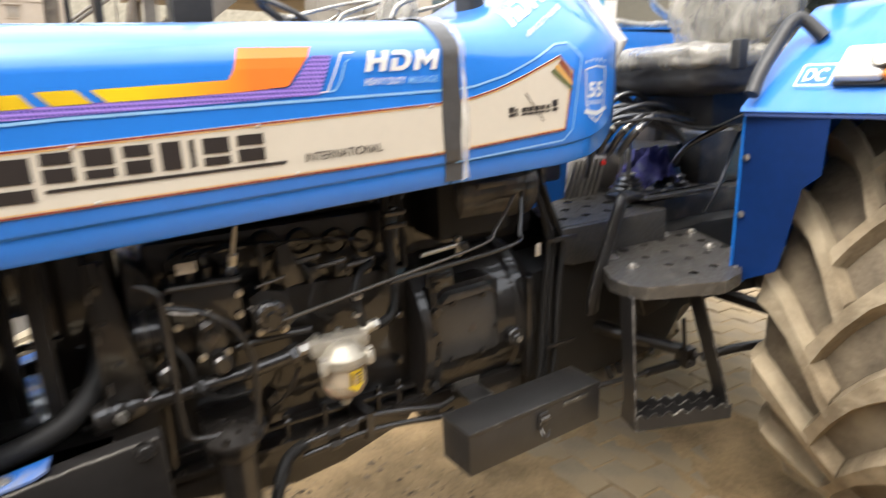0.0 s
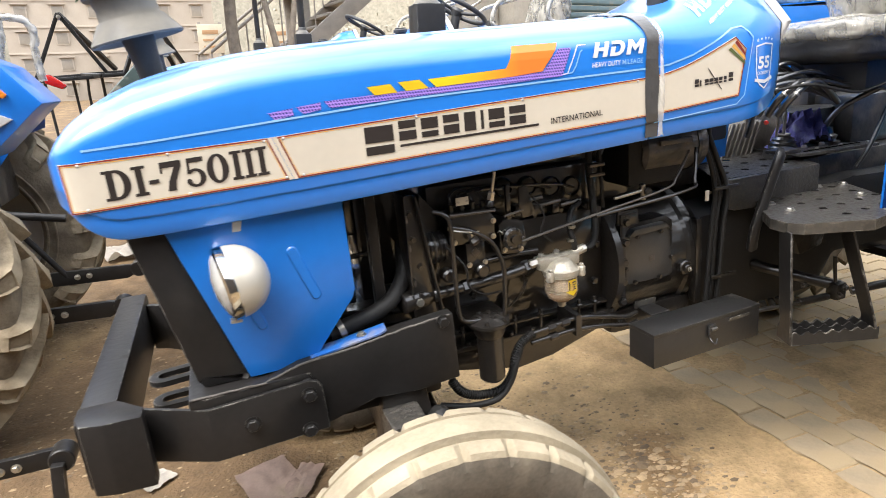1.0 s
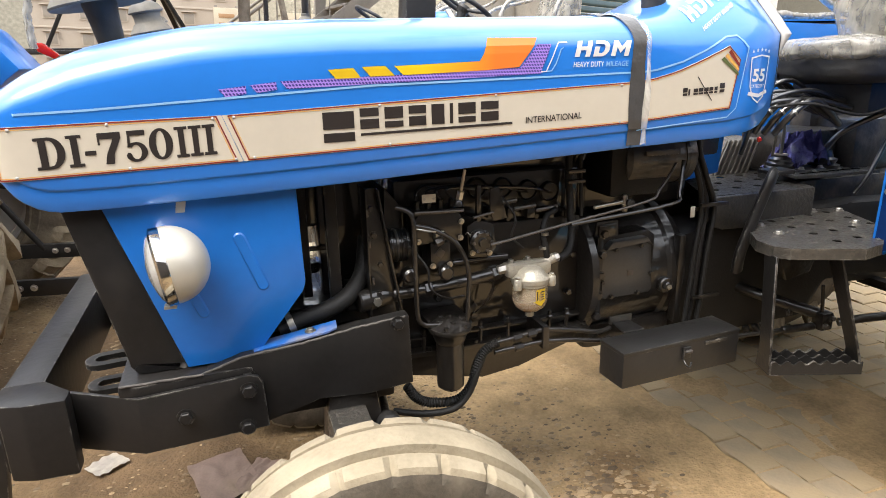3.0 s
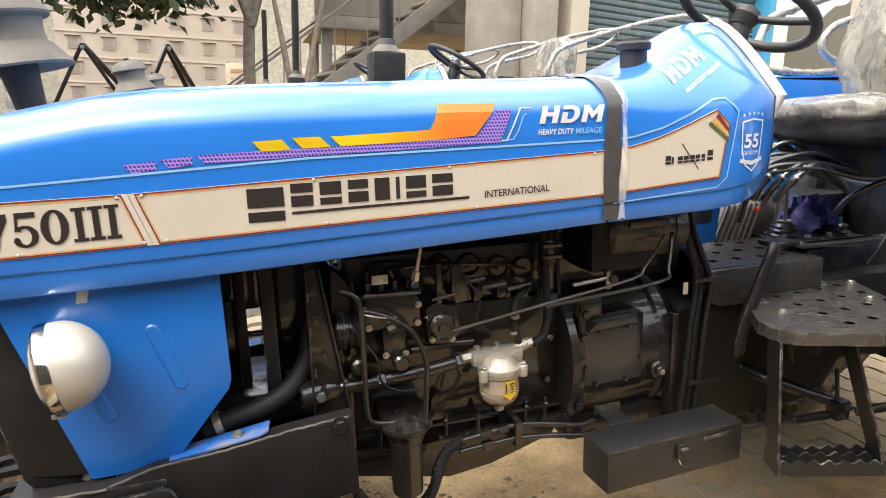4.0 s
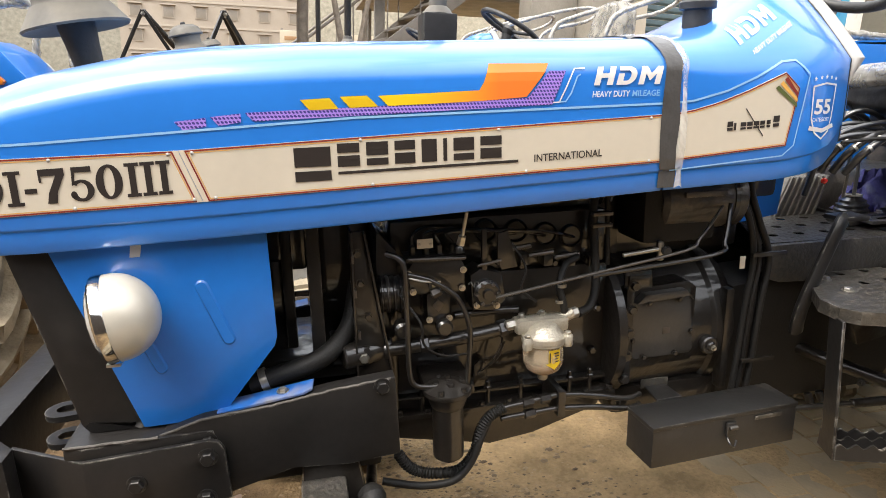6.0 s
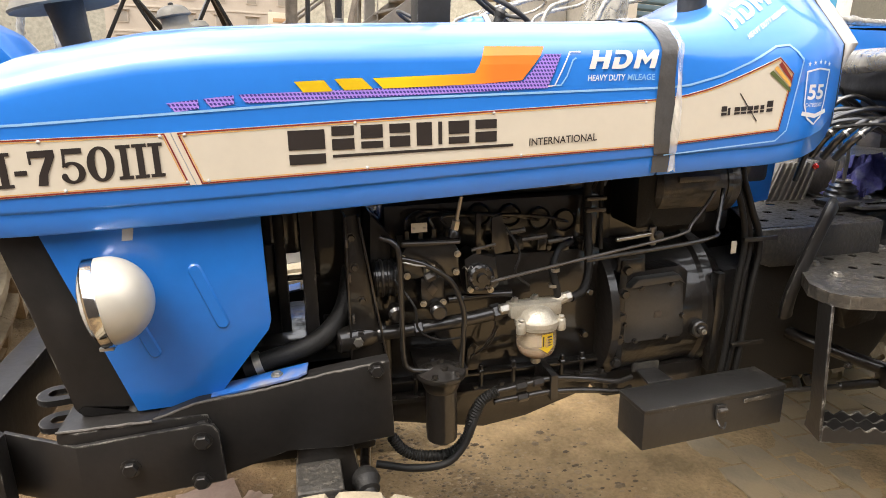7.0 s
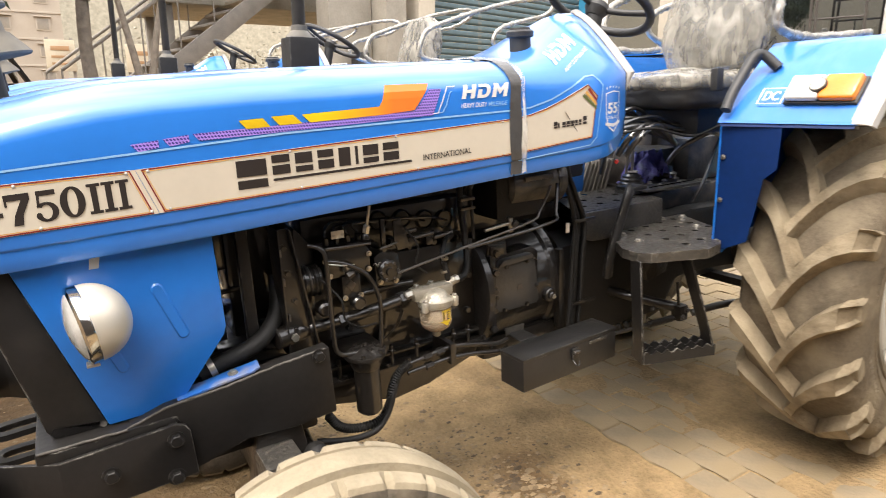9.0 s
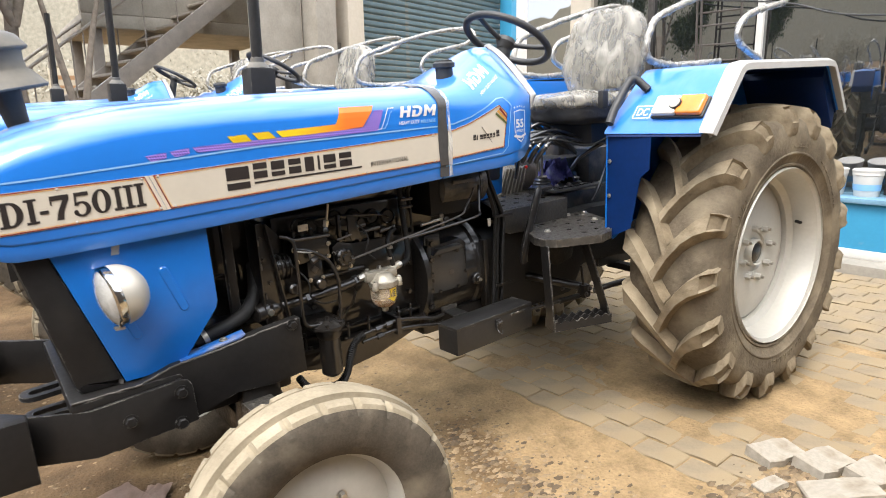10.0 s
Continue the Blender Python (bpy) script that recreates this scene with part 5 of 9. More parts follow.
    part("hydraulic_pipe", tube([(0.6, 0.1, 0.655), (0.68, 0.1, 0.66), (0.75, 0.1, 0.663), (0.85, 0.11, 0.648), (0.955, 0.12, 0.625), (1.0, 0.14, 0.62)], 0.0075, 10), ENGINE, tractor, "black hydraulic pipe")
    for x, z in ((0.655, 0.689), (0.7, 0.694), (0.66, 0.658)):
        part("pipe_nut", rod((x, 0.1, z), (x + 0.03, 0.1, z + 0.003), 0.0125, 6), ENGINE, tractor)
    part("pipe_bracket", box((0.745, 0.085, 0.645), (0.765, 0.2, 0.715), 0.004), ENGINE, tractor)
    part("ribbed_hose", tube([(0.34, 0.1, 0.6), (0.37, 0.1, 0.555), (0.42, 0.1, 0.532), (0.49, 0.1, 0.53), (0.53, 0.1, 0.57), (0.545, 0.1, 0.625), (0.57, 0.1, 0.665), (0.61, 0.1, 0.685)], 0.012, 10, 14, 0.0025), RUBBER, tractor, "ribbed black hydraulic hose")
    part("hydraulic_hose", tube([(0.3, 0.1, 0.53), (0.39, 0.085, 0.512), (0.47, 0.08, 0.515), (0.515, 0.085, 0.55), (0.54, 0.09, 0.6), (0.565, 0.1, 0.65)], 0.0095, 10), RUBBER, tractor, "black hydraulic hose")
    # canister under the tank cover
    can = part("air_cleaner", lathe([(0, 0), (0.07, 0), (0.085, 0.012), (0.085, 0.24), (0.07, 0.255), (0, 0.255)], along((1.07, 0.27, 1.15), (2, 0.27, 1.14)), 40), DUSTY_CAST, tractor, "black horizontal canister")
    part("tank_underside", box((0.9, 0.37, 0.97), (1.43, 0.62, 1.25), 0.02), ENGINE, tractor, "black fuel tank underside")
    part("tank_label", box((1.13, 0.2, 1.142), (1.215, 0.206, 1.158), 0.002), GREY_CASE, tractor, "worn grey label strip").rotation_euler = (0, radians(-2), 0)
    part("tank_case", box((1.02, 0.207, 1.04), (1.235, 0.36, 1.2), 0.02), RUBBER, tractor, "black casing under the tank")
    part("tank_strap", box((1.0, 0.362, 0.97), (1.03, 0.37, 1.25), 0.002), CAST, tractor)
    part("canister_label", box((1.12, 0.178, 1.165), (1.24, 0.186, 1.18), 0.002), ROD, can)
    part("canister_band", lathe([(0.086, 0), (0.088, 0.001), (0.088, 0.014), (0.086, 0.015)], along((1.27, 0.27, 1.148), (2, 0.27, 1.14)), 40, True), ENGINE, can)


def build_driveline(tractor):
    C = CENTRE
    # bell housing with flange and cover plate
    part("flywheel_flange", lathe([(0, 0), (0.19, 0), (0.205, 0.008), (0.205, 0.03), (0.19, 0.038), (0, 0.038)], along((0.925, C + 0.02, 0.8), (2, C + 0.02, 0.8)), 40), CAST, tractor, "black flywheel housing flange")
    part("bell_housing", lathe([(0, 0), (0.225, 0), (0.235, 0.008), (0.236, 0.03), (0.226, 0.045), (0.222, 0.08), (0.219, 0.2), (0.214, 0.26), (0.216, 0.29), (0.226, 0.3), (0.226, 0.33), (0.21, 0.345), (0.19, 0.38), (0, 0.38)], along((0.962, 0.425, 0.765), (2, 0.425, 0.765)), 64), CAST, tractor, "black cast clutch housing")
    part("cover_pad", prism([(0.992, 0.69), (1.2, 0.69), (1.2, 0.91), (1.17, 0.93), (0.99, 0.92)], 0.214, 0.3, 0.012), CAST, tractor)
    part("housing_foot", box((0.97, 0.24, 0.535), (1.3, 0.6, 0.62), 0.02), CAST, tractor)
    part("housing_rib", box((0.975, 0.19, 0.66), (0.998, 0.23, 0.93), 0.006), CAST, tractor)
    part("housing_rib", box((1.28, 0.195, 0.6), (1.305, 0.23, 0.9), 0.008), CAST, tractor)
    part("inspection_cover", prism([(1.0, 0.735), (1.01, 0.722), (1.176, 0.724), (1.186, 0.735), (1.172, 0.882), (1.162, 0.892), (1.0, 0.887), (0.986, 0.872)], 0.196, 0.216, 0.004), COVER_PAINT, tractor, "dark grey inspection cover plate")
    part("cover_lip", prism([(1.005, 0.885), (1.16, 0.895), (1.176, 0.882), (1.15, 0.913), (1.03, 0.908)], 0.186, 0.218, 0.003), COVER_PAINT, tractor)
    part("housing_window", box((0.985, 0.2, 0.925), (1.05, 0.222, 0.962), 0.006), ENGINE, tractor)
    part("window_frame", prism([(0.975, 0.915), (1.06, 0.92), (1.055, 0.972), (0.98, 0.97)], 0.208, 0.218, 0.003), CAST, tractor)
    part("cover_tag", box((1.09, 0.1945, 0.79), (1.112, 0.1955, 0.808), 0.0005), ROD, tractor)
    place_bolts("bolt", [(1.0, 0.195, 0.78), (1.035, 0.195, 0.728), (1.13, 0.195, 0.73), (1.176, 0.195, 0.79), (1.04, 0.19, 0.884), (1.13, 0.19, 0.888)], tractor, CAST, 0.0065, 0.009)
    place_bolts("bolt", [(0.962 + 0.004 * k, 0.17, 0.62 + 0.065 * k) for k in range(6)], tractor, CAST, 0.012, 0.014)
    part("starter", rod((1.24, 0.23, 0.738), (1.24, 0.192, 0.738), 0.026, 26), CAST, tractor, "black round boss")
    part("starter_cap", rod((1.24, 0.195, 0.738), (1.24, 0.182, 0.738), 0.014, 16), CAST, tractor)
    place_bolts("bolt", [(1.243, 0.182, 0.736)], tractor, STEEL, 0.006, 0.008)
    # case coloured with the darker hose black to paint the shade beneath the boards
    part("gearbox", prism([(1.33, 0.5), (1.36, 0.88), (2.1, 0.92), (2.75, 0.9), (2.8, 0.6), (2.45, 0.6), (2.2, 0.62), (2.03, 0.62), (1.985, 0.55), (1.94, 0.49), (1.5, 0.48)], 0.28, 0.5, 0.03), RUBBER, tractor, "black gearbox and rear axle case")
    part("axle_tube", rod((2.5, -0.2, 0.7), (2.5, 0.84, 0.7), 0.11, 28), CAST, tractor, "black rear axle tube")
    part("brake_drum", rod((2.5, -0.02, 0.7), (2.5, 0.12, 0.7), 0.19, 32), CAST, tractor)
    part("bulkhead", box((0.98, 0.53, 0.82), (1.62, 0.56, 1.2), 0.006), ENGINE, tractor, "black bulkhead behind the clutch housing")
    # breather elbow and linkage rods
    part("elbow", rod((1.07, 0.2, 0.998), (1.068, 0.2, 1.05), 0.009, 12), STEEL, tractor, "steel pipe elbow")
    part("elbow_arm", rod((0.962, 0.2, 1.02), (1.07, 0.2, 1.03), 0.0062, 10), STEEL, tractor)
    part("elbow_cap", rod((1.075, 0.188, 1.028), (1.075, 0.174, 1.028), 0.013, 12), VINYL, tractor)
    part("linkage_rod", tube([(0.588, 0.1, 0.973), (0.85, 0.1, 1.014), (1.078, 0.1, 1.05), (1.12, 0.11, 1.075), (1.2, 0.16, 1.12), (1.27, 0.22, 1.15)], 0.0042, 8, 4), ROD, tractor, "long bright linkage rod")
    part("linkage_rod", tube([(0.83, 0.1, 1.005), (0.876, 0.1, 1.009), (1.16, 0.1, 1.033), (1.2, 0.12, 1.06), (1.23, 0.15, 1.15)], 0.006, 8, 4), CAST, tractor, "black linkage pipe")
    # bundle of hoses that climbs to the dash
    for k, (dx, dy) in enumerate(((0, 0), (0.025, 0.01), (0.05, 0.0), (0.07, 0.03))):
        part("control_hose", tube([(1.3 + dx, 0.2 + dy, 0.45), (1.32 + dx, 0.19 + dy, 0.62), (1.335 + dx, 0.19 + dy, 0.85), (1.355 + dx, 0.2 + dy, 0.98), (1.33 + dx * 0.6, 0.2 + dy, 1.09), (1.3 + dx * 0.8, 0.22 + dy, 1.18), (1.31 + dx, 0.24, 1.26)], 0.0085, 10), RUBBER, tractor, "black control hose")
    for z in (0.99, 0.68):
        part("hose_clip", box((1.335, 0.176, z), (1.44, 0.186, z + 0.012), 0.002), ENGINE, tractor)
    part("cable_tag", box((1.3, 0.182, 0.96), (1.316, 0.185, 0.995), 0.001), CREAM, tractor, "small yellow cable tag")
    # tool box on its bracket
    tb = empty("toolbox", tractor)
    tb["label"] = "black sheet-metal tool box with latch"
    tb.matrix_basis = Matrix.Translation((0.958, 0, 0)) @ Matrix.Rotation(radians(3.5), 4, "Z") @ Matrix.Translation((-0.958, -0.008, 0))
    part("body", box((0.96, 0.008, 0.518), (1.395, 0.122, 0.622), 0.004), TIN, tb)
    part("lid", box((0.9585, 0.0065, 0.62), (1.3965, 0.1235, 0.632), 0.003), TIN, tb, "black lid")
    part("lid_hinge", rod((0.98, 0.125, 0.62), (1.37, 0.125, 0.62), 0.004, 10), TIN, tb)
    part("latch", box((1.172, -0.002, 0.575), (1.2, 0.006, 0.612), 0.003), TIN, tb, "black latch")
    part("hasp", rod((1.174, -0.006, 0.6), (1.198, -0.006, 0.6), 0.006, 10), ROD, tb)
    part("staple", tube([(1.178, 0.006, 0.572), (1.175, -0.012, 0.56), (1.187, -0.014, 0.552), (1.196, -0.01, 0.566)], 0.003, 8), TIN, tb)
    part("sticker", box((1.26, 0.004, 0.603), (1.345, 0.006, 0.614), 0.0005), PLATE, tb, "worn metal name strip")
    part("bracket", prism([(1.04, 0.118), (1.115, 0.122), (1.11, 0.2), (1.05, 0.2)], 0.632, 0.638, 0.001, "z"), TIN, tractor, "black steel tool box bracket")
    part("bracket_edge", prism([(1.036, 0.632), (1.118, 0.632), (1.118, 0.658), (1.036, 0.658)], 0.196, 0.202, 0.001), PLATE, tractor)


def perforated(outline, holes, r, z0, z1, n=14):
    """A plate with round holes punched right through it."""
    bm = bmesh.new()
    edges = []
    for loop in [outline] + [[(x + r * math.cos(2 * math.pi * k / n), y + r * math.sin(2 * math.pi * k / n)) for k in range(n)] for x, y in holes]:
        vs = [bm.verts.new((x, y, z0)) for x, y in loop]
        edges += [bm.edges.new((vs[k], vs[(k + 1) % len(vs)])) for k in range(len(vs))]
    bmesh.ops.triangle_fill(bm, edges=edges, use_beauty=True)
    inside = []
    for fc in bm.faces:
        c = fc.calc_center_median()
        if any((c.x - x) ** 2 + (c.y - y) ** 2 < r * r for x, y in holes):
            inside.append(fc)
    bmesh.ops.delete(bm, geom=inside, context="FACES")
    bmesh.ops.recalc_face_normals(bm, faces=bm.faces)
    ret = bmesh.ops.extrude_face_region(bm, geom=bm.faces[:])
    for v in ret["geom"]:
        if isinstance(v, bmesh.types.BMVert):
            v.co.z = z1
    bmesh.ops.recalc_face_normals(bm, faces=bm.faces)
    return bm


def step_plate(tractor):
    """Mounting step with its perforated plate, and the foot boards."""
    z = 0.905
    step = empty("mounting_step", tractor)
    step["label"] = "black mounting step under a perforated plate"
    plate = [(1.6, 0.27), (1.51, 0.155), (1.442, 0.05), (1.438, -0.02), (1.465, -0.058), (1.655, -0.14), (1.745, -0.12), (1.92, 0.01), (2.04, 0.31), (1.7, 0.36)]
    holes = [(1.652 + 0.09 * i + 0.004 * j, -0.046 + 0.088 * j + 0.008 * i) for i in range(4) for j in range(4)]
    holes = [(x, y) for x, y in holes if y > (x - 1.9) * 0.9 - 0.02 and abs(x - 1.896) + abs(y - 0.092) > 0.03]
    part("top_plate", perforated(plate, holes, 0.0135, z - 0.0025, z), PLATE, step, "worn perforated step plate")
    # black sheet added below the plate so that its holes look shaded
    shade_outline = [(1.7 + (x - 1.7) * 0.92, 0.11 + (y - 0.11) * 0.92) for x, y in plate]
    part("under_tray", prism(shade_outline, z - 0.033, z - 0.028, 0.001, "z"), PIT_SHADE, step, "black sheet added as shade under the step holes")
    rim = bmesh.new()
    for a, b in zip(plate[0:8], plate[1:9]):
        d = (Vector(b) - Vector(a)).normalized()
        n = Vector((-d.y, d.x)) * 0.006
        add_prism(rim, [a, b, (b[0] + n.x, b[1] + n.y), (a[0] + n.x, a[1] + n.y)], z - 0.034, z - 0.0025, 0, "z")
    part("skirt", rim, PLATE, step)
    place_bolts("bolt", [(1.582, 0.182, z), (1.562, 0.085, z), (1.897, 0.267, z), (1.99, 0.24, z), (1.89, 0.092, z)], step, STEEL, 0.012, 0.01, (0, 0, 1), "bright zinc-plated bolt")
    # legs of flat bar and a tread with scalloped edges
    tread = pose(1.452, -0.052, 0, 0, 0, -18.7)
    for foot, head in ((0.0, -0.022), (0.281, 0.166)):
        bm = bmesh.new()
        rows = []
        for z0, x0, y0, y1 in ((0.878, head, 0.0, 0.072), (0.56, foot + (head - foot) * 0.12, 0.0, 0.066), (0.496, foot, 0.0, 0.085)):
            rows.append([bm.verts.new(tread @ Vector((x0 + t, y, z0))) for t, y in ((-0.004, y0), (0.004, y0), (0.004, y1), (-0.004, y1))])
        for p, q in zip(rows, rows[1:]):
            for i in range(4):
                bm.faces.new((p[i], p[(i + 1) % 4], q[(i + 1) % 4], q[i]))
        bm.faces.new(rows[0])
        bm.faces.new(rows[-1][::-1])
        bmesh.ops.recalc_face_normals(bm, faces=bm.faces)
        bmesh.ops.bevel(bm, geom=bm.edges[:], offset=0.002, segments=1, affect="EDGES")
        part("leg", bm, BLACK, step, "black flat-bar leg")
    for y in (0.0, 0.042, 0.083):
        n = 56
        poly = [(0.281 * k / n, 0.538 + 0.006 * math.sin(k * 0.785)) for k in range(n + 1)] + [(0.281, 0.497), (0.0, 0.497)]
        bm = prism(poly, y - 0.003, y + 0.003)
        bmesh.ops.transform(bm, verts=bm.verts[:], matrix=tread)
        part("tread_edge", bm, BLACK, step, "scalloped steel tread bar")
    part("tread_base", box((0.0, 0.0, 0.497), (0.281, 0.085, 0.503), 0.002, tread), PLATE, step)
    # raised foot board by the gearbox
    board = [(1.43, 0.27), (1.78, 0.25), (1.87, 0.25), (1.97, 0.66), (1.62, 0.66)]
    holes = [(1.532 + 0.091 * i + 0.045 * (j % 2) + 0.045 * j, 0.345 + 0.093 * j) for i in range(4) for j in range(3)]
    holes = [(x, y) for x, y in holes if x < 1.86 + 0.2 * (y - 0.25)]
    part("foot_board", perforated(board, holes, 0.0155, 0.9975, 1.0), PLATE, tractor, "worn perforated foot board")
    # black slab added as the shade below the foot board's holes
    part("board_support", box((1.5, 0.28, 0.93), (1.86, 0.64, 0.96), 0.01), PIT_SHADE, tractor)
    part("board_drop", prism([(1.422, 0.992), (1.43, 1.0), (1.87, 1.0), (1.87, 0.875), (1.49, 0.885), (1.445, 0.9), (1.424, 0.935)], 0.243, 0.262, 0.006), PLATE, tractor)
    part("pedal_arm", tube([(1.6, 0.17, 1.08), (1.568, 0.15, 1.06), (1.532, 0.15, 0.97), (1.49, 0.15, 0.86), (1.478, 0.15, 0.81), (1.485, 0.16, 0.77)], 0.016, 12, 7, 0, 60, 1.5), BLACK, tractor, "black bent pedal arm")
    part("pedal", box((1.58, 0.15, 1.075), (1.67, 0.22, 1.09), 0.006), BLACK, tractor)
    part("right_board", prism([(1.42, 0.66), (1.95, 0.64), (1.98, 1.0), (1.45, 1.0)], 0.9, 0.908, 0.003, "z"), PLATE, tractor)
    part("under_bracket", prism([(1.6, 0.86), (1.8, 0.86), (1.76, 0.74), (1.66, 0.72)], 0.12, 0.18, 0.01), CAST, tractor)
    part("brake_rod", rod((1.36, 0.12, 0.56), (1.66, 0.08, 0.564), 0.008, 10), CAST, tractor, "long black brake rod")
    part("rod_sleeve", rod((1.63, 0.085, 0.563), (1.75, 0.07, 0.566), 0.013, 12), CAST, tractor, "thick rod sleeve")
    part("rod_clevis", box((1.752, 0.04, 0.556), (1.8, 0.085, 0.618), 0.008), CAST, tractor)
    part("rod_end", rod((1.768, 0.06, 0.61), (1.766, 0.07, 0.71), 0.006, 10), CAST, tractor)
    part("cross_arm", tube([(1.79, 0.06, 0.6), (1.72, 0.13, 0.62), (1.66, 0.2, 0.64), (1.62, 0.29, 0.65)], 0.02, 12), CAST, tractor, "black cast cross arm")
    place_bolts("bolt", [(1.765, 0.04, 0.575), (1.788, 0.04, 0.6), (1.7, 0.13, 0.6)], tractor, ROD, 0.009, 0.012)
    for k, x in enumerate((1.66, 1.7, 1.735)):
        part("lug_stub", rod((x, 0.27, 0.5), (x + 0.01, 0.26, 0.462 + 0.008 * k), 0.012, 10), RUBBER, tractor)
    part("bent_bracket", tube([(1.82, 0.04, 0.58), (1.9, 0.0, 0.6), (1.98, -0.04, 0.61), (2.1, -0.04, 0.58)], 0.014, 10), CAST, tractor)


def wheel_matrix(x, y, z, out):
    """Puts a lathe's z along the axle, pointing outwards (out: -1 near side, 1 far side)."""
    return Matrix.Translation((x, y, z)) @ (Matrix.Rotation(radians(90), 4, "X") if out < 0 else Matrix.Rotation(radians(-90), 4, "X"))


def rear_wheel(tractor):
    R, B, RR = 0.7, 0.64, 0.405
    wheel = empty("rear_wheel", tractor)
    wheel["label"] = "large rear wheel with deep-lugged muddy tyre"
    half = [(RR - 0.01, 0.135), (RR, 0.15), (0.418, 0.16), (0.422, 0.166), (0.43, 0.167), (0.434, 0.163), (0.47, 0.176), (0.474, 0.181), (0.48, 0.182), (0.484, 0.179), (0.54, 0.184), (0.58, 0.18), (0.615, 0.168), (0.633, 0.15), (B, 0.11), (B + 0.004, 0.05), (B + 0.005, 0)]
    prof = half + [(r, -h) for r, h in half[-2::-1]]
    part("tyre", lathe([(r, h * 1.16 - 0.03) for r, h in prof], None, 96), SIDEWALL, wheel, "dusty tyre carcass")
    count = 17
    for s in (1, -1):
        bm = bmesh.new()
        rows = []
        steps = ((0.0, -0.03, R - 0.003, 0.037), (0.05, -0.012, R, 0.036), (0.11, 0.006, R, 0.033), (0.2, 0.035, R, 0.031), (0.3, 0.078, R - 0.001, 0.032), (0.372, 0.12, R - 0.004, 0.036), (0.418, 0.16, R - 0.012, 0.042),
                 (0.434, 0.183, R - 0.045, 0.043), (0.445, 0.192, R - 0.085, 0.036), (0.455, 0.187, R - 0.125, 0.024))
        for phi, h, rt, w in steps:
            rb = B - 0.008 if h < 0.15 else B - 0.02 - (h - 0.15) * 1.8
            rb = min(rb, rt - 0.006)
            row = []
            for r, ww in ((rb, w * 1.55), (rt - 0.012, w * 1.06), (rt, w * 0.9), (rt, -w * 0.9), (rt - 0.012, -w * 1.06), (rb, -w * 1.55)):
                hh = h if r > rb + 1e-6 else min(h, 0.178)
                a = -phi * 0.95 + ww / R
                row.append(bm.verts.new((r * math.cos(a), r * math.sin(a), s * hh)))
            rows.append(row)
        pocket = []
        for j, (p, q) in enumerate(zip(rows, rows[1:])):
            for i in range(5):
                fc = bm.faces.new((p[i], p[i + 1], q[i + 1], q[i]))
                if i == 2 and j in (6, 7):
                    pocket.append(fc)
        bm.faces.new(rows[0])
        bm.faces.new(rows[-1][::-1])
        bmesh.ops.recalc_face_normals(bm, faces=bm.faces)
        bmesh.ops.inset_region(bm, faces=pocket, thickness=0.009, depth=-0.011)
        for v in bm.verts:
            q = v.co * 14
            v.co.z = v.co.z * 1.16 - 0.03
            v.co += 0.004 * noise.noise_vector(q)
        first = None
        for k in range(count):
            if first is None:
                first = ob = part("lug", bm, TYRE, wheel, "", 30)
            else:
                ob = new("lug", first.data)
                ob.parent = wheel
            ob.matrix_basis = Matrix.Rotation(2 * math.pi * (k + (0.5 if s > 0 else 0)) / count, 4, "Z")
    bm = bmesh.new()
    rng = random.Random(8)
    for a0, count_marks, r0, high in ((20, 9, 0.5, 0.034), (75, 6, 0.505, 0.022), (140, 9, 0.5, 0.034), (200, 7, 0.505, 0.022), (260, 9, 0.5, 0.034), (320, 6, 0.505, 0.022)):
        for k in range(count_marks):
            a = radians(a0 + k * high * 125)
            w = high * rng.uniform(0.28, 0.36)
            turn = Matrix.Rotation(a, 4, "Z")
            for lo, hi in (((r0, -w, 0.176), (r0 + high, -w * 0.3, 0.183)), ((r0, w * 0.3, 0.176), (r0 + high, w, 0.183)), ((r0 + high * rng.choice((0, 0.4, 0.8)), -w, 0.176), (r0 + high, w, 0.1825))):
                add_box(bm, (lo[0], lo[1], lo[2] * 1.16 - 0.03), (hi[0], hi[1], hi[2] * 1.16 - 0.0295), 0, turn)
    part("sidewall_mark", bm, SIDEWALL, wheel, "raised worn mould marks")["kind"] = "stuff"
    rim = [(RR + 0.004, 0.166), (RR + 0.006, 0.158), (RR - 0.004, 0.152), (RR - 0.012, 0.148), (RR - 0.018, 0.13), (RR - 0.03, 0.1), (RR - 0.034, 0.04), (RR - 0.06, 0.02), (RR - 0.06, -0.04), (RR - 0.034, -0.06), (RR - 0.02, -0.13), (RR, -0.152), (RR + 0.006, -0.158)]
    part("rim", lathe(rim + [(RR + 0.01, -0.15), (RR - 0.006, -0.1), (RR - 0.006, 0.12), (RR + 0.01, 0.152)], None, 72, True), RIM, wheel, "silver-painted steel rim")
    disc = [(0.34, -0.012), (0.335, 0.0), (0.3, 0.012), (0.25, 0.03), (0.17, 0.034), (0.1, 0.03), (0.095, 0.02), (0.07, 0.02), (0.07, -0.01), (0.3, -0.01)]
    part("disc", lathe(disc, None, 48, True), RIM, wheel, "silver dished wheel centre")
    part("hub", lathe([(0.068, 0.0), (0.066, 0.04), (0.06, 0.05), (0.054, 0.046), (0.052, 0.028), (0, 0.028)], None, 32), RIM, wheel, "silver hub centre")
    part("hub_bore", lathe([(0.046, 0.028), (0.046, 0.04), (0.036, 0.046), (0, 0.046)], None, 24), CAST, wheel, "dark axle end")
    first = None
    for k in range(8):
        a = 2 * math.pi * k / 8 + 0.2
        bm = bolt_bm(0.016, 0.03)
        if first is None:
            first = ob = part("wheel_nut", bm, RIM, wheel)
        else:
            bm.free()
            ob = new("wheel_nut", first.data)
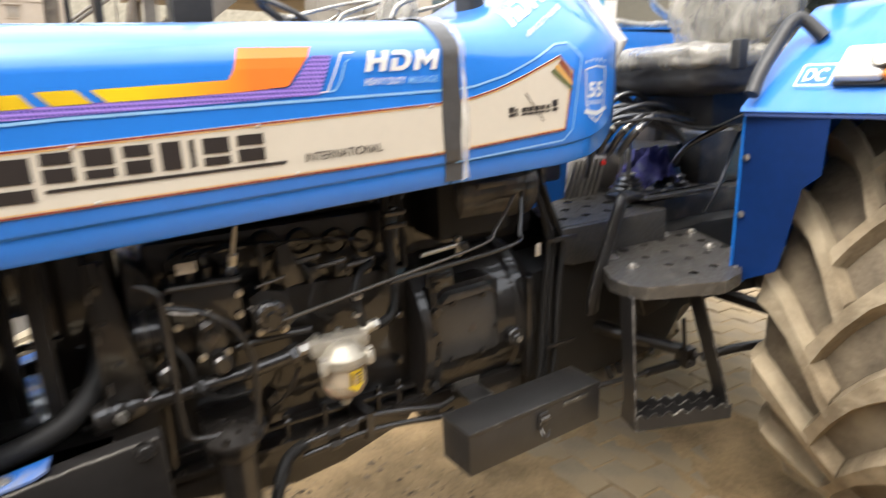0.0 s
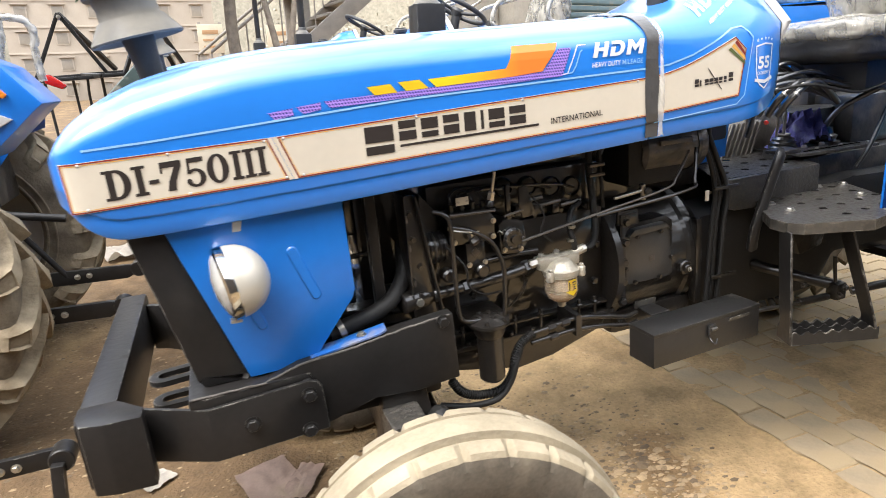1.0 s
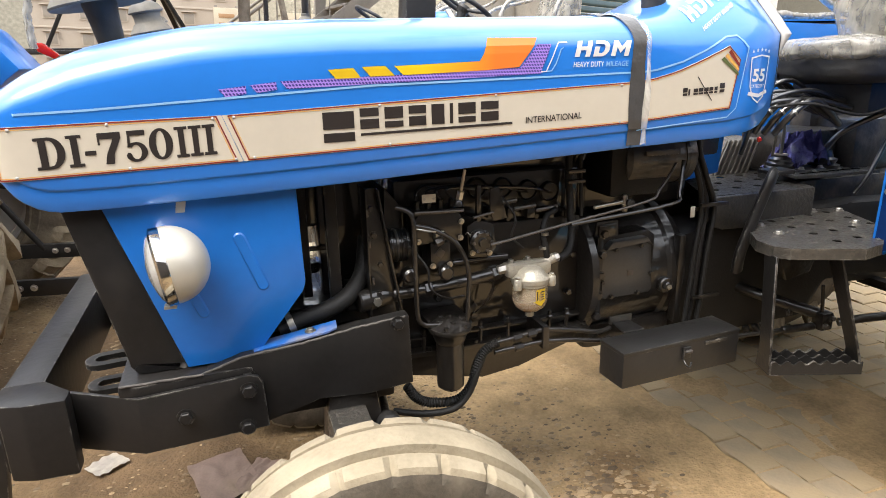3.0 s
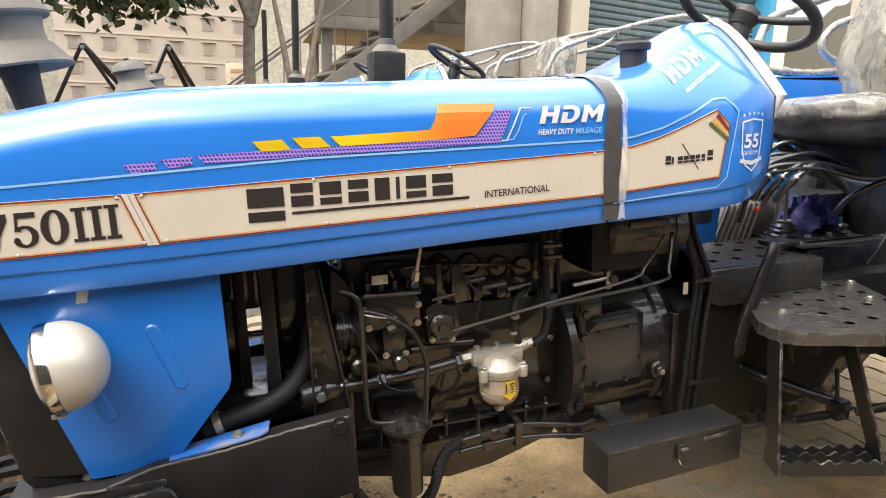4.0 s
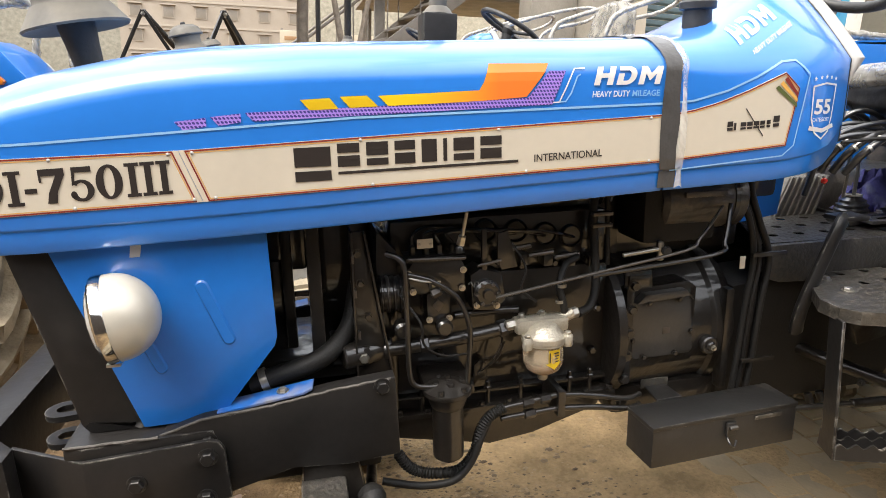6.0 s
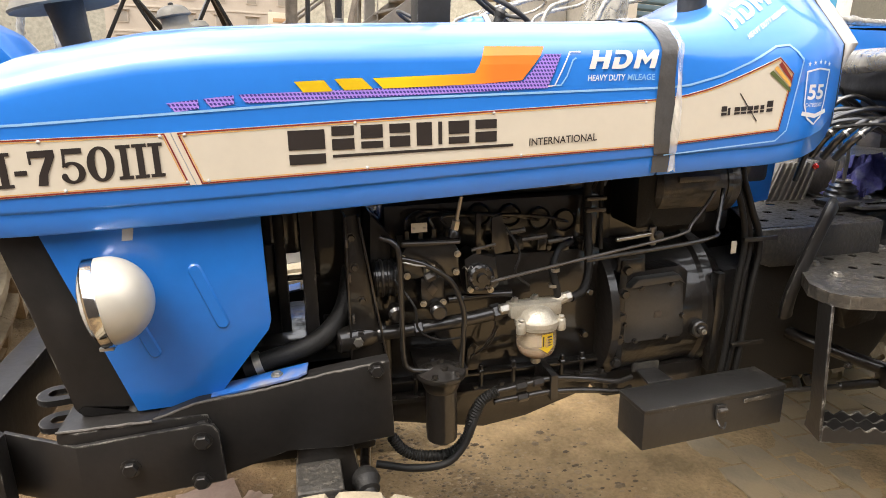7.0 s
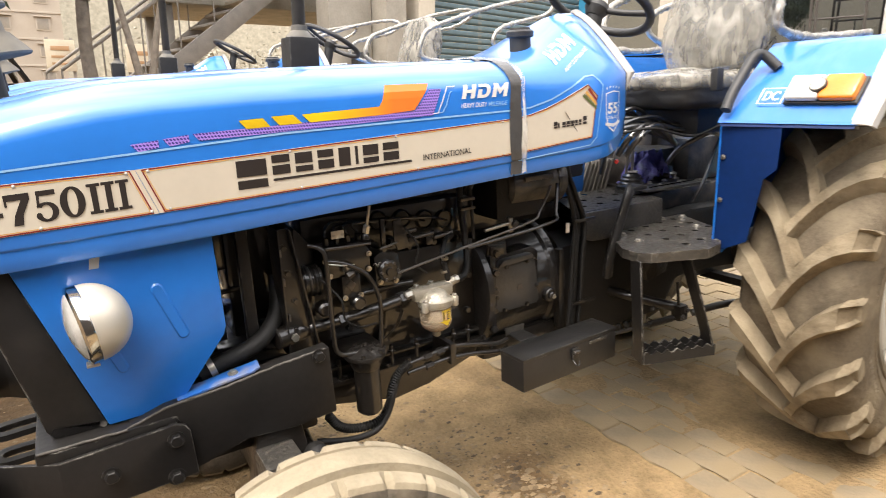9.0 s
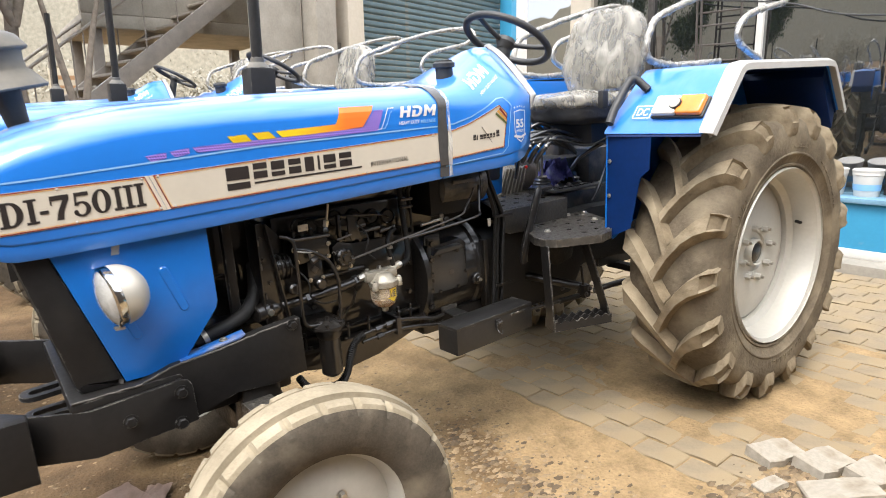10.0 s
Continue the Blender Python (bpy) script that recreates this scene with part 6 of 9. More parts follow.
            ob.parent = wheel
        ob.matrix_basis = Matrix.Translation((0.125 * math.cos(a), 0.125 * math.sin(a), 0.03))
    for k in range(8):
        a = 2 * math.pi * k / 8 + 0.2
        bm = rod((0.125 * math.cos(a), 0.125 * math.sin(a), 0.05), (0.125 * math.cos(a), 0.125 * math.sin(a), 0.075), 0.008, 10)
        part("stud", bm, STEEL, wheel)
    part("paint_mark", box((-0.195, -0.21, 0.028), (-0.15, -0.165, 0.036), 0.001), YELLOW, wheel, "small yellow sticker")
    part("valve", rod((0.345, 0.1, 0.06), (0.325, 0.1, 0.095), 0.008, 10), RUBBER, wheel)
    return wheel


def front_wheel(tractor):
    wheel = empty("front_wheel", tractor)
    wheel["label"] = "front wheel with clay-coated ribbed tyre"
    R, RR = 0.37, 0.218
    n = 192
    prof = [(RR - 0.006, 0.055, 0), (RR + 0.002, 0.064, 0), (0.25, 0.078, 0), (0.29, 0.084, 0), (0.325, 0.082, 0), (0.343, 0.078, 1), (0.354, 0.073, 1), (0.358, 0.064, 1), (0.3595, 0.046, 0), (0.35, 0.044, 0), (0.35, 0.03, 0), (0.3665, 0.0275, 0), (0.369, 0.014, 0), (0.37, 0, 0)]
    prof = [(r * 1.046, h * 1.18, k) for r, h, k in prof]
    R, RR = R * 1.046, RR * 1.046
    prof = prof + [(r, -h, k) for r, h, k in prof[-2::-1]]
    bm = bmesh.new()
    rings = []
    for r, h, k in prof:
        ring = []
        for i in range(n):
            a = 2 * math.pi * i / n
            rr, hh = r, h
            if k and i % 8 == 0:
                rr, hh = r - 0.01 * (r > 0.366) - 0.003, h - math.copysign(0.008, h)
            ring.append(bm.verts.new((rr * math.cos(a), rr * math.sin(a), hh)))
        rings.append(ring)
    for j, (p, q) in enumerate(zip(rings, rings[1:])):
        for i in range(n):
            f = bm.faces.new((p[i], p[(i + 1) % n], q[(i + 1) % n], q[i]))
            f.material_index = 1 if 5 <= j < len(rings) - 6 else 0
    ob = part("tyre", bm, FRONT_SIDE, wheel, "ribbed tyre, tread pale with dry clay", 30)
    ob.data.materials.append(FRONT_TREAD)
    rim = [(RR + 0.006, 0.07), (RR + 0.004, 0.062), (RR - 0.008, 0.058), (RR - 0.015, 0.045), (RR - 0.03, 0.02), (RR - 0.035, -0.02), (RR - 0.012, -0.05), (RR + 0.006, -0.065), (RR + 0.01, -0.06), (RR - 0.004, -0.03), (RR - 0.004, 0.05), (RR + 0.01, 0.064)]
    part("rim", lathe(rim, None, 56, True), RIM, wheel, "silver-painted steel rim")
    part("disc", lathe([(RR - 0.02, 0.0), (0.16, 0.02), (0.11, 0.03), (0.06, 0.028), (0.055, 0.01), (RR - 0.02, -0.008)], None, 40, True), RIM, wheel)
    part("hub_cap", lathe([(0.055, 0.0), (0.052, 0.06), (0.04, 0.075), (0, 0.08)], None, 28), CAST, wheel)
    first = None
    for k in range(6):
        a = 2 * math.pi * k / 6
        bm = bolt_bm(0.012, 0.02)
        if first is None:
            first = ob = part("wheel_nut", bm, STEEL, wheel)
        else:
            bm.free()
            ob = new("wheel_nut", first.data)
            ob.parent = wheel
        ob.matrix_basis = Matrix.Translation((0.09 * math.cos(a), 0.09 * math.sin(a), 0.028))
    return wheel


def build_fender(tractor, out):
    f = (lambda y: y) if out < 0 else (lambda y: 2 * CENTRE - y)
    fender = empty("fender", tractor)
    fender["label"] = "blue flat-top fender with white edge moulding"
    line = [(1.84, 1.318), (1.845, 1.33), (2.03, 1.555), (2.06, 1.573), (2.1, 1.578), (2.82, 1.578), (2.87, 1.57), (2.9, 1.545), (3.04, 1.34)]
    bm = bmesh.new()
    ys = (-0.06, -0.12, -0.4, -0.478)
    grid = []
    for y in ys:
        grid.append([bm.verts.new((x + (-(y + 0.5) * 0.16 if x < 2.0 else 0.0), f(y), z)) for x, z in line])
    for p, q in zip(grid, grid[1:]):
        for i in range(len(p) - 1):
            bm.faces.new((p[i], p[i + 1], q[i + 1], q[i]))
    bmesh.ops.recalc_face_normals(bm, faces=bm.faces)
    bmesh.ops.solidify(bm, geom=bm.faces[:], thickness=0.006)
    part("top_sheet", bm, BLUE_LESS_SHEEN, fender, "blue sheet-metal fender top")
    bm = bmesh.new()
    grid = []
    for y in (-0.07, -0.12, -0.4, -0.47):
        grid.append([bm.verts.new((x + (-(y + 0.5) * 0.16 if x < 2.0 else 0.0), f(y), z - 0.012)) for x, z in line])
    for p, q in zip(grid, grid[1:]):
        for i in range(len(p) - 1):
            bm.faces.new((p[i], p[i + 1], q[i + 1], q[i]))
    bmesh.ops.recalc_face_normals(bm, faces=bm.faces)
    bmesh.ops.solidify(bm, geom=bm.faces[:], thickness=0.003)
    part("lining", bm, BLUE_SHADED, fender, "blue underside, darkened for shade")
    # white edge along the outer side
    bm = bmesh.new()
    rows = []
    n = len(line)
    for i, (x, z) in enumerate(line):
        a, b = line[max(i - 1, 0)], line[min(i + 1, n - 1)]
        d = Vector((b[0] - a[0], b[1] - a[1])).normalized()
        nx, nz = -d.y, d.x
        rows.append([bm.verts.new((x + nx * u, f(y), z + nz * u)) for y, u in ((-0.45, 0.004), (-0.47, 0.007), (-0.5, 0.006), (-0.515, -0.004), (-0.518, -0.03), (-0.51, -0.03), (-0.505, -0.006), (-0.45, -0.003))])
    for p, q in zip(rows, rows[1:]):
        for i in range(8):
            bm.faces.new((p[i], p[(i + 1) % 8], q[(i + 1) % 8], q[i]))
    bm.faces.new(rows[0])
    bm.faces.new(rows[-1][::-1])
    part("edge_moulding", bm, TRIM, fender, "white plastic edge moulding")
    part("inner_panel", prism([(1.785, 1.33), (1.775, 0.865), (1.83, 0.845), (1.95, 0.9), (2.25, 0.98), (2.75, 0.98), (3.04, 1.3), (2.88, 1.54), (2.05, 1.57), (1.98, 1.5)], f(-0.06), f(-0.066), 0.001), BLUE_SHEET, fender, "blue inner fender panel")
    bm = bmesh.new()
    fr = [bm.verts.new(v) for v in ((1.777, f(-0.06), 0.865), (1.785, f(-0.06), 1.325), (1.805, f(-0.27), 1.322), (1.808, f(-0.262), 1.17), (1.802, f(-0.222), 1.135), (1.795, f(-0.2), 1.0), (1.79, f(-0.185), 0.915), (1.782, f(-0.075), 0.86))]
    bm.faces.new(fr)
    bmesh.ops.solidify(bm, geom=bm.faces[:], thickness=0.004)
    part("front_flange", bm, BLUE_SHADED, fender, "blue front flange, darkened for shade")
    place_bolts("bolt", [(1.776, f(-0.08), 0.9), (1.779, f(-0.08), 1.05), (1.782, f(-0.08), 1.2)], fender, STEEL, 0.007, 0.006, (-1, 0, 0))
    # combined side lamp on the sloping front
    def on_slope(u, v, lift):
        """u: along the slope from its foot, v: y."""
        d = Vector((0.185, 0, 0.225)).normalized()
        nn = Vector((-d.z, 0, d.x))
        p = Vector((1.845 - (v + 0.5) * 0.16, f(v), 1.33)) + d * u + nn * lift
        return p
    def slab(u0, u1, v0, v1, l0, l1, bev=0.006):
        bm = bmesh.new()
        c = [bm.verts.new(on_slope(u, v, l)) for l in (l0, l1) for u, v in ((u0, v0), (u1, v0), (u1, v1), (u0, v1))]
        fs = [bm.faces.new(c[:4]), bm.faces.new(c[4:][::-1])] + [bm.faces.new((c[i], c[(i + 1) % 4], c[4 + (i + 1) % 4], c[4 + i])) for i in range(4)]
        bmesh.ops.recalc_face_normals(bm, faces=fs)
        bmesh.ops.bevel(bm, geom=bm.edges[:], offset=bev, segments=3, affect="EDGES", profile=0.5)
        return bm
    lamp = empty("side_lamp", fender)
    lamp["label"] = "side lamp with clear and amber lenses"
    part("housing", slab(0.055, 0.155, -0.245, -0.455, 0.0, 0.012, 0.004), VINYL, lamp, "black lamp housing")
    part("clear_lens", slab(0.06, 0.15, -0.25, -0.347, 0.01, 0.036, 0.009), CLEAR, lamp)
    part("amber_lens", slab(0.06, 0.15, -0.349, -0.45, 0.01, 0.037, 0.009), AMBER, lamp, "amber indicator lens")
    c = on_slope(0.105, -0.34, 0.03)
    part("lamp_hub", lathe([(0.022, 0), (0.022, 0.014), (0, 0.016)], along(c, on_slope(0.105, -0.34, 0.2)), 24), ALLOY, lamp, "round grey boss")
    part("hub_ring", lathe([(0.022, 0), (0.022, 0.011), (0.0255, 0.011), (0.027, 0)], along(c, on_slope(0.105, -0.34, 0.2)), 24, True), VINYL, lamp, "black ring")
    if out < 0:
        bm, w = text_bm("DC", 0.036, 0.02)
        for v in bm.verts:
            v.co = on_slope(0.07 + v.co.z, -0.175 - v.co.x * 0.048 / w, 0.0075)
        part("badge_letters", bm, WHITE, fender, "white two-letter badge")
        bm = bmesh.new()
        for (u0, v0), (u1, v1) in (((0.058, -0.163), (0.058, -0.236)), ((0.118, -0.163), (0.118, -0.236)), ((0.058, -0.163), (0.118, -0.163)), ((0.058, -0.236), (0.118, -0.236))):
            e = 0.002
            if u0 == u1:
                q = [(u0 - e, v0), (u0 + e, v0), (u0 + e, v1), (u0 - e, v1)]
            else:
                q = [(u0, v0 - e), (u1, v0 - e), (u1, v0 + e), (u0, v0 + e)]
            bm.faces.new([bm.verts.new(on_slope(u, v, 0.0075)) for u, v in q])
        part("badge_frame", bm, WHITE, fender)
    part("rear_sheet", prism([(2.9, 1.56), (3.04, 1.34), (3.02, 1.25), (2.88, 1.5)], f(-0.05), f(-0.46), 0.002), BLUE_SHADED, fender)
    # hand rail wrapped in film
    bend = [(2.47, f(-0.17), 1.6), (2.33, f(-0.13), 1.592), (2.2, f(-0.1), 1.592), (2.06, f(-0.1), 1.607), (2.005, f(-0.1), 1.65), (2.02, f(-0.1), 1.725), (2.085, f(-0.1), 1.797), (2.32, f(-0.1), 1.87), (2.65, f(-0.1), 1.95), (2.95, f(-0.14), 1.99), (3.03, f(-0.2), 1.95), (2.9, f(-0.25), 1.87), (2.64, f(-0.25), 1.82), (2.515, f(-0.25), 1.775), (2.475, f(-0.25), 1.7), (2.545, f(-0.25), 1.65), (2.69, f(-0.25), 1.598)]
    part("grab_rail", tube(bend, 0.014, 12), STEEL, fender, "steel grab rail")
    part("rail_film", film_tube(bend, 0.0155, 3.0 if out < 0 else 11.0), FILM_RAIL, fender, "crumpled packing film wound round the rail", 70)


def build_cab(tractor):
    C = CENTRE
    wheel = empty("steering_wheel", tractor)
    wheel["label"] = "black steering wheel"
    m = along((1.575, C, 1.742), (1.8, C, 2.12))
    bm = bmesh.new()
    pts = [m @ Vector((0.192 * math.cos(a), 0.192 * math.sin(a), 0)) for a in np.linspace(0, 2 * math.pi, 41)]
    add_tube(bm, pts, 0.0155, 12, 1)
    part("rim", bm, VINYL, wheel)
    for k in range(3):
        a = radians(90 + 120 * k)
        part("spoke", tube([m @ Vector((0, 0, -0.02)), m @ Vector((0.1 * math.cos(a), 0.1 * math.sin(a), -0.015)), m @ Vector((0.188 * math.cos(a), 0.188 * math.sin(a), 0))], 0.011, 10), VINYL, wheel)
    part("boss", lathe([(0, -0.05), (0.03, -0.05), (0.045, -0.02), (0.04, 0.0), (0, 0.006)], m, 28), VINYL, wheel)
    part("steering_column", rod(m @ Vector((0, 0, -0.03)), (1.45, C, 1.3), 0.03, 18), VINYL, tractor)
    part("dash_lower", box((1.3, 0.24, 1.14), (1.44, 0.44, 1.32), 0.02), ENGINE, tractor, "black lower dash panel")
    part("dash_side", prism([(1.36, 1.24), (1.42, 1.27), (1.64, 1.22), (1.62, 1.04), (1.47, 1.02)], 0.44, 0.5, 0.004), BLUE_SHEET, tractor, "blue lower dash panel")
    # battery-like ribbed case, lever console
    case = part("ribbed_case", prism([(1.71, 0.995), (1.77, 1.13), (1.93, 1.128), (1.89, 0.995)], 0.575, 0.75, 0.008), GREY_CASE, tractor, "grey ribbed plastic case")
    for k in range(7):
        part("rib", prism([(1.722 + 0.025 * k, 1.0), (1.777 + 0.0235 * k, 1.132), (1.782 + 0.0235 * k, 1.132), (1.728 + 0.025 * k, 1.0)], 0.568, 0.75), CASE_RIB, case)
    part("gear_housing", box((1.98, 0.5, 0.88), (2.45, 0.78, 1.16), 0.03), DUSTY_CAST, tractor, "black gearbox top")
    part("lever_console", box((1.96, 0.38, 0.98), (2.22, 0.52, 1.02), 0.012), DUSTY_CAST, tractor)
    part("hydraulic_block", box((2.24, 0.42, 1.0), (2.56, 0.68, 1.2), 0.02), DUSTY_CAST, tractor, "black hydraulic lift housing")
    part("floor_tunnel", box((1.9, 0.36, 0.86), (2.7, 0.74, 1.0), 0.03), DUSTY_CAST, tractor, "black transmission tunnel")
    part("rear_housing", box((2.2, 0.6, 0.9), (2.85, 0.95, 1.32), 0.03), DUSTY_CAST, tractor, "black hydraulic lift case")
    part("gear_gaiter", lathe([(0.066, 0), (0.066, 0.014), (0.05, 0.02), (0.056, 0.036), (0.04, 0.042), (0.046, 0.058), (0.03, 0.065), (0.024, 0.09), (0, 0.09)], Matrix.Translation((2.12, 0.44, 1.0)), 28), GLOSS_HOSE, tractor, "black ribbed gaiter")
    part("gear_lever", tube([(2.1, 0.45, 1.06), (2.14, 0.41, 1.15), (2.19, 0.33, 1.215), (2.24, 0.25, 1.262), (2.28, 0.18, 1.3)], 0.011, 10), GLOSS_HOSE, tractor, "black gear lever")
    part("gear_lever", tube([(2.1, 0.28, 0.95), (2.136, 0.26, 1.03), (2.19, 0.255, 1.15), (2.23, 0.25, 1.233)], 0.008, 10), GLOSS_HOSE, tractor, "black gear lever")
    for k in range(8):
        dip = 0.02 * math.sin(k * 1.9)
        part("hydraulic_pipe", tube([(1.62 + 0.02 * k, 0.34 + 0.02 * k, 1.12), (1.6 + 0.02 * k, 0.28 + 0.025 * k, 1.23), (1.65 + 0.02 * k, 0.27 + 0.025 * k, 1.29 + 0.008 * k), (1.8, 0.24 + 0.025 * k, 1.3 + 0.01 * k + dip), (1.95, 0.22 + 0.03 * k, 1.27 + dip), (2.12 + 0.02 * k, 0.2 + 0.03 * k, 1.26 - dip), (2.26, 0.24 + 0.03 * k, 1.2 + 0.01 * k)], 0.008, 10), GLOSS_HOSE, tractor, "glossy black hydraulic pipe")
    part("cable", tube([(1.64, 0.25, 1.28), (1.75, 0.2, 1.29), (1.92, 0.16, 1.25), (2.02, 0.1, 1.29)], 0.005, 8), RUBBER, tractor)
    # bundle of banded hoses behind the dash, valve block, lever gate and switch plate
    for k in range(6):
        part("banded_hose", tube([(1.62 + 0.012 * k, 0.42 - 0.03 * k, 1.19), (1.625 + 0.015 * k, 0.4 - 0.035 * k, 1.255), (1.68 + 0.02 * k, 0.37 - 0.03 * k, 1.3), (1.78 + 0.02 * k, 0.34 - 0.02 * k, 1.285 - 0.006 * k), (1.95, 0.32 - 0.012 * k, 1.25 - 0.008 * k)], 0.011, 10), GLOSS_HOSE, tractor, "black hose with pale bands")
        for j, (px, py, pz) in enumerate(((1.628 + 0.016 * k, 0.397 - 0.035 * k, 1.262), (1.655 + 0.018 * k, 0.385 - 0.032 * k, 1.288))):
            part("hose_band", lathe([(0.0115, -0.004), (0.0125, -0.003), (0.0125, 0.003), (0.0115, 0.004)], along((px, py, pz), (px + 0.03, py - 0.01, pz + 0.025)), 14, True), STEEL, tractor, "pale hose band")
    part("valve_block", box((1.83, 0.37, 1.0), (2.06, 0.47, 1.035), 0.008), DUSTY_CAST, tractor)
    part("lever_boot", lathe([(0.05, 0), (0.052, 0.008), (0.044, 0.014), (0.048, 0.024), (0.038, 0.03), (0.04, 0.038), (0.026, 0.046), (0.022, 0.05), (0, 0.05)], Matrix.Translation((1.89, 0.43, 1.035)), 28), GLOSS_HOSE, tractor, "black ribbed lever boot")
    part("boot_ring", lathe([(0.022, 0.05), (0.026, 0.052), (0.026, 0.056), (0.02, 0.057), (0.019, 0.053)], Matrix.Translation((1.89, 0.43, 1.035)), 24), ALLOY, tractor, "pale ring on the boot")
    part("slotted_bracket", perforated([(1.84, 0.94), (2.0, 0.94), (2.0, 0.995), (1.84, 0.995)], [(1.855 + 0.02 * i, 0.957 + 0.02 * j) for i in range(7) for j in range(2)], 0.005, -0.362, -0.358, 8), DUSTY_CAST, tractor, "black slotted lever bracket").matrix_basis = Matrix.Rotation(radians(90), 4, "X")
    part("boot_lever", tube([(1.89, 0.43, 1.08), (1.872, 0.41, 1.15), (1.86, 0.4, 1.2)], 0.006, 8), STEEL, tractor)
    place_bolts("bolt", [(1.845, 0.385, 1.035), (1.95, 0.385, 1.035), (2.04, 0.385, 1.035), (2.04, 0.455, 1.035)], tractor, STEEL, 0.009, 0.009, (0, 0, 1))
    part("lever_gate", prism([(1.84, 0.3), (2.2, 0.27), (2.22, 0.34), (1.85, 0.37)], 1.02, 1.032, 0.003, "z"), PLATE, tractor, "worn slotted lever gate")
    # black strip laid on the gate as the shade inside its slot
    part("gate_slot", box((1.88, 0.316, 1.033), (2.16, 0.328, 1.0345), 0.0005), PIT_SHADE, tractor)
    place_bolts("bolt", [(1.862, 0.335, 1.032), (1.97, 0.345, 1.032), (2.08, 0.335, 1.032), (2.19, 0.31, 1.032)], tractor, STEEL, 0.006, 0.006, (0, 0, 1))
    part("console_box", prism([(2.2, 1.0), (2.22, 1.16), (2.42, 1.18), (2.46, 1.0)], 0.5, 0.62, 0.02), DUSTY_CAST, tractor, "dark dusty console box")
    place_bolts("bolt", [(2.25, 0.499, 1.13), (2.38, 0.499, 1.14), (2.3, 0.499, 1.06)], tractor, STEEL, 0.008, 0.007)
    part("short_lever", tube([(1.78, 0.36, 1.1), (1.765, 0.34, 1.17), (1.755, 0.33, 1.23)], 0.005, 8), STEEL, tractor, "short bright lever")
    part("red_knob", lathe([(0, 0), (0.012, 0.002), (0.014, 0.01), (0.008, 0.018), (0, 0.02)], along((1.47, 0.12, 1.2), (1.47, 0.05, 1.208)) @ Matrix.Scale(0.6, 4), 16), RED_LENS, tractor, "small red knob")
    part("hand_grip", tube([(1.765, -0.09, 1.36), (1.8, -0.085, 1.41), (1.85, -0.085, 1.47), (1.9, -0.09, 1.528), (1.93, -0.105, 1.535), (1.95, -0.15, 1.49)], 0.018, 12), VINYL, tractor, "black bent grab handle")
    part("lever_knob", box((1.86, 0.02, 1.42), (1.9, 0.05, 1.5), 0.008), VINYL, tractor)
    # seat under packing film
    seat = empty("seat", tractor)
    seat["label"] = "driver's seat wrapped in crumpled packing film"
    def pillow(lo, hi, power=4, crumple=0.01, tilt=None):
        bm = bmesh.new()
        bmesh.ops.create_uvsphere(bm, u_segments=90, v_segments=56, radius=1)
        c, s = [(a + b) / 2 for a, b in zip(lo, hi)], [(b - a) / 2 for a, b in zip(lo, hi)]
        for v in bm.verts:
            p = v.co
            k = (abs(p.x) ** power + abs(p.y) ** power + abs(p.z) ** power) ** (-1 / power)
            q = Vector((p.x * k * s[0], p.y * k * s[1], p.z * k * s[2]))
            s0 = q * 9 + Vector((lo[0] * 7, 0, 0))
            q += q.normalized() * crumple * (1.2 * noise.noise(s0) + 0.9 * (0.5 - abs(noise.noise(s0 * 1.7))) + 0.6 * (0.4 - abs(noise.noise(s0 * 3.4))))
            v.co = q
        bmesh.ops.transform(bm, verts=bm.verts[:], matrix=Matrix.Translation(c) @ (tilt or Matrix.Identity(4)))
        return bm
    part("cushion", pillow((1.815, 0.09, 1.345), (2.31, 0.55, 1.475)), VINYL, seat, "black seat cushion")
    part("cushion_film", pillow((1.8, 0.08, 1.415), (2.32, 0.56, 1.495), 4, 0.02), FILM_SEAT, seat, "crumpled clear packing film", 60)
    t = Matrix.Rotation(radians(12), 4, "Y")
    part("backrest", pillow((2.2, 0.13, 1.5), (2.3, 0.51, 1.87), 3.2, 0.006, t), VINYL, seat, "black backrest")
    part("backrest_film", pillow((2.16, 0.09, 1.46), (2.32, 0.55, 1.89), 3, 0.016, t), FILM_SEAT, seat, "crumpled clear packing film", 60)
    part("seat_base", box((1.95, 0.16, 1.25), (2.25, 0.48, 1.38), 0.02), VINYL, seat)
    # silencer with stack, and the air pre-cleaner on the hood
    ex = empty("exhaust", tractor)
    ex["label"] = "black silencer box with upright exhaust pipe"
    tilt = Matrix.Translation((0.6, 0.83, 1.3)) @ Matrix.Rotation(radians(3), 4, "Y")
    part("silencer", box((-0.054, -0.054, 0.0), (0.054, 0.054, 0.375), 0.01, tilt), BLACK, ex)
    part("collar", lathe([(0.05, 0.375), (0.036, 0.392), (0.029, 0.398), (0.029, 0.415), (0.024, 0.417), (0, 0.417)], tilt, 24), CLEANER, ex)
    part("pipe", lathe([(0, 0.4), (0.0235, 0.4), (0.0235, 1.05), (0.021, 1.05), (0.021, 0.5), (0, 0.5)], tilt, 20), CAST, ex)
    part("elbow", tube([(0.6, 0.8, 1.3), (0.6, 0.78, 1.15), (0.6, 0.6, 1.05), (0.6, 0.42, 1.04)], 0.03, 14), CAST, ex)
    pc = empty("pre_cleaner", tractor)
    pc["label"] = "dusty plastic bowl air pre-cleaner on a black pipe"
    m = Matrix.Translation((-0.292, 0.41, 1.5)) @ Matrix.Rotation(radians(-9), 4, "Y") @ Matrix.Translation((0, 0, -1.5))
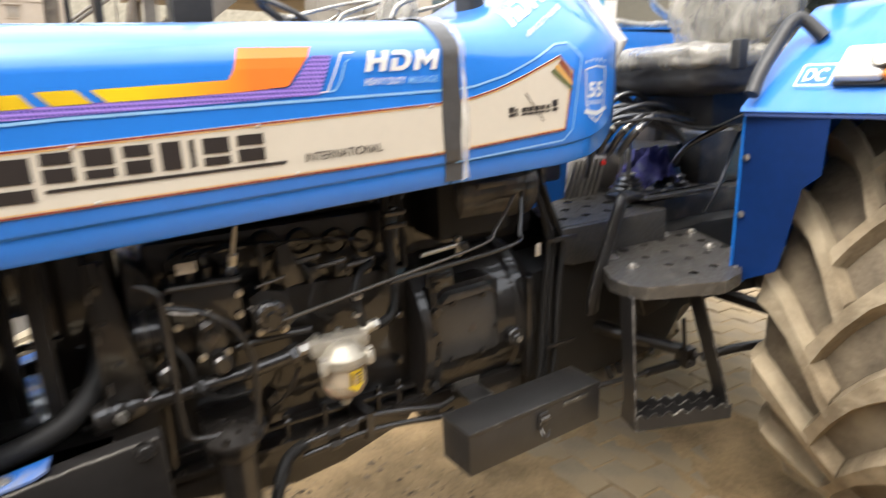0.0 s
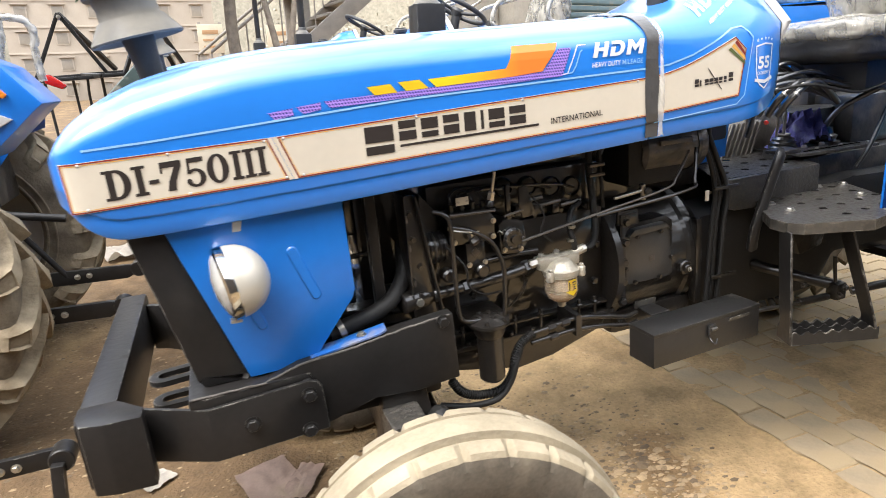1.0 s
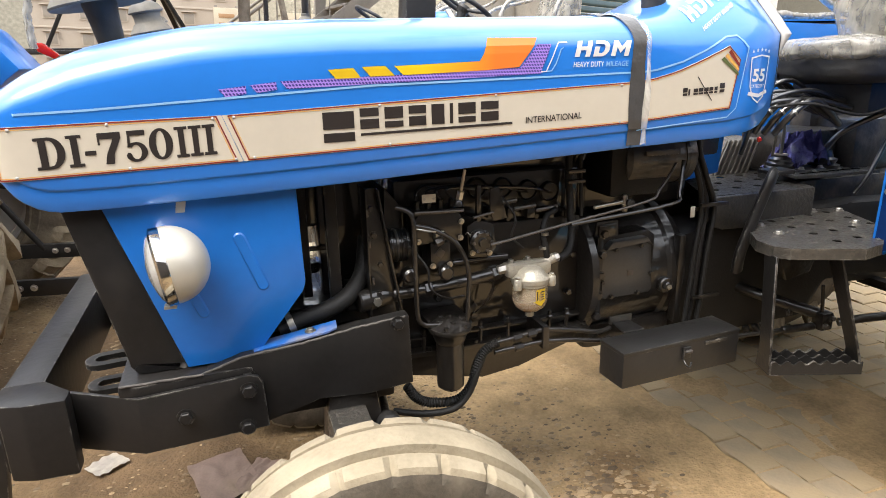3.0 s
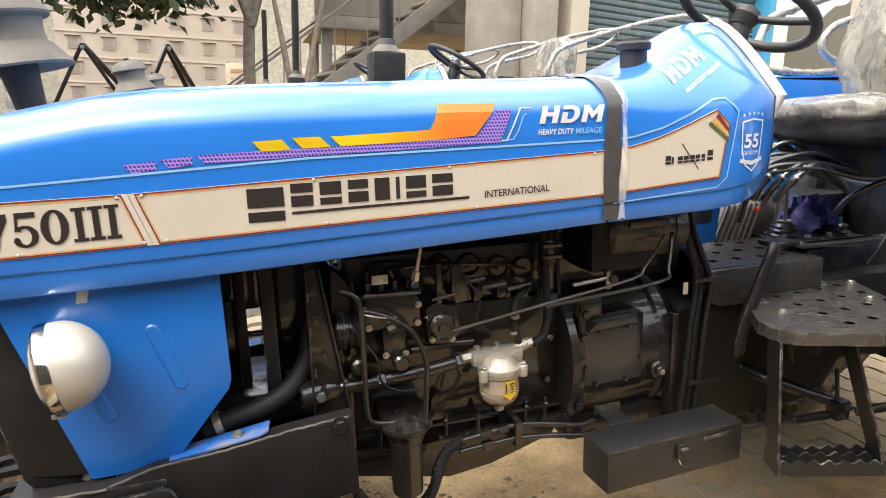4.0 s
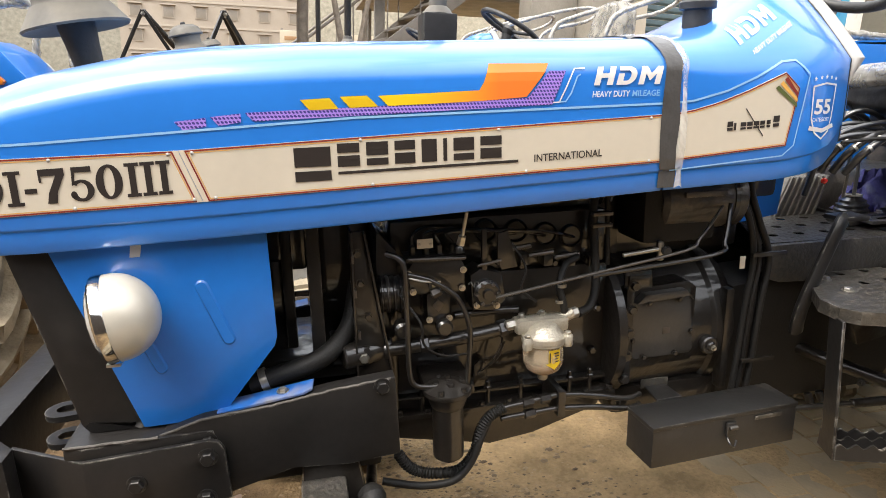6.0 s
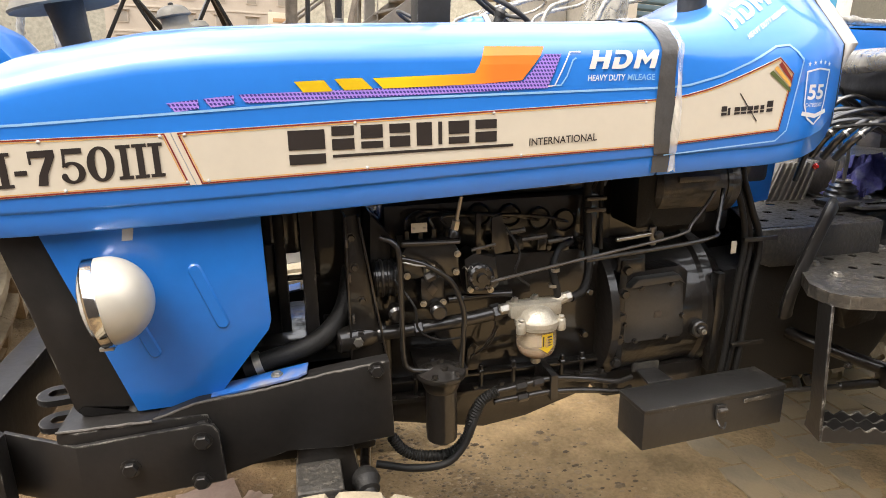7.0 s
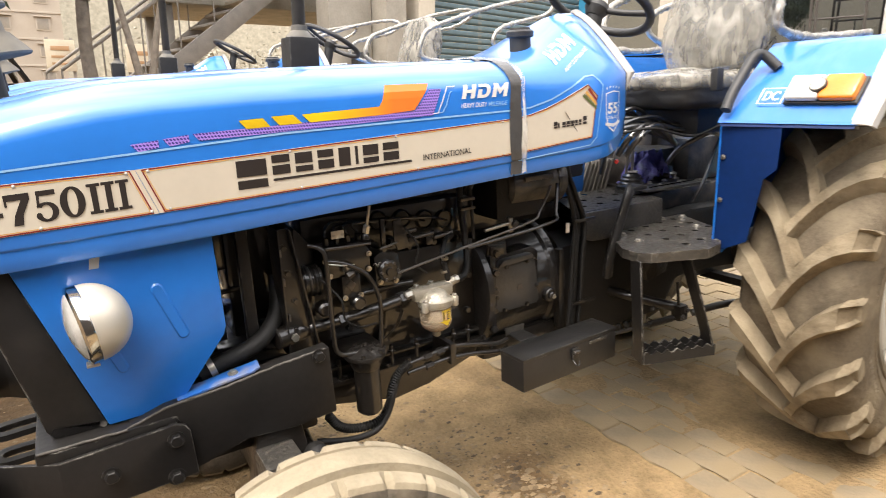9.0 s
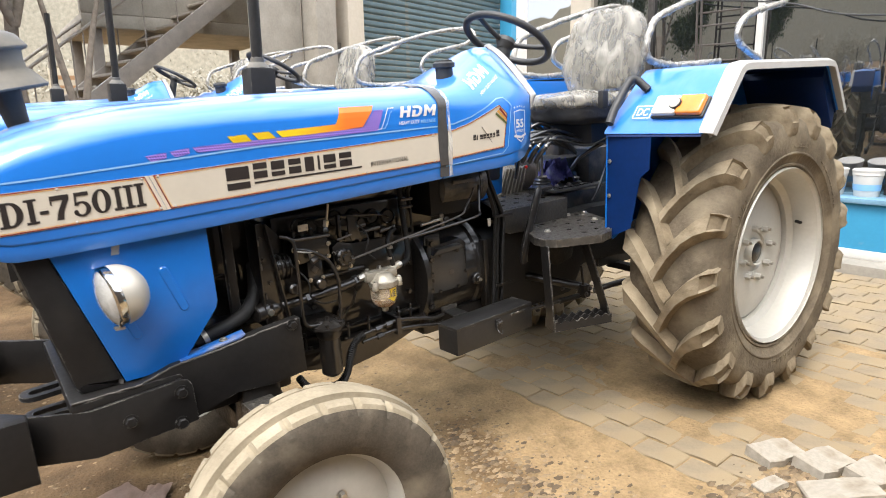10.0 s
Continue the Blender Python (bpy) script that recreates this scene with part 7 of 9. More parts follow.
    part("pipe", lathe([(0.028, 1.48), (0.036, 1.57), (0.04, 1.6), (0.04, 1.62), (0, 1.62)], m, 28), VINYL, pc)
    part("skirt", lathe([(0.038, 1.612), (0.111, 1.598), (0.114, 1.603), (0.108, 1.612), (0.09, 1.638), (0.082, 1.65), (0.04, 1.65)], m, 40), CLEANER, pc)
    part("bowl", lathe([(0.08, 1.648), (0.074, 1.655), (0.0725, 1.68), (0.077, 1.704), (0.093, 1.708), (0.095, 1.713), (0.093, 1.718), (0.084, 1.733), (0.075, 1.748), (0.055, 1.76), (0.03, 1.766), (0, 1.768)], m, 40), CLEANER, pc)
    part("knob", lathe([(0.014, 1.765), (0.014, 1.777), (0.008, 1.781), (0, 1.781)], m, 16), VINYL, pc)
    # rag left on the console
    bm = bmesh.new()
    n = 22
    g = [[bm.verts.new((1.925 + 0.2 * i / n + 0.02 * noise.noise((i * 0.4, j * 0.3, 5)), 0.39 + 0.16 * j / n + 0.02 * noise.noise((i * 0.3, j * 0.4, 9)),
                        1.145 + 0.06 * noise.noise((i * 0.22, j * 0.22, 1)) + 0.03 * noise.noise((i * 0.5, j * 0.5, 3)) - 0.0006 * ((i - n / 2) ** 2 + (j - n / 2) ** 2))) for j in range(n)] for i in range(n)]
    for i in range(n - 1):
        for j in range(n - 1):
            bm.faces.new((g[i][j], g[i + 1][j], g[i + 1][j + 1], g[i][j + 1]))
    bmesh.ops.solidify(bm, geom=bm.faces[:], thickness=0.003)
    part("rag", bm, CLOTH, tractor, "crumpled dark violet rag", 70)


def build_linkage(tractor):
    """Lower links and top link behind the rear axle."""
    C = CENTRE
    for y in (C - 0.3, C + 0.3):
        part("lower_link", prism([(2.55, 0.44), (3.35, 0.4), (3.42, 0.43), (3.42, 0.47), (3.35, 0.48), (2.55, 0.52)], y - 0.014, y + 0.014, 0.005), BLACK, tractor, "black flat lower link arm")
        part("link_eye", rod((3.42, y - 0.03, 0.45), (3.42, y + 0.03, 0.45), 0.045, 22), BLACK, tractor)
        place_bolts("bolt", [(3.1, y - 0.014, 0.455), (3.16, y - 0.014, 0.453)], tractor, STEEL, 0.012, 0.012)
        part("lift_rod", rod((3.05, y, 0.46), (2.75, y * 0.7 + C * 0.3, 1.05), 0.016, 12), BLACK, tractor)
    part("draw_bar", box((2.7, C - 0.35, 0.4), (2.76, C + 0.35, 0.44), 0.005), BLACK, tractor)
    part("top_link", rod((2.75, C, 0.95), (3.2, C, 0.85), 0.02, 14), BLACK, tractor)


def make_tractor():
    tractor = empty("tractor")
    build_hood(tractor)
    build_nose(tractor)
    build_chassis(tractor)
    build_engine(tractor)
    build_driveline(tractor)
    step_plate(tractor)
    w = rear_wheel(tractor)
    w.matrix_basis = wheel_matrix(2.5, -0.34, 0.7, -1)
    def second(ob, m):
        c = copy_thing(ob, m)
        c.parent = tractor
        return c
    second(w, Matrix.Translation((2.5, 2 * CENTRE + 0.52, 0.7)) @ Matrix.Scale(-1, 4, (0, 1, 0)) @ wheel_matrix(0, 0, 0, -1))
    w = front_wheel(tractor)
    w.matrix_basis = pose(0.172, -0.378, 0.387, 0, 0, -5) @ wheel_matrix(0, 0, 0, -1)
    second(w, pose(0.172, 2 * CENTRE + 0.378, 0.387, 0, 0, -5) @ wheel_matrix(0, 0, 0, 1))
    build_fender(tractor, -1)
    build_fender(tractor, 1)
    build_cab(tractor)
    build_linkage(tractor)
    return tractor


# degrees by which the ground climbs away from the first tractor
RISE = 1.72
tractor = tagged(make_tractor(), "blue farm tractor with cream name panels, parked on the yard", "tractor", "tractors in the yard")
for m, words in ((pose(-0.1, 2.4, 0.036, RISE), "blue farm tractor parked beside the first one, seat wrapped in film"),
                 (pose(-0.22, 4.5, 0.099, RISE), "blue farm tractor parked third in the row, partly hidden"),
                 (pose(-4.15, 1.96, 0.023, RISE, 0, -2), "blue farm tractor parked ahead with its rear linkage showing")):
    other = tagged(copy_thing(tractor, YARD @ m), words)
    if m.translation.x < -3:
        # its rear hand rails stand further back, loosely wound with film
        for bend in ([(-1.16, 2.6, 1.56), (-1.14, 2.6, 1.72), (-1.12, 2.6, 1.82), (-1.14, 2.6, 1.9), (-1.32, 2.6, 1.98)],
                     [(-0.985, 2.62, 1.56), (-0.985, 2.62, 1.71), (-0.972, 2.62, 1.82), (-1.03, 2.62, 1.885), (-1.2, 2.62, 1.9), (-1.45, 2.62, 1.92)]):
            bend = [m.inverted() @ Vector(p) for p in bend]
            part("rear_rail", tube(bend, 0.013, 12), STEEL, other, "steel hand rail")
            part("rail_film", film_tube(bend, 0.02, 5.0), FILM_RAIL, other, "crumpled packing film wound round the rail", 70)
        def put(name, bm, mat, label=""):
            bmesh.ops.transform(bm, verts=bm.verts[:], matrix=m.inverted())
            return part(name, bm, mat, other, label)
        put("rear_wing", prism([(-1.35, 1.67), (-0.99, 1.66), (-0.9, 1.61), (-0.785, 1.455), (-0.82, 1.43), (-1.03, 1.255), (-1.2, 1.27)], 1.52, 1.9, 0.012), BLUE_SHEET, "blue rear wing of the fender")
        put("rear_indicator", prism([(-1.03, 1.6), (-0.97, 1.59), (-0.895, 1.5), (-0.91, 1.485), (-0.97, 1.52)], 1.49, 1.522, 0.008), AMBER, "amber rear indicator")
        put("reflector_plate", prism([(-1.1, 1.5), (-1.0, 1.46), (-0.9, 1.405), (-0.99, 1.36), (-1.12, 1.4)], 1.5, 1.522, 0.004), TRIM, "pale reflector plate")
        put("tail_lamp", prism([(-1.045, 1.6), (-1.0, 1.6), (-0.925, 1.53), (-0.95, 1.51), (-1.03, 1.55)], 2.88, 2.94, 0.008), RED_LENS, "red tail lamp")


def front_bumper(tractor):
    """Front weight carrier, on the first tractor alone."""
    b_frame = empty("front_bumper", tractor)
    b_frame["label"] = "black welded front bumper frame"
    part("cross_bar", box((-0.585, 0.02, 0.6), (-0.5, 0.95, 0.775), 0.012), BLACK, b_frame)
    part("end_plate", prism([(-0.585, 0.045), (-0.57, 0.0), (-0.52, -0.015), (-0.436, -0.018), (-0.436, 0.03), (-0.5, 0.1), (-0.585, 0.1)], 0.595, 0.777, 0.006, "z"), BLACK, b_frame)
    bm = prism([(-0.46, 0.755), (-0.3, 0.752), (-0.062, 0.766), (-0.042, 0.76), (-0.032, 0.742), (-0.028, 0.628), (-0.3, 0.614), (-0.46, 0.61)], -0.02, -0.008, 0.003)
    bmesh.ops.bisect_plane(bm, geom=bm.verts[:] + bm.edges[:] + bm.faces[:], plane_co=(-0.3, 0, 0), plane_no=(1, 0, 0))
    for v in bm.verts:
        # the plate turns inwards ahead of its fold
        v.co.y += max(0.0, -0.3 - v.co.x) * 0.56
    part("side_plate", bm, BLACK, b_frame)
    part("side_plate", prism([(-0.5, 0.88), (-0.45, 0.85), (-0.268, 0.68), (-0.03, 0.66), (-0.03, 0.648), (-0.268, 0.668), (-0.45, 0.83), (-0.5, 0.86)], 0.59, 0.755, 0.003, "z"), BLACK, b_frame)
    for y, turn, z0 in ((0.22, 8, 0.748), (0.2, 4, 0.69)):
        bm = bmesh.new()
        def loop(r, z):
            ring = [(0.09 + r * math.cos(a), r * math.sin(a)) for a in np.linspace(-math.pi / 2, math.pi / 2, 10)] + [(-0.05 + r * math.cos(a), r * math.sin(a)) for a in np.linspace(math.pi / 2, 1.5 * math.pi, 10)]
            return [bm.verts.new((p, q, z)) for p, q in ring]
        a, b, c, d = loop(0.04, 0.0), loop(0.04, 0.014), loop(0.017, 0.014), loop(0.017, 0.0)
        for p, q in ((a, b), (b, c), (c, d), (d, a)):
            for k in range(20):
                bm.faces.new((p[k], p[(k + 1) % 20], q[(k + 1) % 20], q[k]))
        part("tow_hook", bm, BLACK, b_frame, "black flat slotted tow plate").matrix_basis = pose(-0.352, y, z0, 0, 0, turn)
    place_bolts("bolt", [(-0.066, -0.021, 0.73), (-0.077, -0.021, 0.637), (-0.207, -0.021, 0.69)], b_frame, BLACK, 0.015, 0.014)


front_bumper(tractor)
tractor.matrix_basis = YARD


# ---- the yard ----
def earth(name, dark, light, damp=0.8):
    m = bpy.data.materials.new(name)
    m.use_nodes = True
    t, n = m.node_tree, m.node_tree.nodes
    b = n["Principled BSDF"]
    co = n.new("ShaderNodeTexCoord")
    a, c, d = n.new("ShaderNodeTexNoise"), n.new("ShaderNodeTexNoise"), n.new("ShaderNodeTexNoise")
    for q, s, k in ((a, 0.9, 8), (c, 7, 8), (d, 60, 5)):
        q.inputs["Scale"].default_value, q.inputs["Detail"].default_value = s, k
        t.links.new(co.outputs["Object"], q.inputs["Vector"])
    r1, r2 = n.new("ShaderNodeValToRGB"), n.new("ShaderNodeValToRGB")
    r1.color_ramp.elements[0].position, r1.color_ramp.elements[0].color = 0.36, (*dark, 1)
    r1.color_ramp.elements[1].position, r1.color_ramp.elements[1].color = 0.62, (*light, 1)
    r2.color_ramp.elements[0].position, r2.color_ramp.elements[0].color = 0.3, (0.62, 0.62, 0.62, 1)
    r2.color_ramp.elements[1].position, r2.color_ramp.elements[1].color = 0.7, (1.15, 1.15, 1.15, 1)
    # drier, paler silt towards the pavement
    se, mr, ad = n.new("ShaderNodeSeparateXYZ"), n.new("ShaderNodeMapRange"), n.new("ShaderNodeMath")
    t.links.new(co.outputs["Object"], se.inputs[0])
    t.links.new(se.outputs["X"], mr.inputs["Value"])
    mr.inputs["From Min"].default_value, mr.inputs["From Max"].default_value = -0.3, 1.0
    mr.inputs["To Min"].default_value, mr.inputs["To Max"].default_value = -0.15, 0.14
    t.links.new(a.outputs["Fac"], ad.inputs[0])
    t.links.new(mr.outputs[0], ad.inputs[1])
    t.links.new(ad.outputs[0], r1.inputs[0])
    mx0 = n.new("ShaderNodeMath")
    mx0.operation = "MULTIPLY_ADD"
    t.links.new(d.outputs["Fac"], mx0.inputs[0])
    mx0.inputs[1].default_value = 0.45
    sub = n.new("ShaderNodeMath")
    sub.operation = "MULTIPLY_ADD"
    t.links.new(c.outputs["Fac"], sub.inputs[0])
    sub.inputs[1].default_value, sub.inputs[2].default_value = 0.9, -0.17
    t.links.new(sub.outputs[0], mx0.inputs[2])
    t.links.new(mx0.outputs[0], r2.inputs[0])
    mx = n.new("ShaderNodeMix")
    mx.data_type, mx.blend_type = "RGBA", "MULTIPLY"
    mx.inputs["Factor"].default_value = 1
    t.links.new(r1.outputs[0], mx.inputs["A"])
    t.links.new(r2.outputs[0], mx.inputs["B"])
    # damp rut that a wheel has pressed
    mp, ln, wet, mw = n.new("ShaderNodeMapping"), n.new("ShaderNodeVectorMath"), n.new("ShaderNodeMapRange"), n.new("ShaderNodeMix")
    mp.vector_type = "TEXTURE"
    mp.inputs["Location"].default_value = (1.2, 0.16, 0)
    mp.inputs["Rotation"].default_value = (0, 0, radians(-20))
    mp.inputs["Scale"].default_value = (0.15, 0.5, 1)
    wob = n.new("ShaderNodeVectorMath")
    wob.operation = "MULTIPLY_ADD"
    t.links.new(c.outputs["Color"], wob.inputs[0])
    wob.inputs[1].default_value = (0.9, 0.5, 0)
    t.links.new(mp.outputs[0], wob.inputs[2])
    t.links.new(co.outputs["Object"], mp.inputs[0])
    ln.operation = "LENGTH"
    t.links.new(wob.outputs[0], ln.inputs[0])
    t.links.new(ln.outputs["Value"], wet.inputs["Value"])
    wet.inputs["From Min"].default_value, wet.inputs["From Max"].default_value = 1.2, 0.5
    wet.inputs["To Max"].default_value = 0.75
    mw.data_type, mw.blend_type = "RGBA", "MULTIPLY"
    t.links.new(wet.outputs["Result"], mw.inputs["Factor"])
    t.links.new(mx.outputs["Result"], mw.inputs["A"])
    mw.inputs["B"].default_value = (0.45, 0.4, 0.36, 1)
    t.links.new(mw.outputs["Result"], b.inputs["Base Color"])
    rr = n.new("ShaderNodeMapRange")
    rr.inputs["From Min"].default_value, rr.inputs["From Max"].default_value = 0.4, 0.6
    rr.inputs["To Min"].default_value, rr.inputs["To Max"].default_value = damp, 0.95
    t.links.new(a.outputs["Fac"], rr.inputs["Value"])
    t.links.new(rr.outputs[0], b.inputs["Roughness"])
    bu = n.new("ShaderNodeBump")
    b.inputs["Specular IOR Level"].default_value = 0.2
    bu.inputs["Strength"].default_value, bu.inputs["Distance"].default_value = 0.9, 0.025
    t.links.new(mx0.outputs[0], bu.inputs["Height"])
    t.links.new(bu.outputs[0], b.inputs["Normal"])
    return m


EARTH = earth("trodden_earth", (0.125, 0.081, 0.043), (0.305, 0.213, 0.112))
PAVER = material("sandy_concrete_paver", (0.228, 0.184, 0.128), 0.85, vary=0.2, scale=7, bump=0.3, bscale=70, dust=(0.262, 0.203, 0.124), dust_amount=0.7, dust_scale=4, per_object=0.08, spec=0.25)
PALE_PAVER = material("pale_dry_paver", (0.34, 0.305, 0.25), 0.9, vary=0.25, scale=7, bump=0.4, bscale=70, spec=0.2, dust=(0.19, 0.155, 0.11), dust_amount=0.45, dust_scale=9)
SHOP_SILL = material("weathered_sill_paint", (0.14, 0.27, 0.38), 0.5, vary=0.15, scale=8, bump=0.1, bscale=40)
STONE = material("pale_pebble", (0.29, 0.208, 0.118), 0.9, vary=0.3, scale=20, bump=0.3, bscale=90)


def vary_by_island(m, dark):
    """Gives each pebble or clod its own shade between dark and the stone's colour."""
    t, n = m.node_tree, m.node_tree.nodes
    b = n["Principled BSDF"]
    link = b.inputs["Base Color"].links[0].from_socket
    g, mx = n.new("ShaderNodeNewGeometry"), n.new("ShaderNodeMix")
    mx.data_type = "RGBA"
    t.links.new(g.outputs["Random Per Island"], mx.inputs["Factor"])
    mx.inputs["A"].default_value = (*dark, 1)
    t.links.new(link, mx.inputs["B"])
    t.links.new(mx.outputs["Result"], b.inputs["Base Color"])


vary_by_island(STONE, (0.075, 0.052, 0.03))
CARD = material("faded_pink_cardboard", (0.31, 0.228, 0.19), 0.9, vary=0.2, scale=12, bump=0.2, bscale=40, dust=(0.32, 0.256, 0.176), dust_amount=0.3)
RAG = material("soiled_white_cloth", (0.48, 0.44, 0.384), 0.9, vary=0.15, scale=20, bump=0.3, bscale=40, dust=(0.4, 0.2, 0.08), dust_amount=0.2)
LEAF = material("dusty_green_leaf", (0.048, 0.068, 0.024), 0.7, vary=0.35, scale=6)
# foliage paled and greyed: the haze of distance is in the colour
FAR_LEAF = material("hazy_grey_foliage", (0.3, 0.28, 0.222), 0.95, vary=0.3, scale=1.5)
BARK = material("grey_brown_bark", (0.175, 0.145, 0.114), 0.95, vary=0.35, scale=14, bump=0.8, bscale=30)
CREAM_WALL = material("cream_plaster", (0.42, 0.375, 0.305), 0.9, vary=0.12, scale=2, bump=0.15, bscale=40, dust=(0.288, 0.248, 0.2), dust_amount=0.2, dust_scale=2)
# both apartment wall colours have the distance haze painted in
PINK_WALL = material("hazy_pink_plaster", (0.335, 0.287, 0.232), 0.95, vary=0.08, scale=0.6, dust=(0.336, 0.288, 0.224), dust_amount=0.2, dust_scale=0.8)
PALE_WALL = material("hazy_plaster_band", (0.36, 0.312, 0.255), 0.95, vary=0.06, scale=0.8)
SHUTTER = material("grey_blue_shutter_paint", (0.07, 0.118, 0.14), 0.5, vary=0.15, scale=4, bump=0.1, bscale=30, dust=(0.2, 0.19, 0.165), dust_amount=0.15)
BLUE_WALL = material("sky_blue_wall_paint", (0.032, 0.24, 0.416), 0.55, vary=0.08, scale=4, bump=0.1, bscale=40, dust=(0.32, 0.288, 0.24), dust_amount=0.1)
# dark colour that paints the shade of an interior
SHADE = material("interior_shade", (0.08, 0.072, 0.06), 0.9, vary=0.2, scale=3)
STAIR = material("grey_primer_steel", (0.21, 0.186, 0.158), 0.6, vary=0.2, scale=8, bump=0.1, bscale=40)
WHITE_PAINT = material("white_enamel", (0.576, 0.56, 0.528), 0.45, vary=0.06, scale=5, dust=(0.36, 0.32, 0.264), dust_amount=0.2)
CONCRETE = material("grey_concrete", (0.272, 0.248, 0.208), 0.9, vary=0.2, scale=4, bump=0.3, bscale=40)


def glass(name):
    m = bpy.data.materials.new(name)
    m.use_nodes = True
    t, n = m.node_tree, m.node_tree.nodes
    b = n["Principled BSDF"]
    b.inputs["Base Color"].default_value = (0.012, 0.014, 0.015, 1)
    b.inputs["Roughness"].default_value = 0.03
    b.inputs["Specular IOR Level"].default_value = 1.0
    b.inputs["IOR"].default_value = 2.4
    no, bu, co = n.new("ShaderNodeTexNoise"), n.new("ShaderNodeBump"), n.new("ShaderNodeTexCoord")
    no.inputs["Scale"].default_value = 1.3
    bu.inputs["Strength"].default_value, bu.inputs["Distance"].default_value = 0.08, 0.02
    t.links.new(co.outputs["Object"], no.inputs["Vector"])
    t.links.new(no.outputs["Fac"], bu.inputs["Height"])
    t.links.new(bu.outputs[0], b.inputs["Normal"])
    return m


GLASS = glass("dark_shop_glass")
STAIR_DARK = material("dark_brown_steel", (0.06, 0.05, 0.042), 0.6, vary=0.25, scale=12, bump=0.1, bscale=40)
# pane colour lifted towards the wall to paint the haze over it
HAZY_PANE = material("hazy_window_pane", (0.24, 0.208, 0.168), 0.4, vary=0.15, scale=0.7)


def climb(y):
    return 0.03 * max(0.0, min(9.0, y) - 1.2)


def ground_height(x, y):
    """Height of the yard in its own frame: rough earth, lower and flatter where the pavers lie."""
    r = 0.016 * noise.noise((x * 0.9, y * 0.9, 0)) + 0.01 * noise.noise((x * 4, y * 4, 3)) + 0.004 * noise.noise((x * 15, y * 15, 8))
    edge = 1.95 + 0.15 * max(0, min(1, (0.2 - y) / 0.6)) + 0.16 * noise.noise((y * 1.3, 4, 0))
    k = min(1, max(0, (edge - x) / 0.25))
    if y < -1.0 + 0.15 * noise.noise((x * 3, 0, 2)):
        k = max(k, min(1, (-0.95 - y) / 0.15))
    if y > 3.4:
        k = 1
    silt = max(0, 0.018 * (noise.noise((x * 1.1, y * 1.1, 7)) + 0.12 - 0.25 * max(0, x - 2.2)))
    return climb(y) + k * (0.004 + r) + (1 - k) * (-0.0045 + silt + 0.3 * r)


def build_ground():
    def axis(lo, hi, step):
        inner = list(np.arange(lo, hi + 1e-6, step))
        out, d, e = [], step, 0.0
        while e < 1500:
            d *= 1.6
            e += d
            out.append(e)
        return [lo - v for v in out[::-1]] + inner + [hi + v for v in out]
    xs, ys = axis(-2, 3.4, 0.035), axis(-1.9, 3.0, 0.035)
    verts, faces = [], []
    for x in xs:
        for y in ys:
            h = ground_height(x, y) if -2 <= x <= 3.4 and -1.9 <= y <= 3.0 else climb(y) - 0.012
            xx = max(-9, min(8, x))
            p = YARD @ Vector((xx, y, h))
            verts.append((p.x + (x - xx), p.y, p.z))
    w = len(ys)
    for i in range(len(xs) - 1):
        for j in range(w - 1):
            faces.append((i * w + j, i * w + j + 1, (i + 1) * w + j + 1, (i + 1) * w + j))
    me = bpy.data.meshes.new("ground")
    me.from_pydata(verts, [], faces)
    me.materials.append(EARTH)
    me.shade_smooth()
    return tagged(new("ground", me), "trodden brown earth of the yard, damp in places", "ground", kind="structure")


build_ground()


def in_yard(x, y, z=0.0, rz=0.0, rx=0.0, ry=0.0):
    return YARD @ pose(x, y, z, rx, ry, rz)


def sheet(name, w, d, mat, words, cat, m, crumple=0.02, seed=0, ragged=0.15):
    """A limp sheet lying on the ground with a torn outline."""
    bm = bmesh.new()
    n = 18
    g = {}
    for i in range(n + 1):
        for j in range(n + 1):
            u, v = i / n - 0.5, j / n - 0.5
            k = 1 + ragged * noise.noise((u * 4 + seed, v * 4, 2))
            g[i, j] = bm.verts.new((u * w * k, v * d * k, 0.006 + max(0, crumple * (0.4 + noise.noise((u * 5 + seed, v * 5, 0))))))
    for i in range(n):
        for j in range(n):
            bm.faces.new((g[i, j], g[i + 1, j], g[i + 1, j + 1], g[i, j + 1]))
    bmesh.ops.solidify(bm, geom=bm.faces[:], thickness=0.002)
    ob = finish(name, bm, mat, None, "", 60)
    ob.matrix_basis = m
    return tagged(ob, words, cat)


sheet("cardboard_scrap", 0.2, 0.28, CARD, "torn faded pink cardboard scrap lying on the earth", "litter", in_yard(-0.2, 0.72, 0.012, 15), 0.01, 1, 0.06)
sheet("cardboard_scrap", 0.1, 0.2, CARD, "torn faded pink cardboard scrap lying on the earth", "litter", in_yard(-0.09, 0.68, 0.014, -30), 0.01, 5, 0.08)
sheet("cloth_scrap", 0.5, 0.4, RAG, "soiled white cloth heap lying on the earth", "litter", in_yard(-1.02, 4.55, 0.1, 20), 0.09, 9)
sheet("cardboard_scrap", 0.12, 0.1, RAG, "pale torn paper scrap on the earth", "litter", in_yard(-0.62, 0.95, 0.012, 40), 0.01, 12)


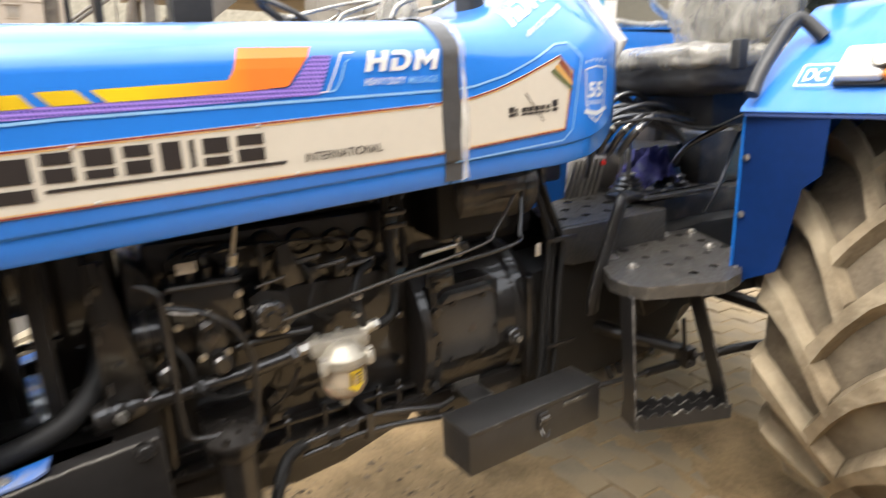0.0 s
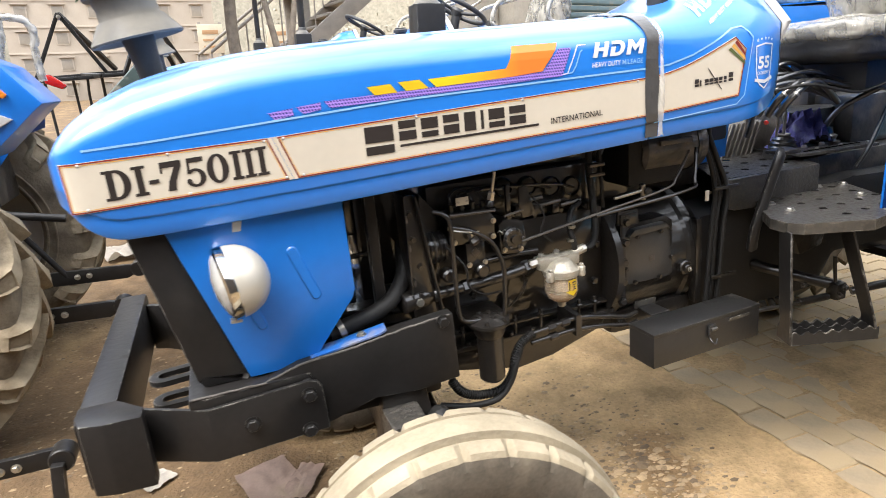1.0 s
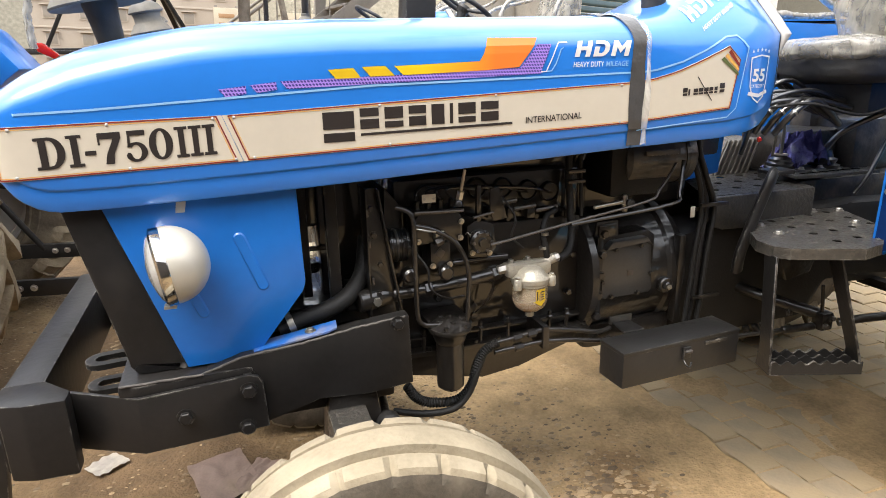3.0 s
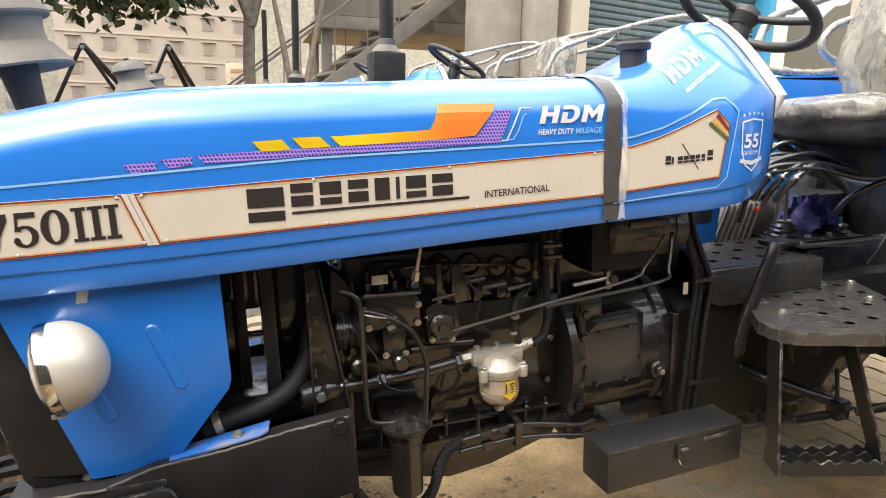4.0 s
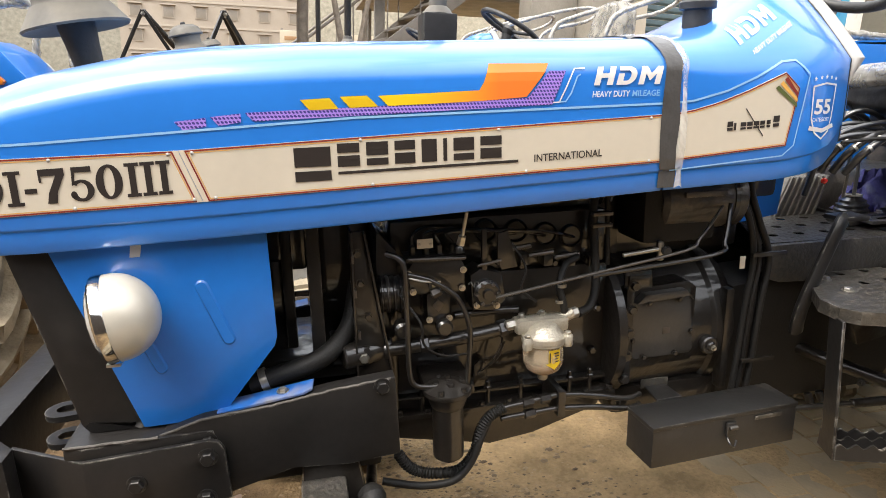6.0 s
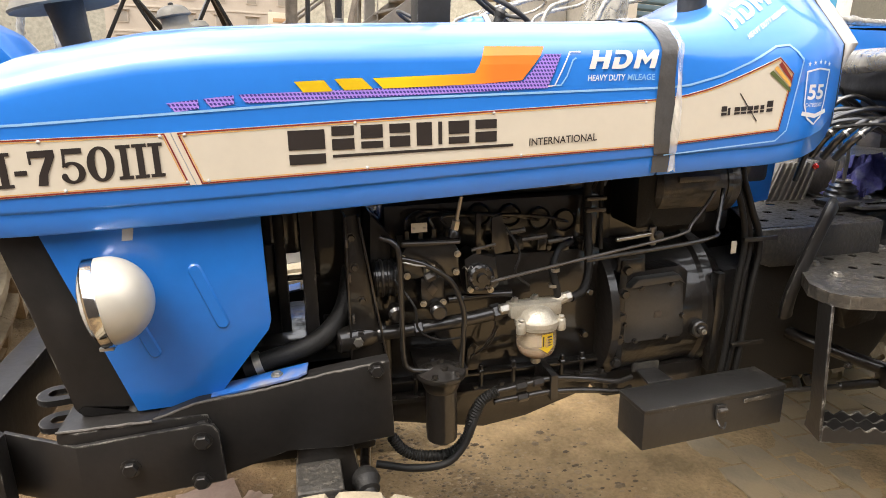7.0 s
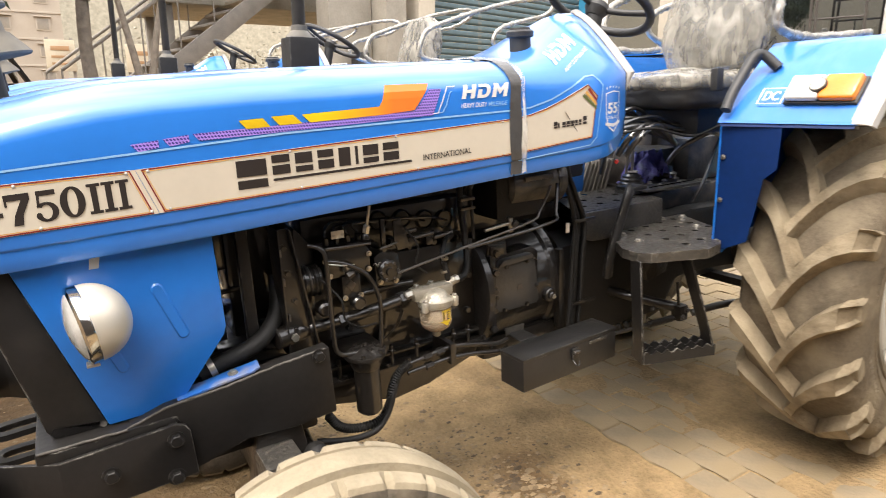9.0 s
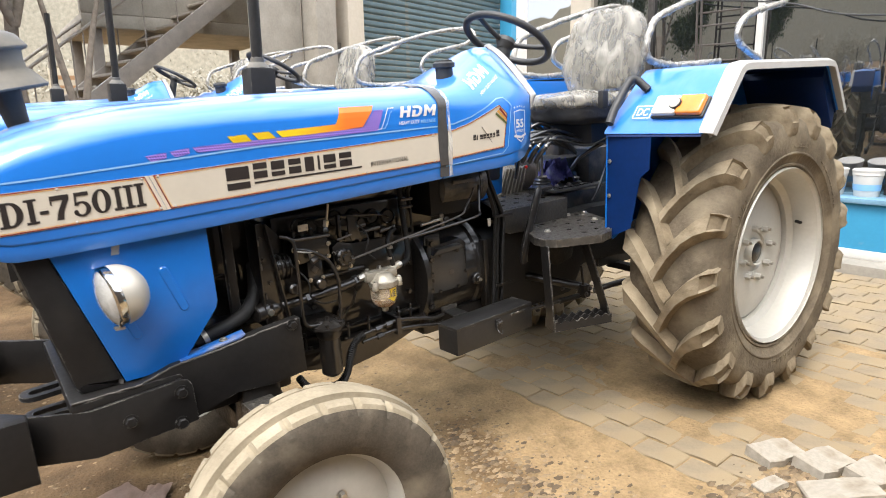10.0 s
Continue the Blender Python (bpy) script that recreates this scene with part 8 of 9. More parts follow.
def pebbles():
    rng = random.Random(4)
    verts, faces = [], []
    def stone(x, y, r):
        k = len(verts)
        z = ground_height(x, y)
        up = [(0, 0, 1), (1, 0, 0.25), (0.3, 0.95, 0.2), (-0.8, 0.6, 0.3), (-0.8, -0.6, 0.2), (0.3, -0.95, 0.3), (0, 0, -0.6)]
        a, q = rng.uniform(0, 6.28), rng.uniform(0.55, 0.9)
        for px, py, pz in up:
            d = r * rng.uniform(0.75, 1.2)
            verts.append(tuple(YARD @ Vector((x + d * (px * math.cos(a) - py * math.sin(a)), y + d * q * (px * math.sin(a) + py * math.cos(a)), z + d * 0.42 * pz))))
        for i in range(5):
            j = (i + 1) % 5
            faces.append((k, k + 1 + i, k + 1 + j))
            faces.append((k + 6, k + 1 + j, k + 1 + i))
    for _ in range(480):
        x, y = rng.gauss(0.75, 0.35), rng.gauss(0.65, 0.5)
        stone(x, y, rng.choice((0.003, 0.004, 0.005, 0.007, 0.011, 0.018)))
    for _ in range(400):
        x, y = rng.gauss(1.1, 0.16), rng.uniform(-0.6, 0.7)
        stone(x, y, rng.choice((0.004, 0.006, 0.009, 0.013)))
    for _ in range(500):
        stone(rng.uniform(-1.5, 1.4), rng.uniform(-1.5, 2.8), rng.choice((0.004, 0.006, 0.01, 0.014)))
    for _ in range(1500):
        stone(rng.uniform(-1.0, 1.35), rng.gauss(-0.2, 0.6), rng.choice((0.004, 0.005, 0.006, 0.008, 0.011)))
    for _ in range(160):
        stone(rng.gauss(1.15, 0.1), rng.gauss(-0.35, 0.4), rng.choice((0.01, 0.014, 0.02)))
    for _ in range(1700):
        # gravel under the engine and along the rut behind the front wheel
        u = rng.random()
        stone(0.45 + 0.6 * u + rng.gauss(0, 0.12), 1.05 - 1.25 * u * rng.uniform(0.6, 1.1) + rng.gauss(0, 0.12), rng.choice((0.003, 0.004, 0.005, 0.006, 0.008, 0.013)))
    for _ in range(170):
        stone(rng.gauss(1.06, 0.07), rng.uniform(-0.45, 0.3), rng.choice((0.008, 0.012, 0.018, 0.024)))
    for _ in range(900):
        stone(rng.uniform(1.5, 2.05), rng.gauss(-0.93, 0.1), rng.choice((0.005, 0.008, 0.012, 0.018, 0.024)))
    for _ in range(350):
        stone(rng.uniform(1.6, 2.4), rng.gauss(-1.15, 0.12), rng.choice((0.005, 0.008, 0.012, 0.018)))
    for _ in range(2600):
        stone(rng.uniform(-1.9, 0.1), rng.uniform(-0.9, 3.0), rng.choice((0.004, 0.005, 0.006, 0.008, 0.011, 0.015)))
    for _ in range(350):
        stone(rng.gauss(0.75, 0.3), rng.gauss(-0.5, 0.3), rng.choice((0.006, 0.008, 0.011, 0.016)))
    me = bpy.data.meshes.new("pebbles")
    me.from_pydata(verts, [], faces)
    me.materials.append(STONE)
    tagged(new("pebbles", me), "pebbles, clods and grit scattered on the earth", "pebbles", kind="stuff")


pebbles()


def hitch_frame():
    """Black flat bar on a hinged leg, standing ahead of the tractor."""
    h = empty("hitch_bar")
    part("bar", box((-1.5, 0.79, 0.27), (-0.85, 0.815, 0.335), 0.004), BLACK, h)
    part("hinge", rod((-0.85, 0.76, 0.3), (-0.85, 0.84, 0.3), 0.042, 24), BLACK, h)
    part("leg", box((-0.02, -0.02, -0.3), (0.02, 0.02, 0.0), 0.004, pose(-0.86, 0.75, 0.3, 0, 8, 0)), BLACK, h)
    part("leg", box((-0.02, -0.02, -0.28), (0.02, 0.02, 0.0), 0.004, pose(-1.45, 0.8, 0.29)), BLACK, h)
    place_bolts("bolt", [(-0.99, 0.789, 0.3), (-1.04, 0.789, 0.3)], h, STEEL, 0.012, 0.012)
    h.matrix_basis = YARD
    tagged(h, "black steel hitch bar with a hinged leg standing on the earth", "hitch bar")


hitch_frame()


# ---- trees and distance ----
def leaf_cloud(centres, count, size, seed, spread):
    """Many small folded leaves in clumps."""
    rng = random.Random(seed)
    verts, faces = [], []
    for _ in range(count):
        c = rng.choice(centres)
        d = Vector((rng.gauss(0, 1), rng.gauss(0, 1), rng.gauss(0, 0.8))) * spread
        p = Vector(c) + d
        a, b = Vector((rng.gauss(0, 1), rng.gauss(0, 1), rng.gauss(-0.5, 0.6))).normalized(), Vector((rng.gauss(0, 1), rng.gauss(0, 1), rng.gauss(0, 1))).normalized()
        b = (b - a * a.dot(b)).normalized()
        s = size * rng.uniform(0.6, 1.3)
        k = len(verts)
        n = a.cross(b) * s * 0.12
        verts += [tuple(p), tuple(p + a * s * 0.5 + b * s * 0.31 + n), tuple(p + a * s), tuple(p + a * s * 0.5 - b * s * 0.31 + n)]
        faces += [(k, k + 1, k + 2), (k, k + 2, k + 3)]
    return verts, faces


def limb(bm, points, r0, r1):
    line = smooth_line(points, 5)
    rings = []
    for i, q in enumerate(line):
        d = (line[min(i + 1, len(line) - 1)] - line[max(i - 1, 0)]).normalized()
        s = d.cross(Vector((0.3, 0.8, 0.1))).normalized()
        u = s.cross(d)
        r = (r0 + (r1 - r0) * i / (len(line) - 1)) * (1 + 0.1 * noise.noise(q * 3))
        rings.append([bm.verts.new(q + r * (math.cos(k * math.pi / 5) * s + math.sin(k * math.pi / 5) * u)) for k in range(10)])
    for a, b in zip(rings, rings[1:]):
        for k in range(10):
            bm.faces.new((a[k], a[(k + 1) % 10], b[(k + 1) % 10], b[k]))
    bm.faces.new(rings[0])
    bm.faces.new(rings[-1][::-1])


def tree(x, y, z, r, height, fork, crown, seed, words, leaves=6000, size=0.13, mat=LEAF, spread=0.36):
    t = empty("tree")
    t.location = (x, y, z)
    bm = bmesh.new()
    limb(bm, [(0, 0, -0.3), (0.04, 0, height * 0.3), (-0.02, 0.05, height * 0.6), (0.05, 0, height)], r, r * 0.7)
    ends = []
    for k, (dx, dy, dz) in enumerate(fork):
        limb(bm, [(0.03, 0, height * 0.75), (dx * 0.4, dy * 0.4, height + dz * 0.35), (dx, dy, height + dz)], r * 0.6, r * 0.15)
        ends.append((dx, dy, height + dz))
    part("trunk", bm, BARK, t, "grey-brown trunk with limbs")
    me = bpy.data.meshes.new("crown")
    v, f = leaf_cloud(ends + crown, leaves, size, seed, spread)
    me.from_pydata(v, [], f)
    me.materials.append(mat)
    c = new("crown", me)
    c.parent, c["label"] = t, "loose crown of small dusty leaves"
    tagged(t, words, "tree")


tree(0.2, 7.6, 0.1, 0.1, 3.4, [(-1.2, -0.6, 1.3), (1.1, -0.4, 1.5), (0.2, 1.0, 1.6)], [(-2.1, -1.0, 3.65), (-2.6, -0.9, 4.1), (-1.6, -1.6, 4.2), (-1.5, -0.5, 3.0), (-0.9, -0.5, 3.15), (-1.9, -0.6, 3.2)], 1, "slim street tree with grey trunk and dusty leaves", 12000, 0.15, LEAF, 0.27)
tree(0.75, 7.3, 0.1, 0.09, 1.7, [(-0.5, 0.3, 2.6), (0.7, 0.2, 2.4)], [(0.2, 0.3, 4.8)], 2, "dark forked tree trunk beside the stairs", 3000)
# branch tips that hang into view
def far_woods():
    rng = random.Random(8)
    cs = []
    for k in range(260):
        a = rng.uniform(0, 2 * math.pi)
        if radians(84) < a < radians(112):
            continue
        r = rng.uniform(55, 75)
        h = rng.uniform(0, 5.0) * (1.0 + 0.4 * math.sin(a * 5))
        cs.append((r * math.cos(a), r * math.sin(a), h))
    v, f = leaf_cloud(cs, 190000, 0.36, 3, 1.5)
    me = bpy.data.meshes.new("far_woods")
    me.from_pydata(v, [], f)
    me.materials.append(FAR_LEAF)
    tagged(new("far_woods", me), "hazy grey-green woods far behind the yard", "woods", kind="stuff")


far_woods()


def backdrop():
    bm = bmesh.new()
    n = 64
    rows = []
    for z in (-12, 0, 18, 36):
        rows.append([bm.verts.new((150 * math.cos(2 * math.pi * k / n), 150 * math.sin(2 * math.pi * k / n), z + (1.5 * math.sin(k * 2.1) + 1.2 * math.sin(k * 0.7)) * (z > 20))) for k in range(n)])
    for a, b in zip(rows, rows[1:]):
        for k in range(n):
            bm.faces.new((a[k], a[(k + 1) % n], b[(k + 1) % n], b[k]))
    # the ring takes the foliage colour with its painted haze
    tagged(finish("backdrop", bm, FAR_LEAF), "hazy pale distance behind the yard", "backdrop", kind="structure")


backdrop()


def apartment_block(x, y, rz, wide, storeys, bays, words):
    h = 3.1
    b = empty("apartment_building")
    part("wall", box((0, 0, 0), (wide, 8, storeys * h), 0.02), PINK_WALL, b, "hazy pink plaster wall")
    part("roof", box((-0.3, -0.4, storeys * h), (wide + 0.3, 8.3, storeys * h + 0.35), 0.03), PALE_WALL, b)
    for s in range(1, storeys):
        part("floor_band", box((-0.03, -0.12, s * h - 0.15), (wide + 0.03, 0.0, s * h + 0.1), 0.01), PALE_WALL, b)
    first = {}
    for s in range(storeys):
        for k in range(bays):
            cx = wide * (k + 0.5) / bays
            spots = {"window": box((-0.75, -0.1, 0.0), (0.75, 0.02, 1.5), 0.02), "pane": box((-0.6, -0.12, 0.12), (0.6, -0.1, 1.38), 0.01), "hood_slab": box((-0.9, -0.5, 1.55), (0.9, 0.0, 1.65), 0.01)}
            win = None
            for name, bm in spots.items():
                mat = {"window": PALE_WALL, "pane": HAZY_PANE, "hood_slab": PALE_WALL}[name]
                host = b if name != "pane" else win
                if name not in first:
                    ob = part(name, bm, mat, host)
                    first[name] = ob.data
                else:
                    bm.free()
                    ob = new(name, first[name])
                    ob.parent = host
                if name == "pane":
                    ob.matrix_basis = Matrix.Identity(4)
                else:
                    ob.matrix_basis = Matrix.Translation((cx, 0, s * h + 0.95))
                if name == "window":
                    win = ob
    b.matrix_basis = pose(x, y, -0.6, 0, 0, rz)
    tagged(b, words, "building")


apartment_block(-22.0, 92, 2, 24, 6, 6, "hazy pink apartment building of six storeys with pale window frames")
apartment_block(-62, 70, 25, 26, 4, 6, "low pink building far behind the parked tractors")


# ---- buildings round the yard ----
def shop_front():
    """Glazed shop front across the far end of the yard."""
    s = empty("shop_front")
    part("plinth", box((5.12, -7, 0.0), (6.0, 3.2, 0.5), 0.01), BLUE_WALL, s, "sky-blue painted plinth")
    part("sill", box((5.08, -7.02, 0.5), (6.0, 3.2, 0.54), 0.006), SHOP_SILL, s, "pale blue-grey sill board")
    part("kerb", box((4.85, -7.1, -0.3), (5.2, 3.25, 0.06), 0.015), CONCRETE, s, "worn concrete kerb")
    part("skirting", box((5.09, -7, 0.06), (5.118, 3.2, 0.13), 0.004), WHITE_PAINT, s)
    part("lintel", box((5.4, -7, 3.6), (6.0, 3.2, 4.4), 0.02), CREAM_WALL, s)
    part("side_wall", box((5.45, 3.2, -0.3), (6.0, 3.5, 4.4), 0.01), CREAM_WALL, s)
    part("back", box((6.0, -7, -0.3), (6.2, 3.5, 4.4), 0.01), SHADE, s)
    for k in range(9):
        y0 = -6.98 + 1.174 * k
        part("pane", box((5.5, y0 + 0.03, 0.54), (5.512, min(3.19, y0 + 1.144), 3.6), 0.002), GLASS, s, "dark reflecting glass pane")
        part("mullion", box((5.47, y0 - 0.03, 0.54), (5.53, y0 + 0.03, 3.6), 0.005), WHITE_PAINT if k in (7,) else ROD, s)
    s.matrix_basis = pose(0, 0, 0.27)
    tagged(s, "shop front of dark reflecting glass over a sky-blue plinth", "shop front", kind="structure")


shop_front()


def ladder_frame():
    """Scaffold reflection in the glass, built as a thin steel frame with many rungs on the sill."""
    # solid rods added in place of a mirrored scaffold
    g = empty("ladder_frame")
    for y, lean in ((1.7, 0.03), (1.745, 0.03), (1.335, -0.01)):
        part("post", rod((5.41, y, 0.53), (5.43, y + lean, 2.6), 0.012, 10), STAIR_DARK, g)
    for k in range(13):
        z = 0.66 + 0.15 * k + 0.018 * math.sin(k * 2.3)
        part("rung", rod((5.408 + 0.01 * z, 1.33, z - 0.012), (5.408 + 0.01 * z, 1.745 + 0.01 * z, z), 0.0085, 8), STAIR_DARK, g)
    g.matrix_basis = YARD
    tagged(g, "thin dark steel frame added as a scaffold's reflection in the shop glass", "ladder")


ladder_frame()


def overhead_cable():
    ob = finish("overhead_cable", tube([YARD @ Vector(p) for p in ((5.46, 3.05, 2.6), (5.36, 1.9, 2.3), (5.3, 0.91, 2.12), (5.3, 0.13, 1.92), (5.33, -2.0, 1.85), (5.36, -4.5, 2.4), (5.42, -6.9, 3.4))], 0.008, 8), VINYL)
    tagged(ob, "black cable sagging along the shop front", "cable")


overhead_cable()


def bucket(x, y, z):
    b = empty("paint_bucket")
    part("body", lathe([(0, 0), (0.085, 0), (0.09, 0.01), (0.105, 0.17), (0.11, 0.172), (0.11, 0.2), (0, 0.2)], None, 28), WHITE_PAINT, b, "white plastic pail")
    part("lid", lathe([(0, 0.2), (0.113, 0.2), (0.115, 0.215), (0.1, 0.222), (0, 0.22)], None, 28), WHITE_PAINT, b, "white lid")
    part("label", lathe([(0.0965, 0.05), (0.1015, 0.1)], None, 28), PALE, b, "blue printed band")
    b.matrix_basis = pose(x, y, z)
    tagged(b, "white plastic paint bucket with a blue band on the plinth", "bucket", "paint buckets")


for x, y, z in ((5.3, 0.42, 0.81), (5.3, 0.16, 0.81), (5.3, -0.1, 0.81)):
    bucket(x, y, z)


def back_building():
    """Low building behind the row, with a rolling shutter and pillars."""
    b = empty("back_building")
    part("wall", box((0, 0.25, -0.5), (1.15, 0.6, 5), 0.01), CREAM_WALL, b, "cream plastered wall")
    part("pillar", box((0.05, -0.1, -0.5), (0.45, 0.25, 5), 0.01), CONCRETE, b, "grey pillar")
    part("pillar", box((0.75, -0.05, -0.5), (1.1, 0.25, 5), 0.01), CREAM_WALL, b, "cream pillar")
    # dark slab put in place of the shade inside the doorway
    part("doorway", box((0.47, 0.12, -0.5), (0.73, 0.26, 2.6), 0.01), SHADE, b)
    part("meter_box", box((-0.42, 0.0, 1.55), (-0.2, 0.15, 2.05), 0.01), VINYL, b, "dark wall box")
    part("wall", box((-0.75, 0.2, -0.5), (0.0, 0.5, 5), 0.01), CONCRETE, b, "grey plastered wall")
    part("wall", box((6.2, 0.25, -0.5), (6.6, 0.6, 5), 0.01), CREAM_WALL, b, "cream plastered wall")
    part("shop_pane", box((6.6, 0.3, -0.5), (9.5, 0.6, 5), 0.01), GLASS, b, "dark reflecting glass")
    part("pillar", box((5.55, -0.05, -0.5), (5.75, 0.25, 5), 0.01), BLUE_WALL, b, "sky-blue pillar")
    part("pillar", box((5.75, -0.05, -0.5), (6.2, 0.25, 5), 0.01), WHITE_PAINT, b, "white pillar")
    part("lintel", box((1.1, 0.1, 4.2), (5.6, 0.6, 5), 0.01), CREAM_WALL, b)
    first = None
    for k in range(44):
        if first is None:
            first = ob = part("slat", prism([(0.3, 0.0), (0.27, 0.03), (0.27, 0.085), (0.3, 0.1), (0.32, 0.1), (0.32, 0.0)], 1.1, 5.6, 0.004, "x"), SHUTTER, b, "grey-blue shutter slat")
        else:
            ob = new("slat", first.data)
            ob.parent, ob["label"] = b, "grey-blue shutter slat"
        ob.matrix_basis = Matrix.Translation((0, 0, -0.4 + 0.105 * k))
    b.matrix_basis = pose(4.0, 7.4, 0.1, 0, 0, 14)
    tagged(b, "low cream building with a grey-blue rolling shutter", "building")


back_building()


def staircase():
    """Outside steel stairs that climb to the right behind the tractors, under a slab."""
    s = empty("steel_staircase")
    n, rise, run = 17, 0.19, 0.25
    for y in (0.0, 1.0):
        a, b = Vector((0, y, 0)), Vector((n * run, y, n * rise))
        L = (b - a).length
        part("stringer", box((0, -0.03, -0.14), (L, 0.03, 0.1), 0.006, Matrix.Translation(a) @ Matrix.Rotation(-math.atan2(rise, run), 4, "Y")), STAIR, s, "grey steel stringer")
        part("hand_rail", rod(a + Vector((0, 0, 0.95)), b + Vector((0, 0, 0.95)), 0.022, 12), STAIR, s)
    first = None
    for k in range(n):
        if first is None:
            first = ob = part("tread", box((0, 0.02, -0.02), (0.27, 0.98, 0.02), 0.004), STAIR, s)
        else:
            ob = new("tread", first.data)
            ob.parent = s
        ob.matrix_basis = Matrix.Translation((k * run, 0, (k + 0.7) * rise))
    for y in (0.0, 1.0):
        for k in range(0, n, 2):
            part("baluster", rod((k * run, y, k * rise), (k * run, y, k * rise + 0.95), 0.011, 8), STAIR, s)
    s.matrix_basis = pose(-0.1, 8.0, 0.9, 0, 0, 10)
    tagged(s, "grey outside steel staircase climbing beside the building", "staircase")
    p = empty("stair_landing")
    part("slab", box((1.2, 9.2, 2.9), (4.4, 11.5, 3.1), 0.02), CONCRETE, p)
    part("parapet", box((1.2, 9.2, 3.1), (4.4, 9.35, 4.6), 0.02), CONCRETE, p)
    for x in (1.4, 4.2):
        for y in (9.4, 11.3):
            part("post", box((x - 0.08, y - 0.08, -0.5), (x + 0.08, y + 0.08, 2.9), 0.01), STAIR, p)
    tagged(p, "shaded concrete landing on steel posts behind the stairs", "landing")


staircase()


def a_frame(x, y, z, rz):
    """Black three-point implement head."""
    a = empty("implement_frame")
    for p, q in (((-0.45, 0, 0.5), (0, 0, 1.35)), ((0.45, 0, 0.5), (0, 0, 1.35)), ((0, 0.05, 1.35), (0.6, 0.8, 0.6)), ((-0.75, 0, 0.5), (0.75, 0, 0.5)), ((-0.75, 0.8, 0.55), (0.75, 0.8, 0.55)), ((-0.75, 0, 0.5), (-0.75, 0.8, 0.55)), ((0.75, 0, 0.5), (0.75, 0.8, 0.55))):
        d = Vector(q) - Vector(p)
        part("beam", box((-0.035, -0.025, 0), (0.035, 0.025, d.length), 0.006, along(p, q)), BLACK, a)
    for k in range(5):
        x0 = -0.7 + 0.35 * k
        part("tine", tube([(x0, 0.0 if k % 2 else 0.8, 0.5), (x0, 0.1 if k % 2 else 0.9, 0.2), (x0, 0.05 if k % 2 else 0.85, -0.4), (x0, -0.05 if k % 2 else 0.75, -0.97)], 0.02, 10), BLACK, a)
    place_bolts("bolt", [(0.0, -0.03, 1.3)], a, STEEL, 0.03, 0.03)
    a.matrix_basis = YARD @ pose(x, y, z, 0, 0, rz)
    tagged(a, "black three-point cultivator frame standing on its tines", "implement", "implements in the yard")


a_frame(-1.85, 8.8, 1.18, 10)
a_frame(-0.78, 8.9, 1.18, 25)


DARK_BRICK = material("dark_brown_wall_plaster", (0.08, 0.066, 0.055), 0.9, vary=0.2, scale=2, bump=0.3, bscale=30)
GREEN_STEEL = material("dark_green_machine_paint", (0.012, 0.028, 0.022), 0.5, vary=0.2, scale=6, bump=0.1, bscale=40, dust=(0.2, 0.176, 0.136), dust_amount=0.25)


def thresher(m):
    """Dark green implement with a slanted chute and a slotted guard."""
    g = empty("green_implement")
    part("body", prism([(-0.5, 0.0), (-0.55, 0.75), (-0.2, 0.95), (0.5, 0.55), (0.6, 0.0)], -0.4, 0.4, 0.02), GREEN_STEEL, g)
    part("chute", box((-0.16, -0.3, 0), (0.16, 0.3, 1.0), 0.015, along((0.35, 0, 0.45), (-0.35, 0, 1.25))), GREEN_STEEL, g)
    part("guard", lathe([(0.28, 0), (0.28, 0.05), (0.24, 0.06), (0.05, 0.06), (0, 0.055)], along((-0.2, -0.4, 0.45), (-0.2, -1, 0.45)), 36), GREEN_STEEL, g)
    for k in range(8):
        a = 2 * math.pi * k / 8
        part("guard_slot", box((0.09, -0.018, 0.058), (0.21, 0.018, 0.066), 0.002, along((-0.2, -0.4, 0.45), (-0.2, -1, 0.45)) @ Matrix.Rotation(a, 4, "Z")), BLACK, g)
    for x in (-0.45, 0.5):
        for y in (-0.35, 0.35):
            part("leg", box((x - 0.03, y - 0.03, -0.62), (x + 0.03, y + 0.03, 0.05), 0.005), BLACK, g)
    g.matrix_basis = YARD @ m
    tagged(g, "dark green farm implement with slotted guard on short legs", "implement", "implements in the yard")


thresher(pose(-0.74, 6.1, 0.6, 0, 0, 10) @ Matrix.Scale(0.8, 4))


SIGN_CREAM = material("faded_cream_sign_paint", (0.46, 0.4, 0.3), 0.7, vary=0.12, scale=3)
SIGN_PRINT = material("faded_ochre_print", (0.34, 0.2, 0.1), 0.7, vary=0.15, scale=6)


def sign_board(x0, x1, z0, z1, y, bars):
    """A faded board on two posts, its writing too far to read."""
    b = empty("sign_board")
    part("panel", box((x0, y, z0), (x1, y + 0.04, z1), 0.01), SIGN_CREAM, b)
    for x in (x0 + 0.05, x1 - 0.05):
        part("post", box((x - 0.03, y + 0.04, -0.6), (x + 0.03, y + 0.1, z1 + 0.05), 0.005), STAIR, b)
    for u0, u1, w in bars:
        part("print_bar", box((x0 + 0.1, y - 0.006, z0 + (z1 - z0) * u0), (x0 + 0.1 + (x1 - x0 - 0.2) * w, y, z0 + (z1 - z0) * u1), 0.001), SIGN_PRINT, b)
    tagged(b, "faded cream sign board on two posts behind the yard", "sign board", "boards behind the yard")


sign_board(-0.25, 0.28, 2.06, 2.67, 14.0, ((0.2, 0.27, 1.0), (0.42, 0.5, 0.8), (0.66, 0.8, 1.0)))
sign_board(1.21, 1.98, 2.06, 2.64, 14.0, ((0.3, 0.4, 0.7), (0.6, 0.75, 0.9)))


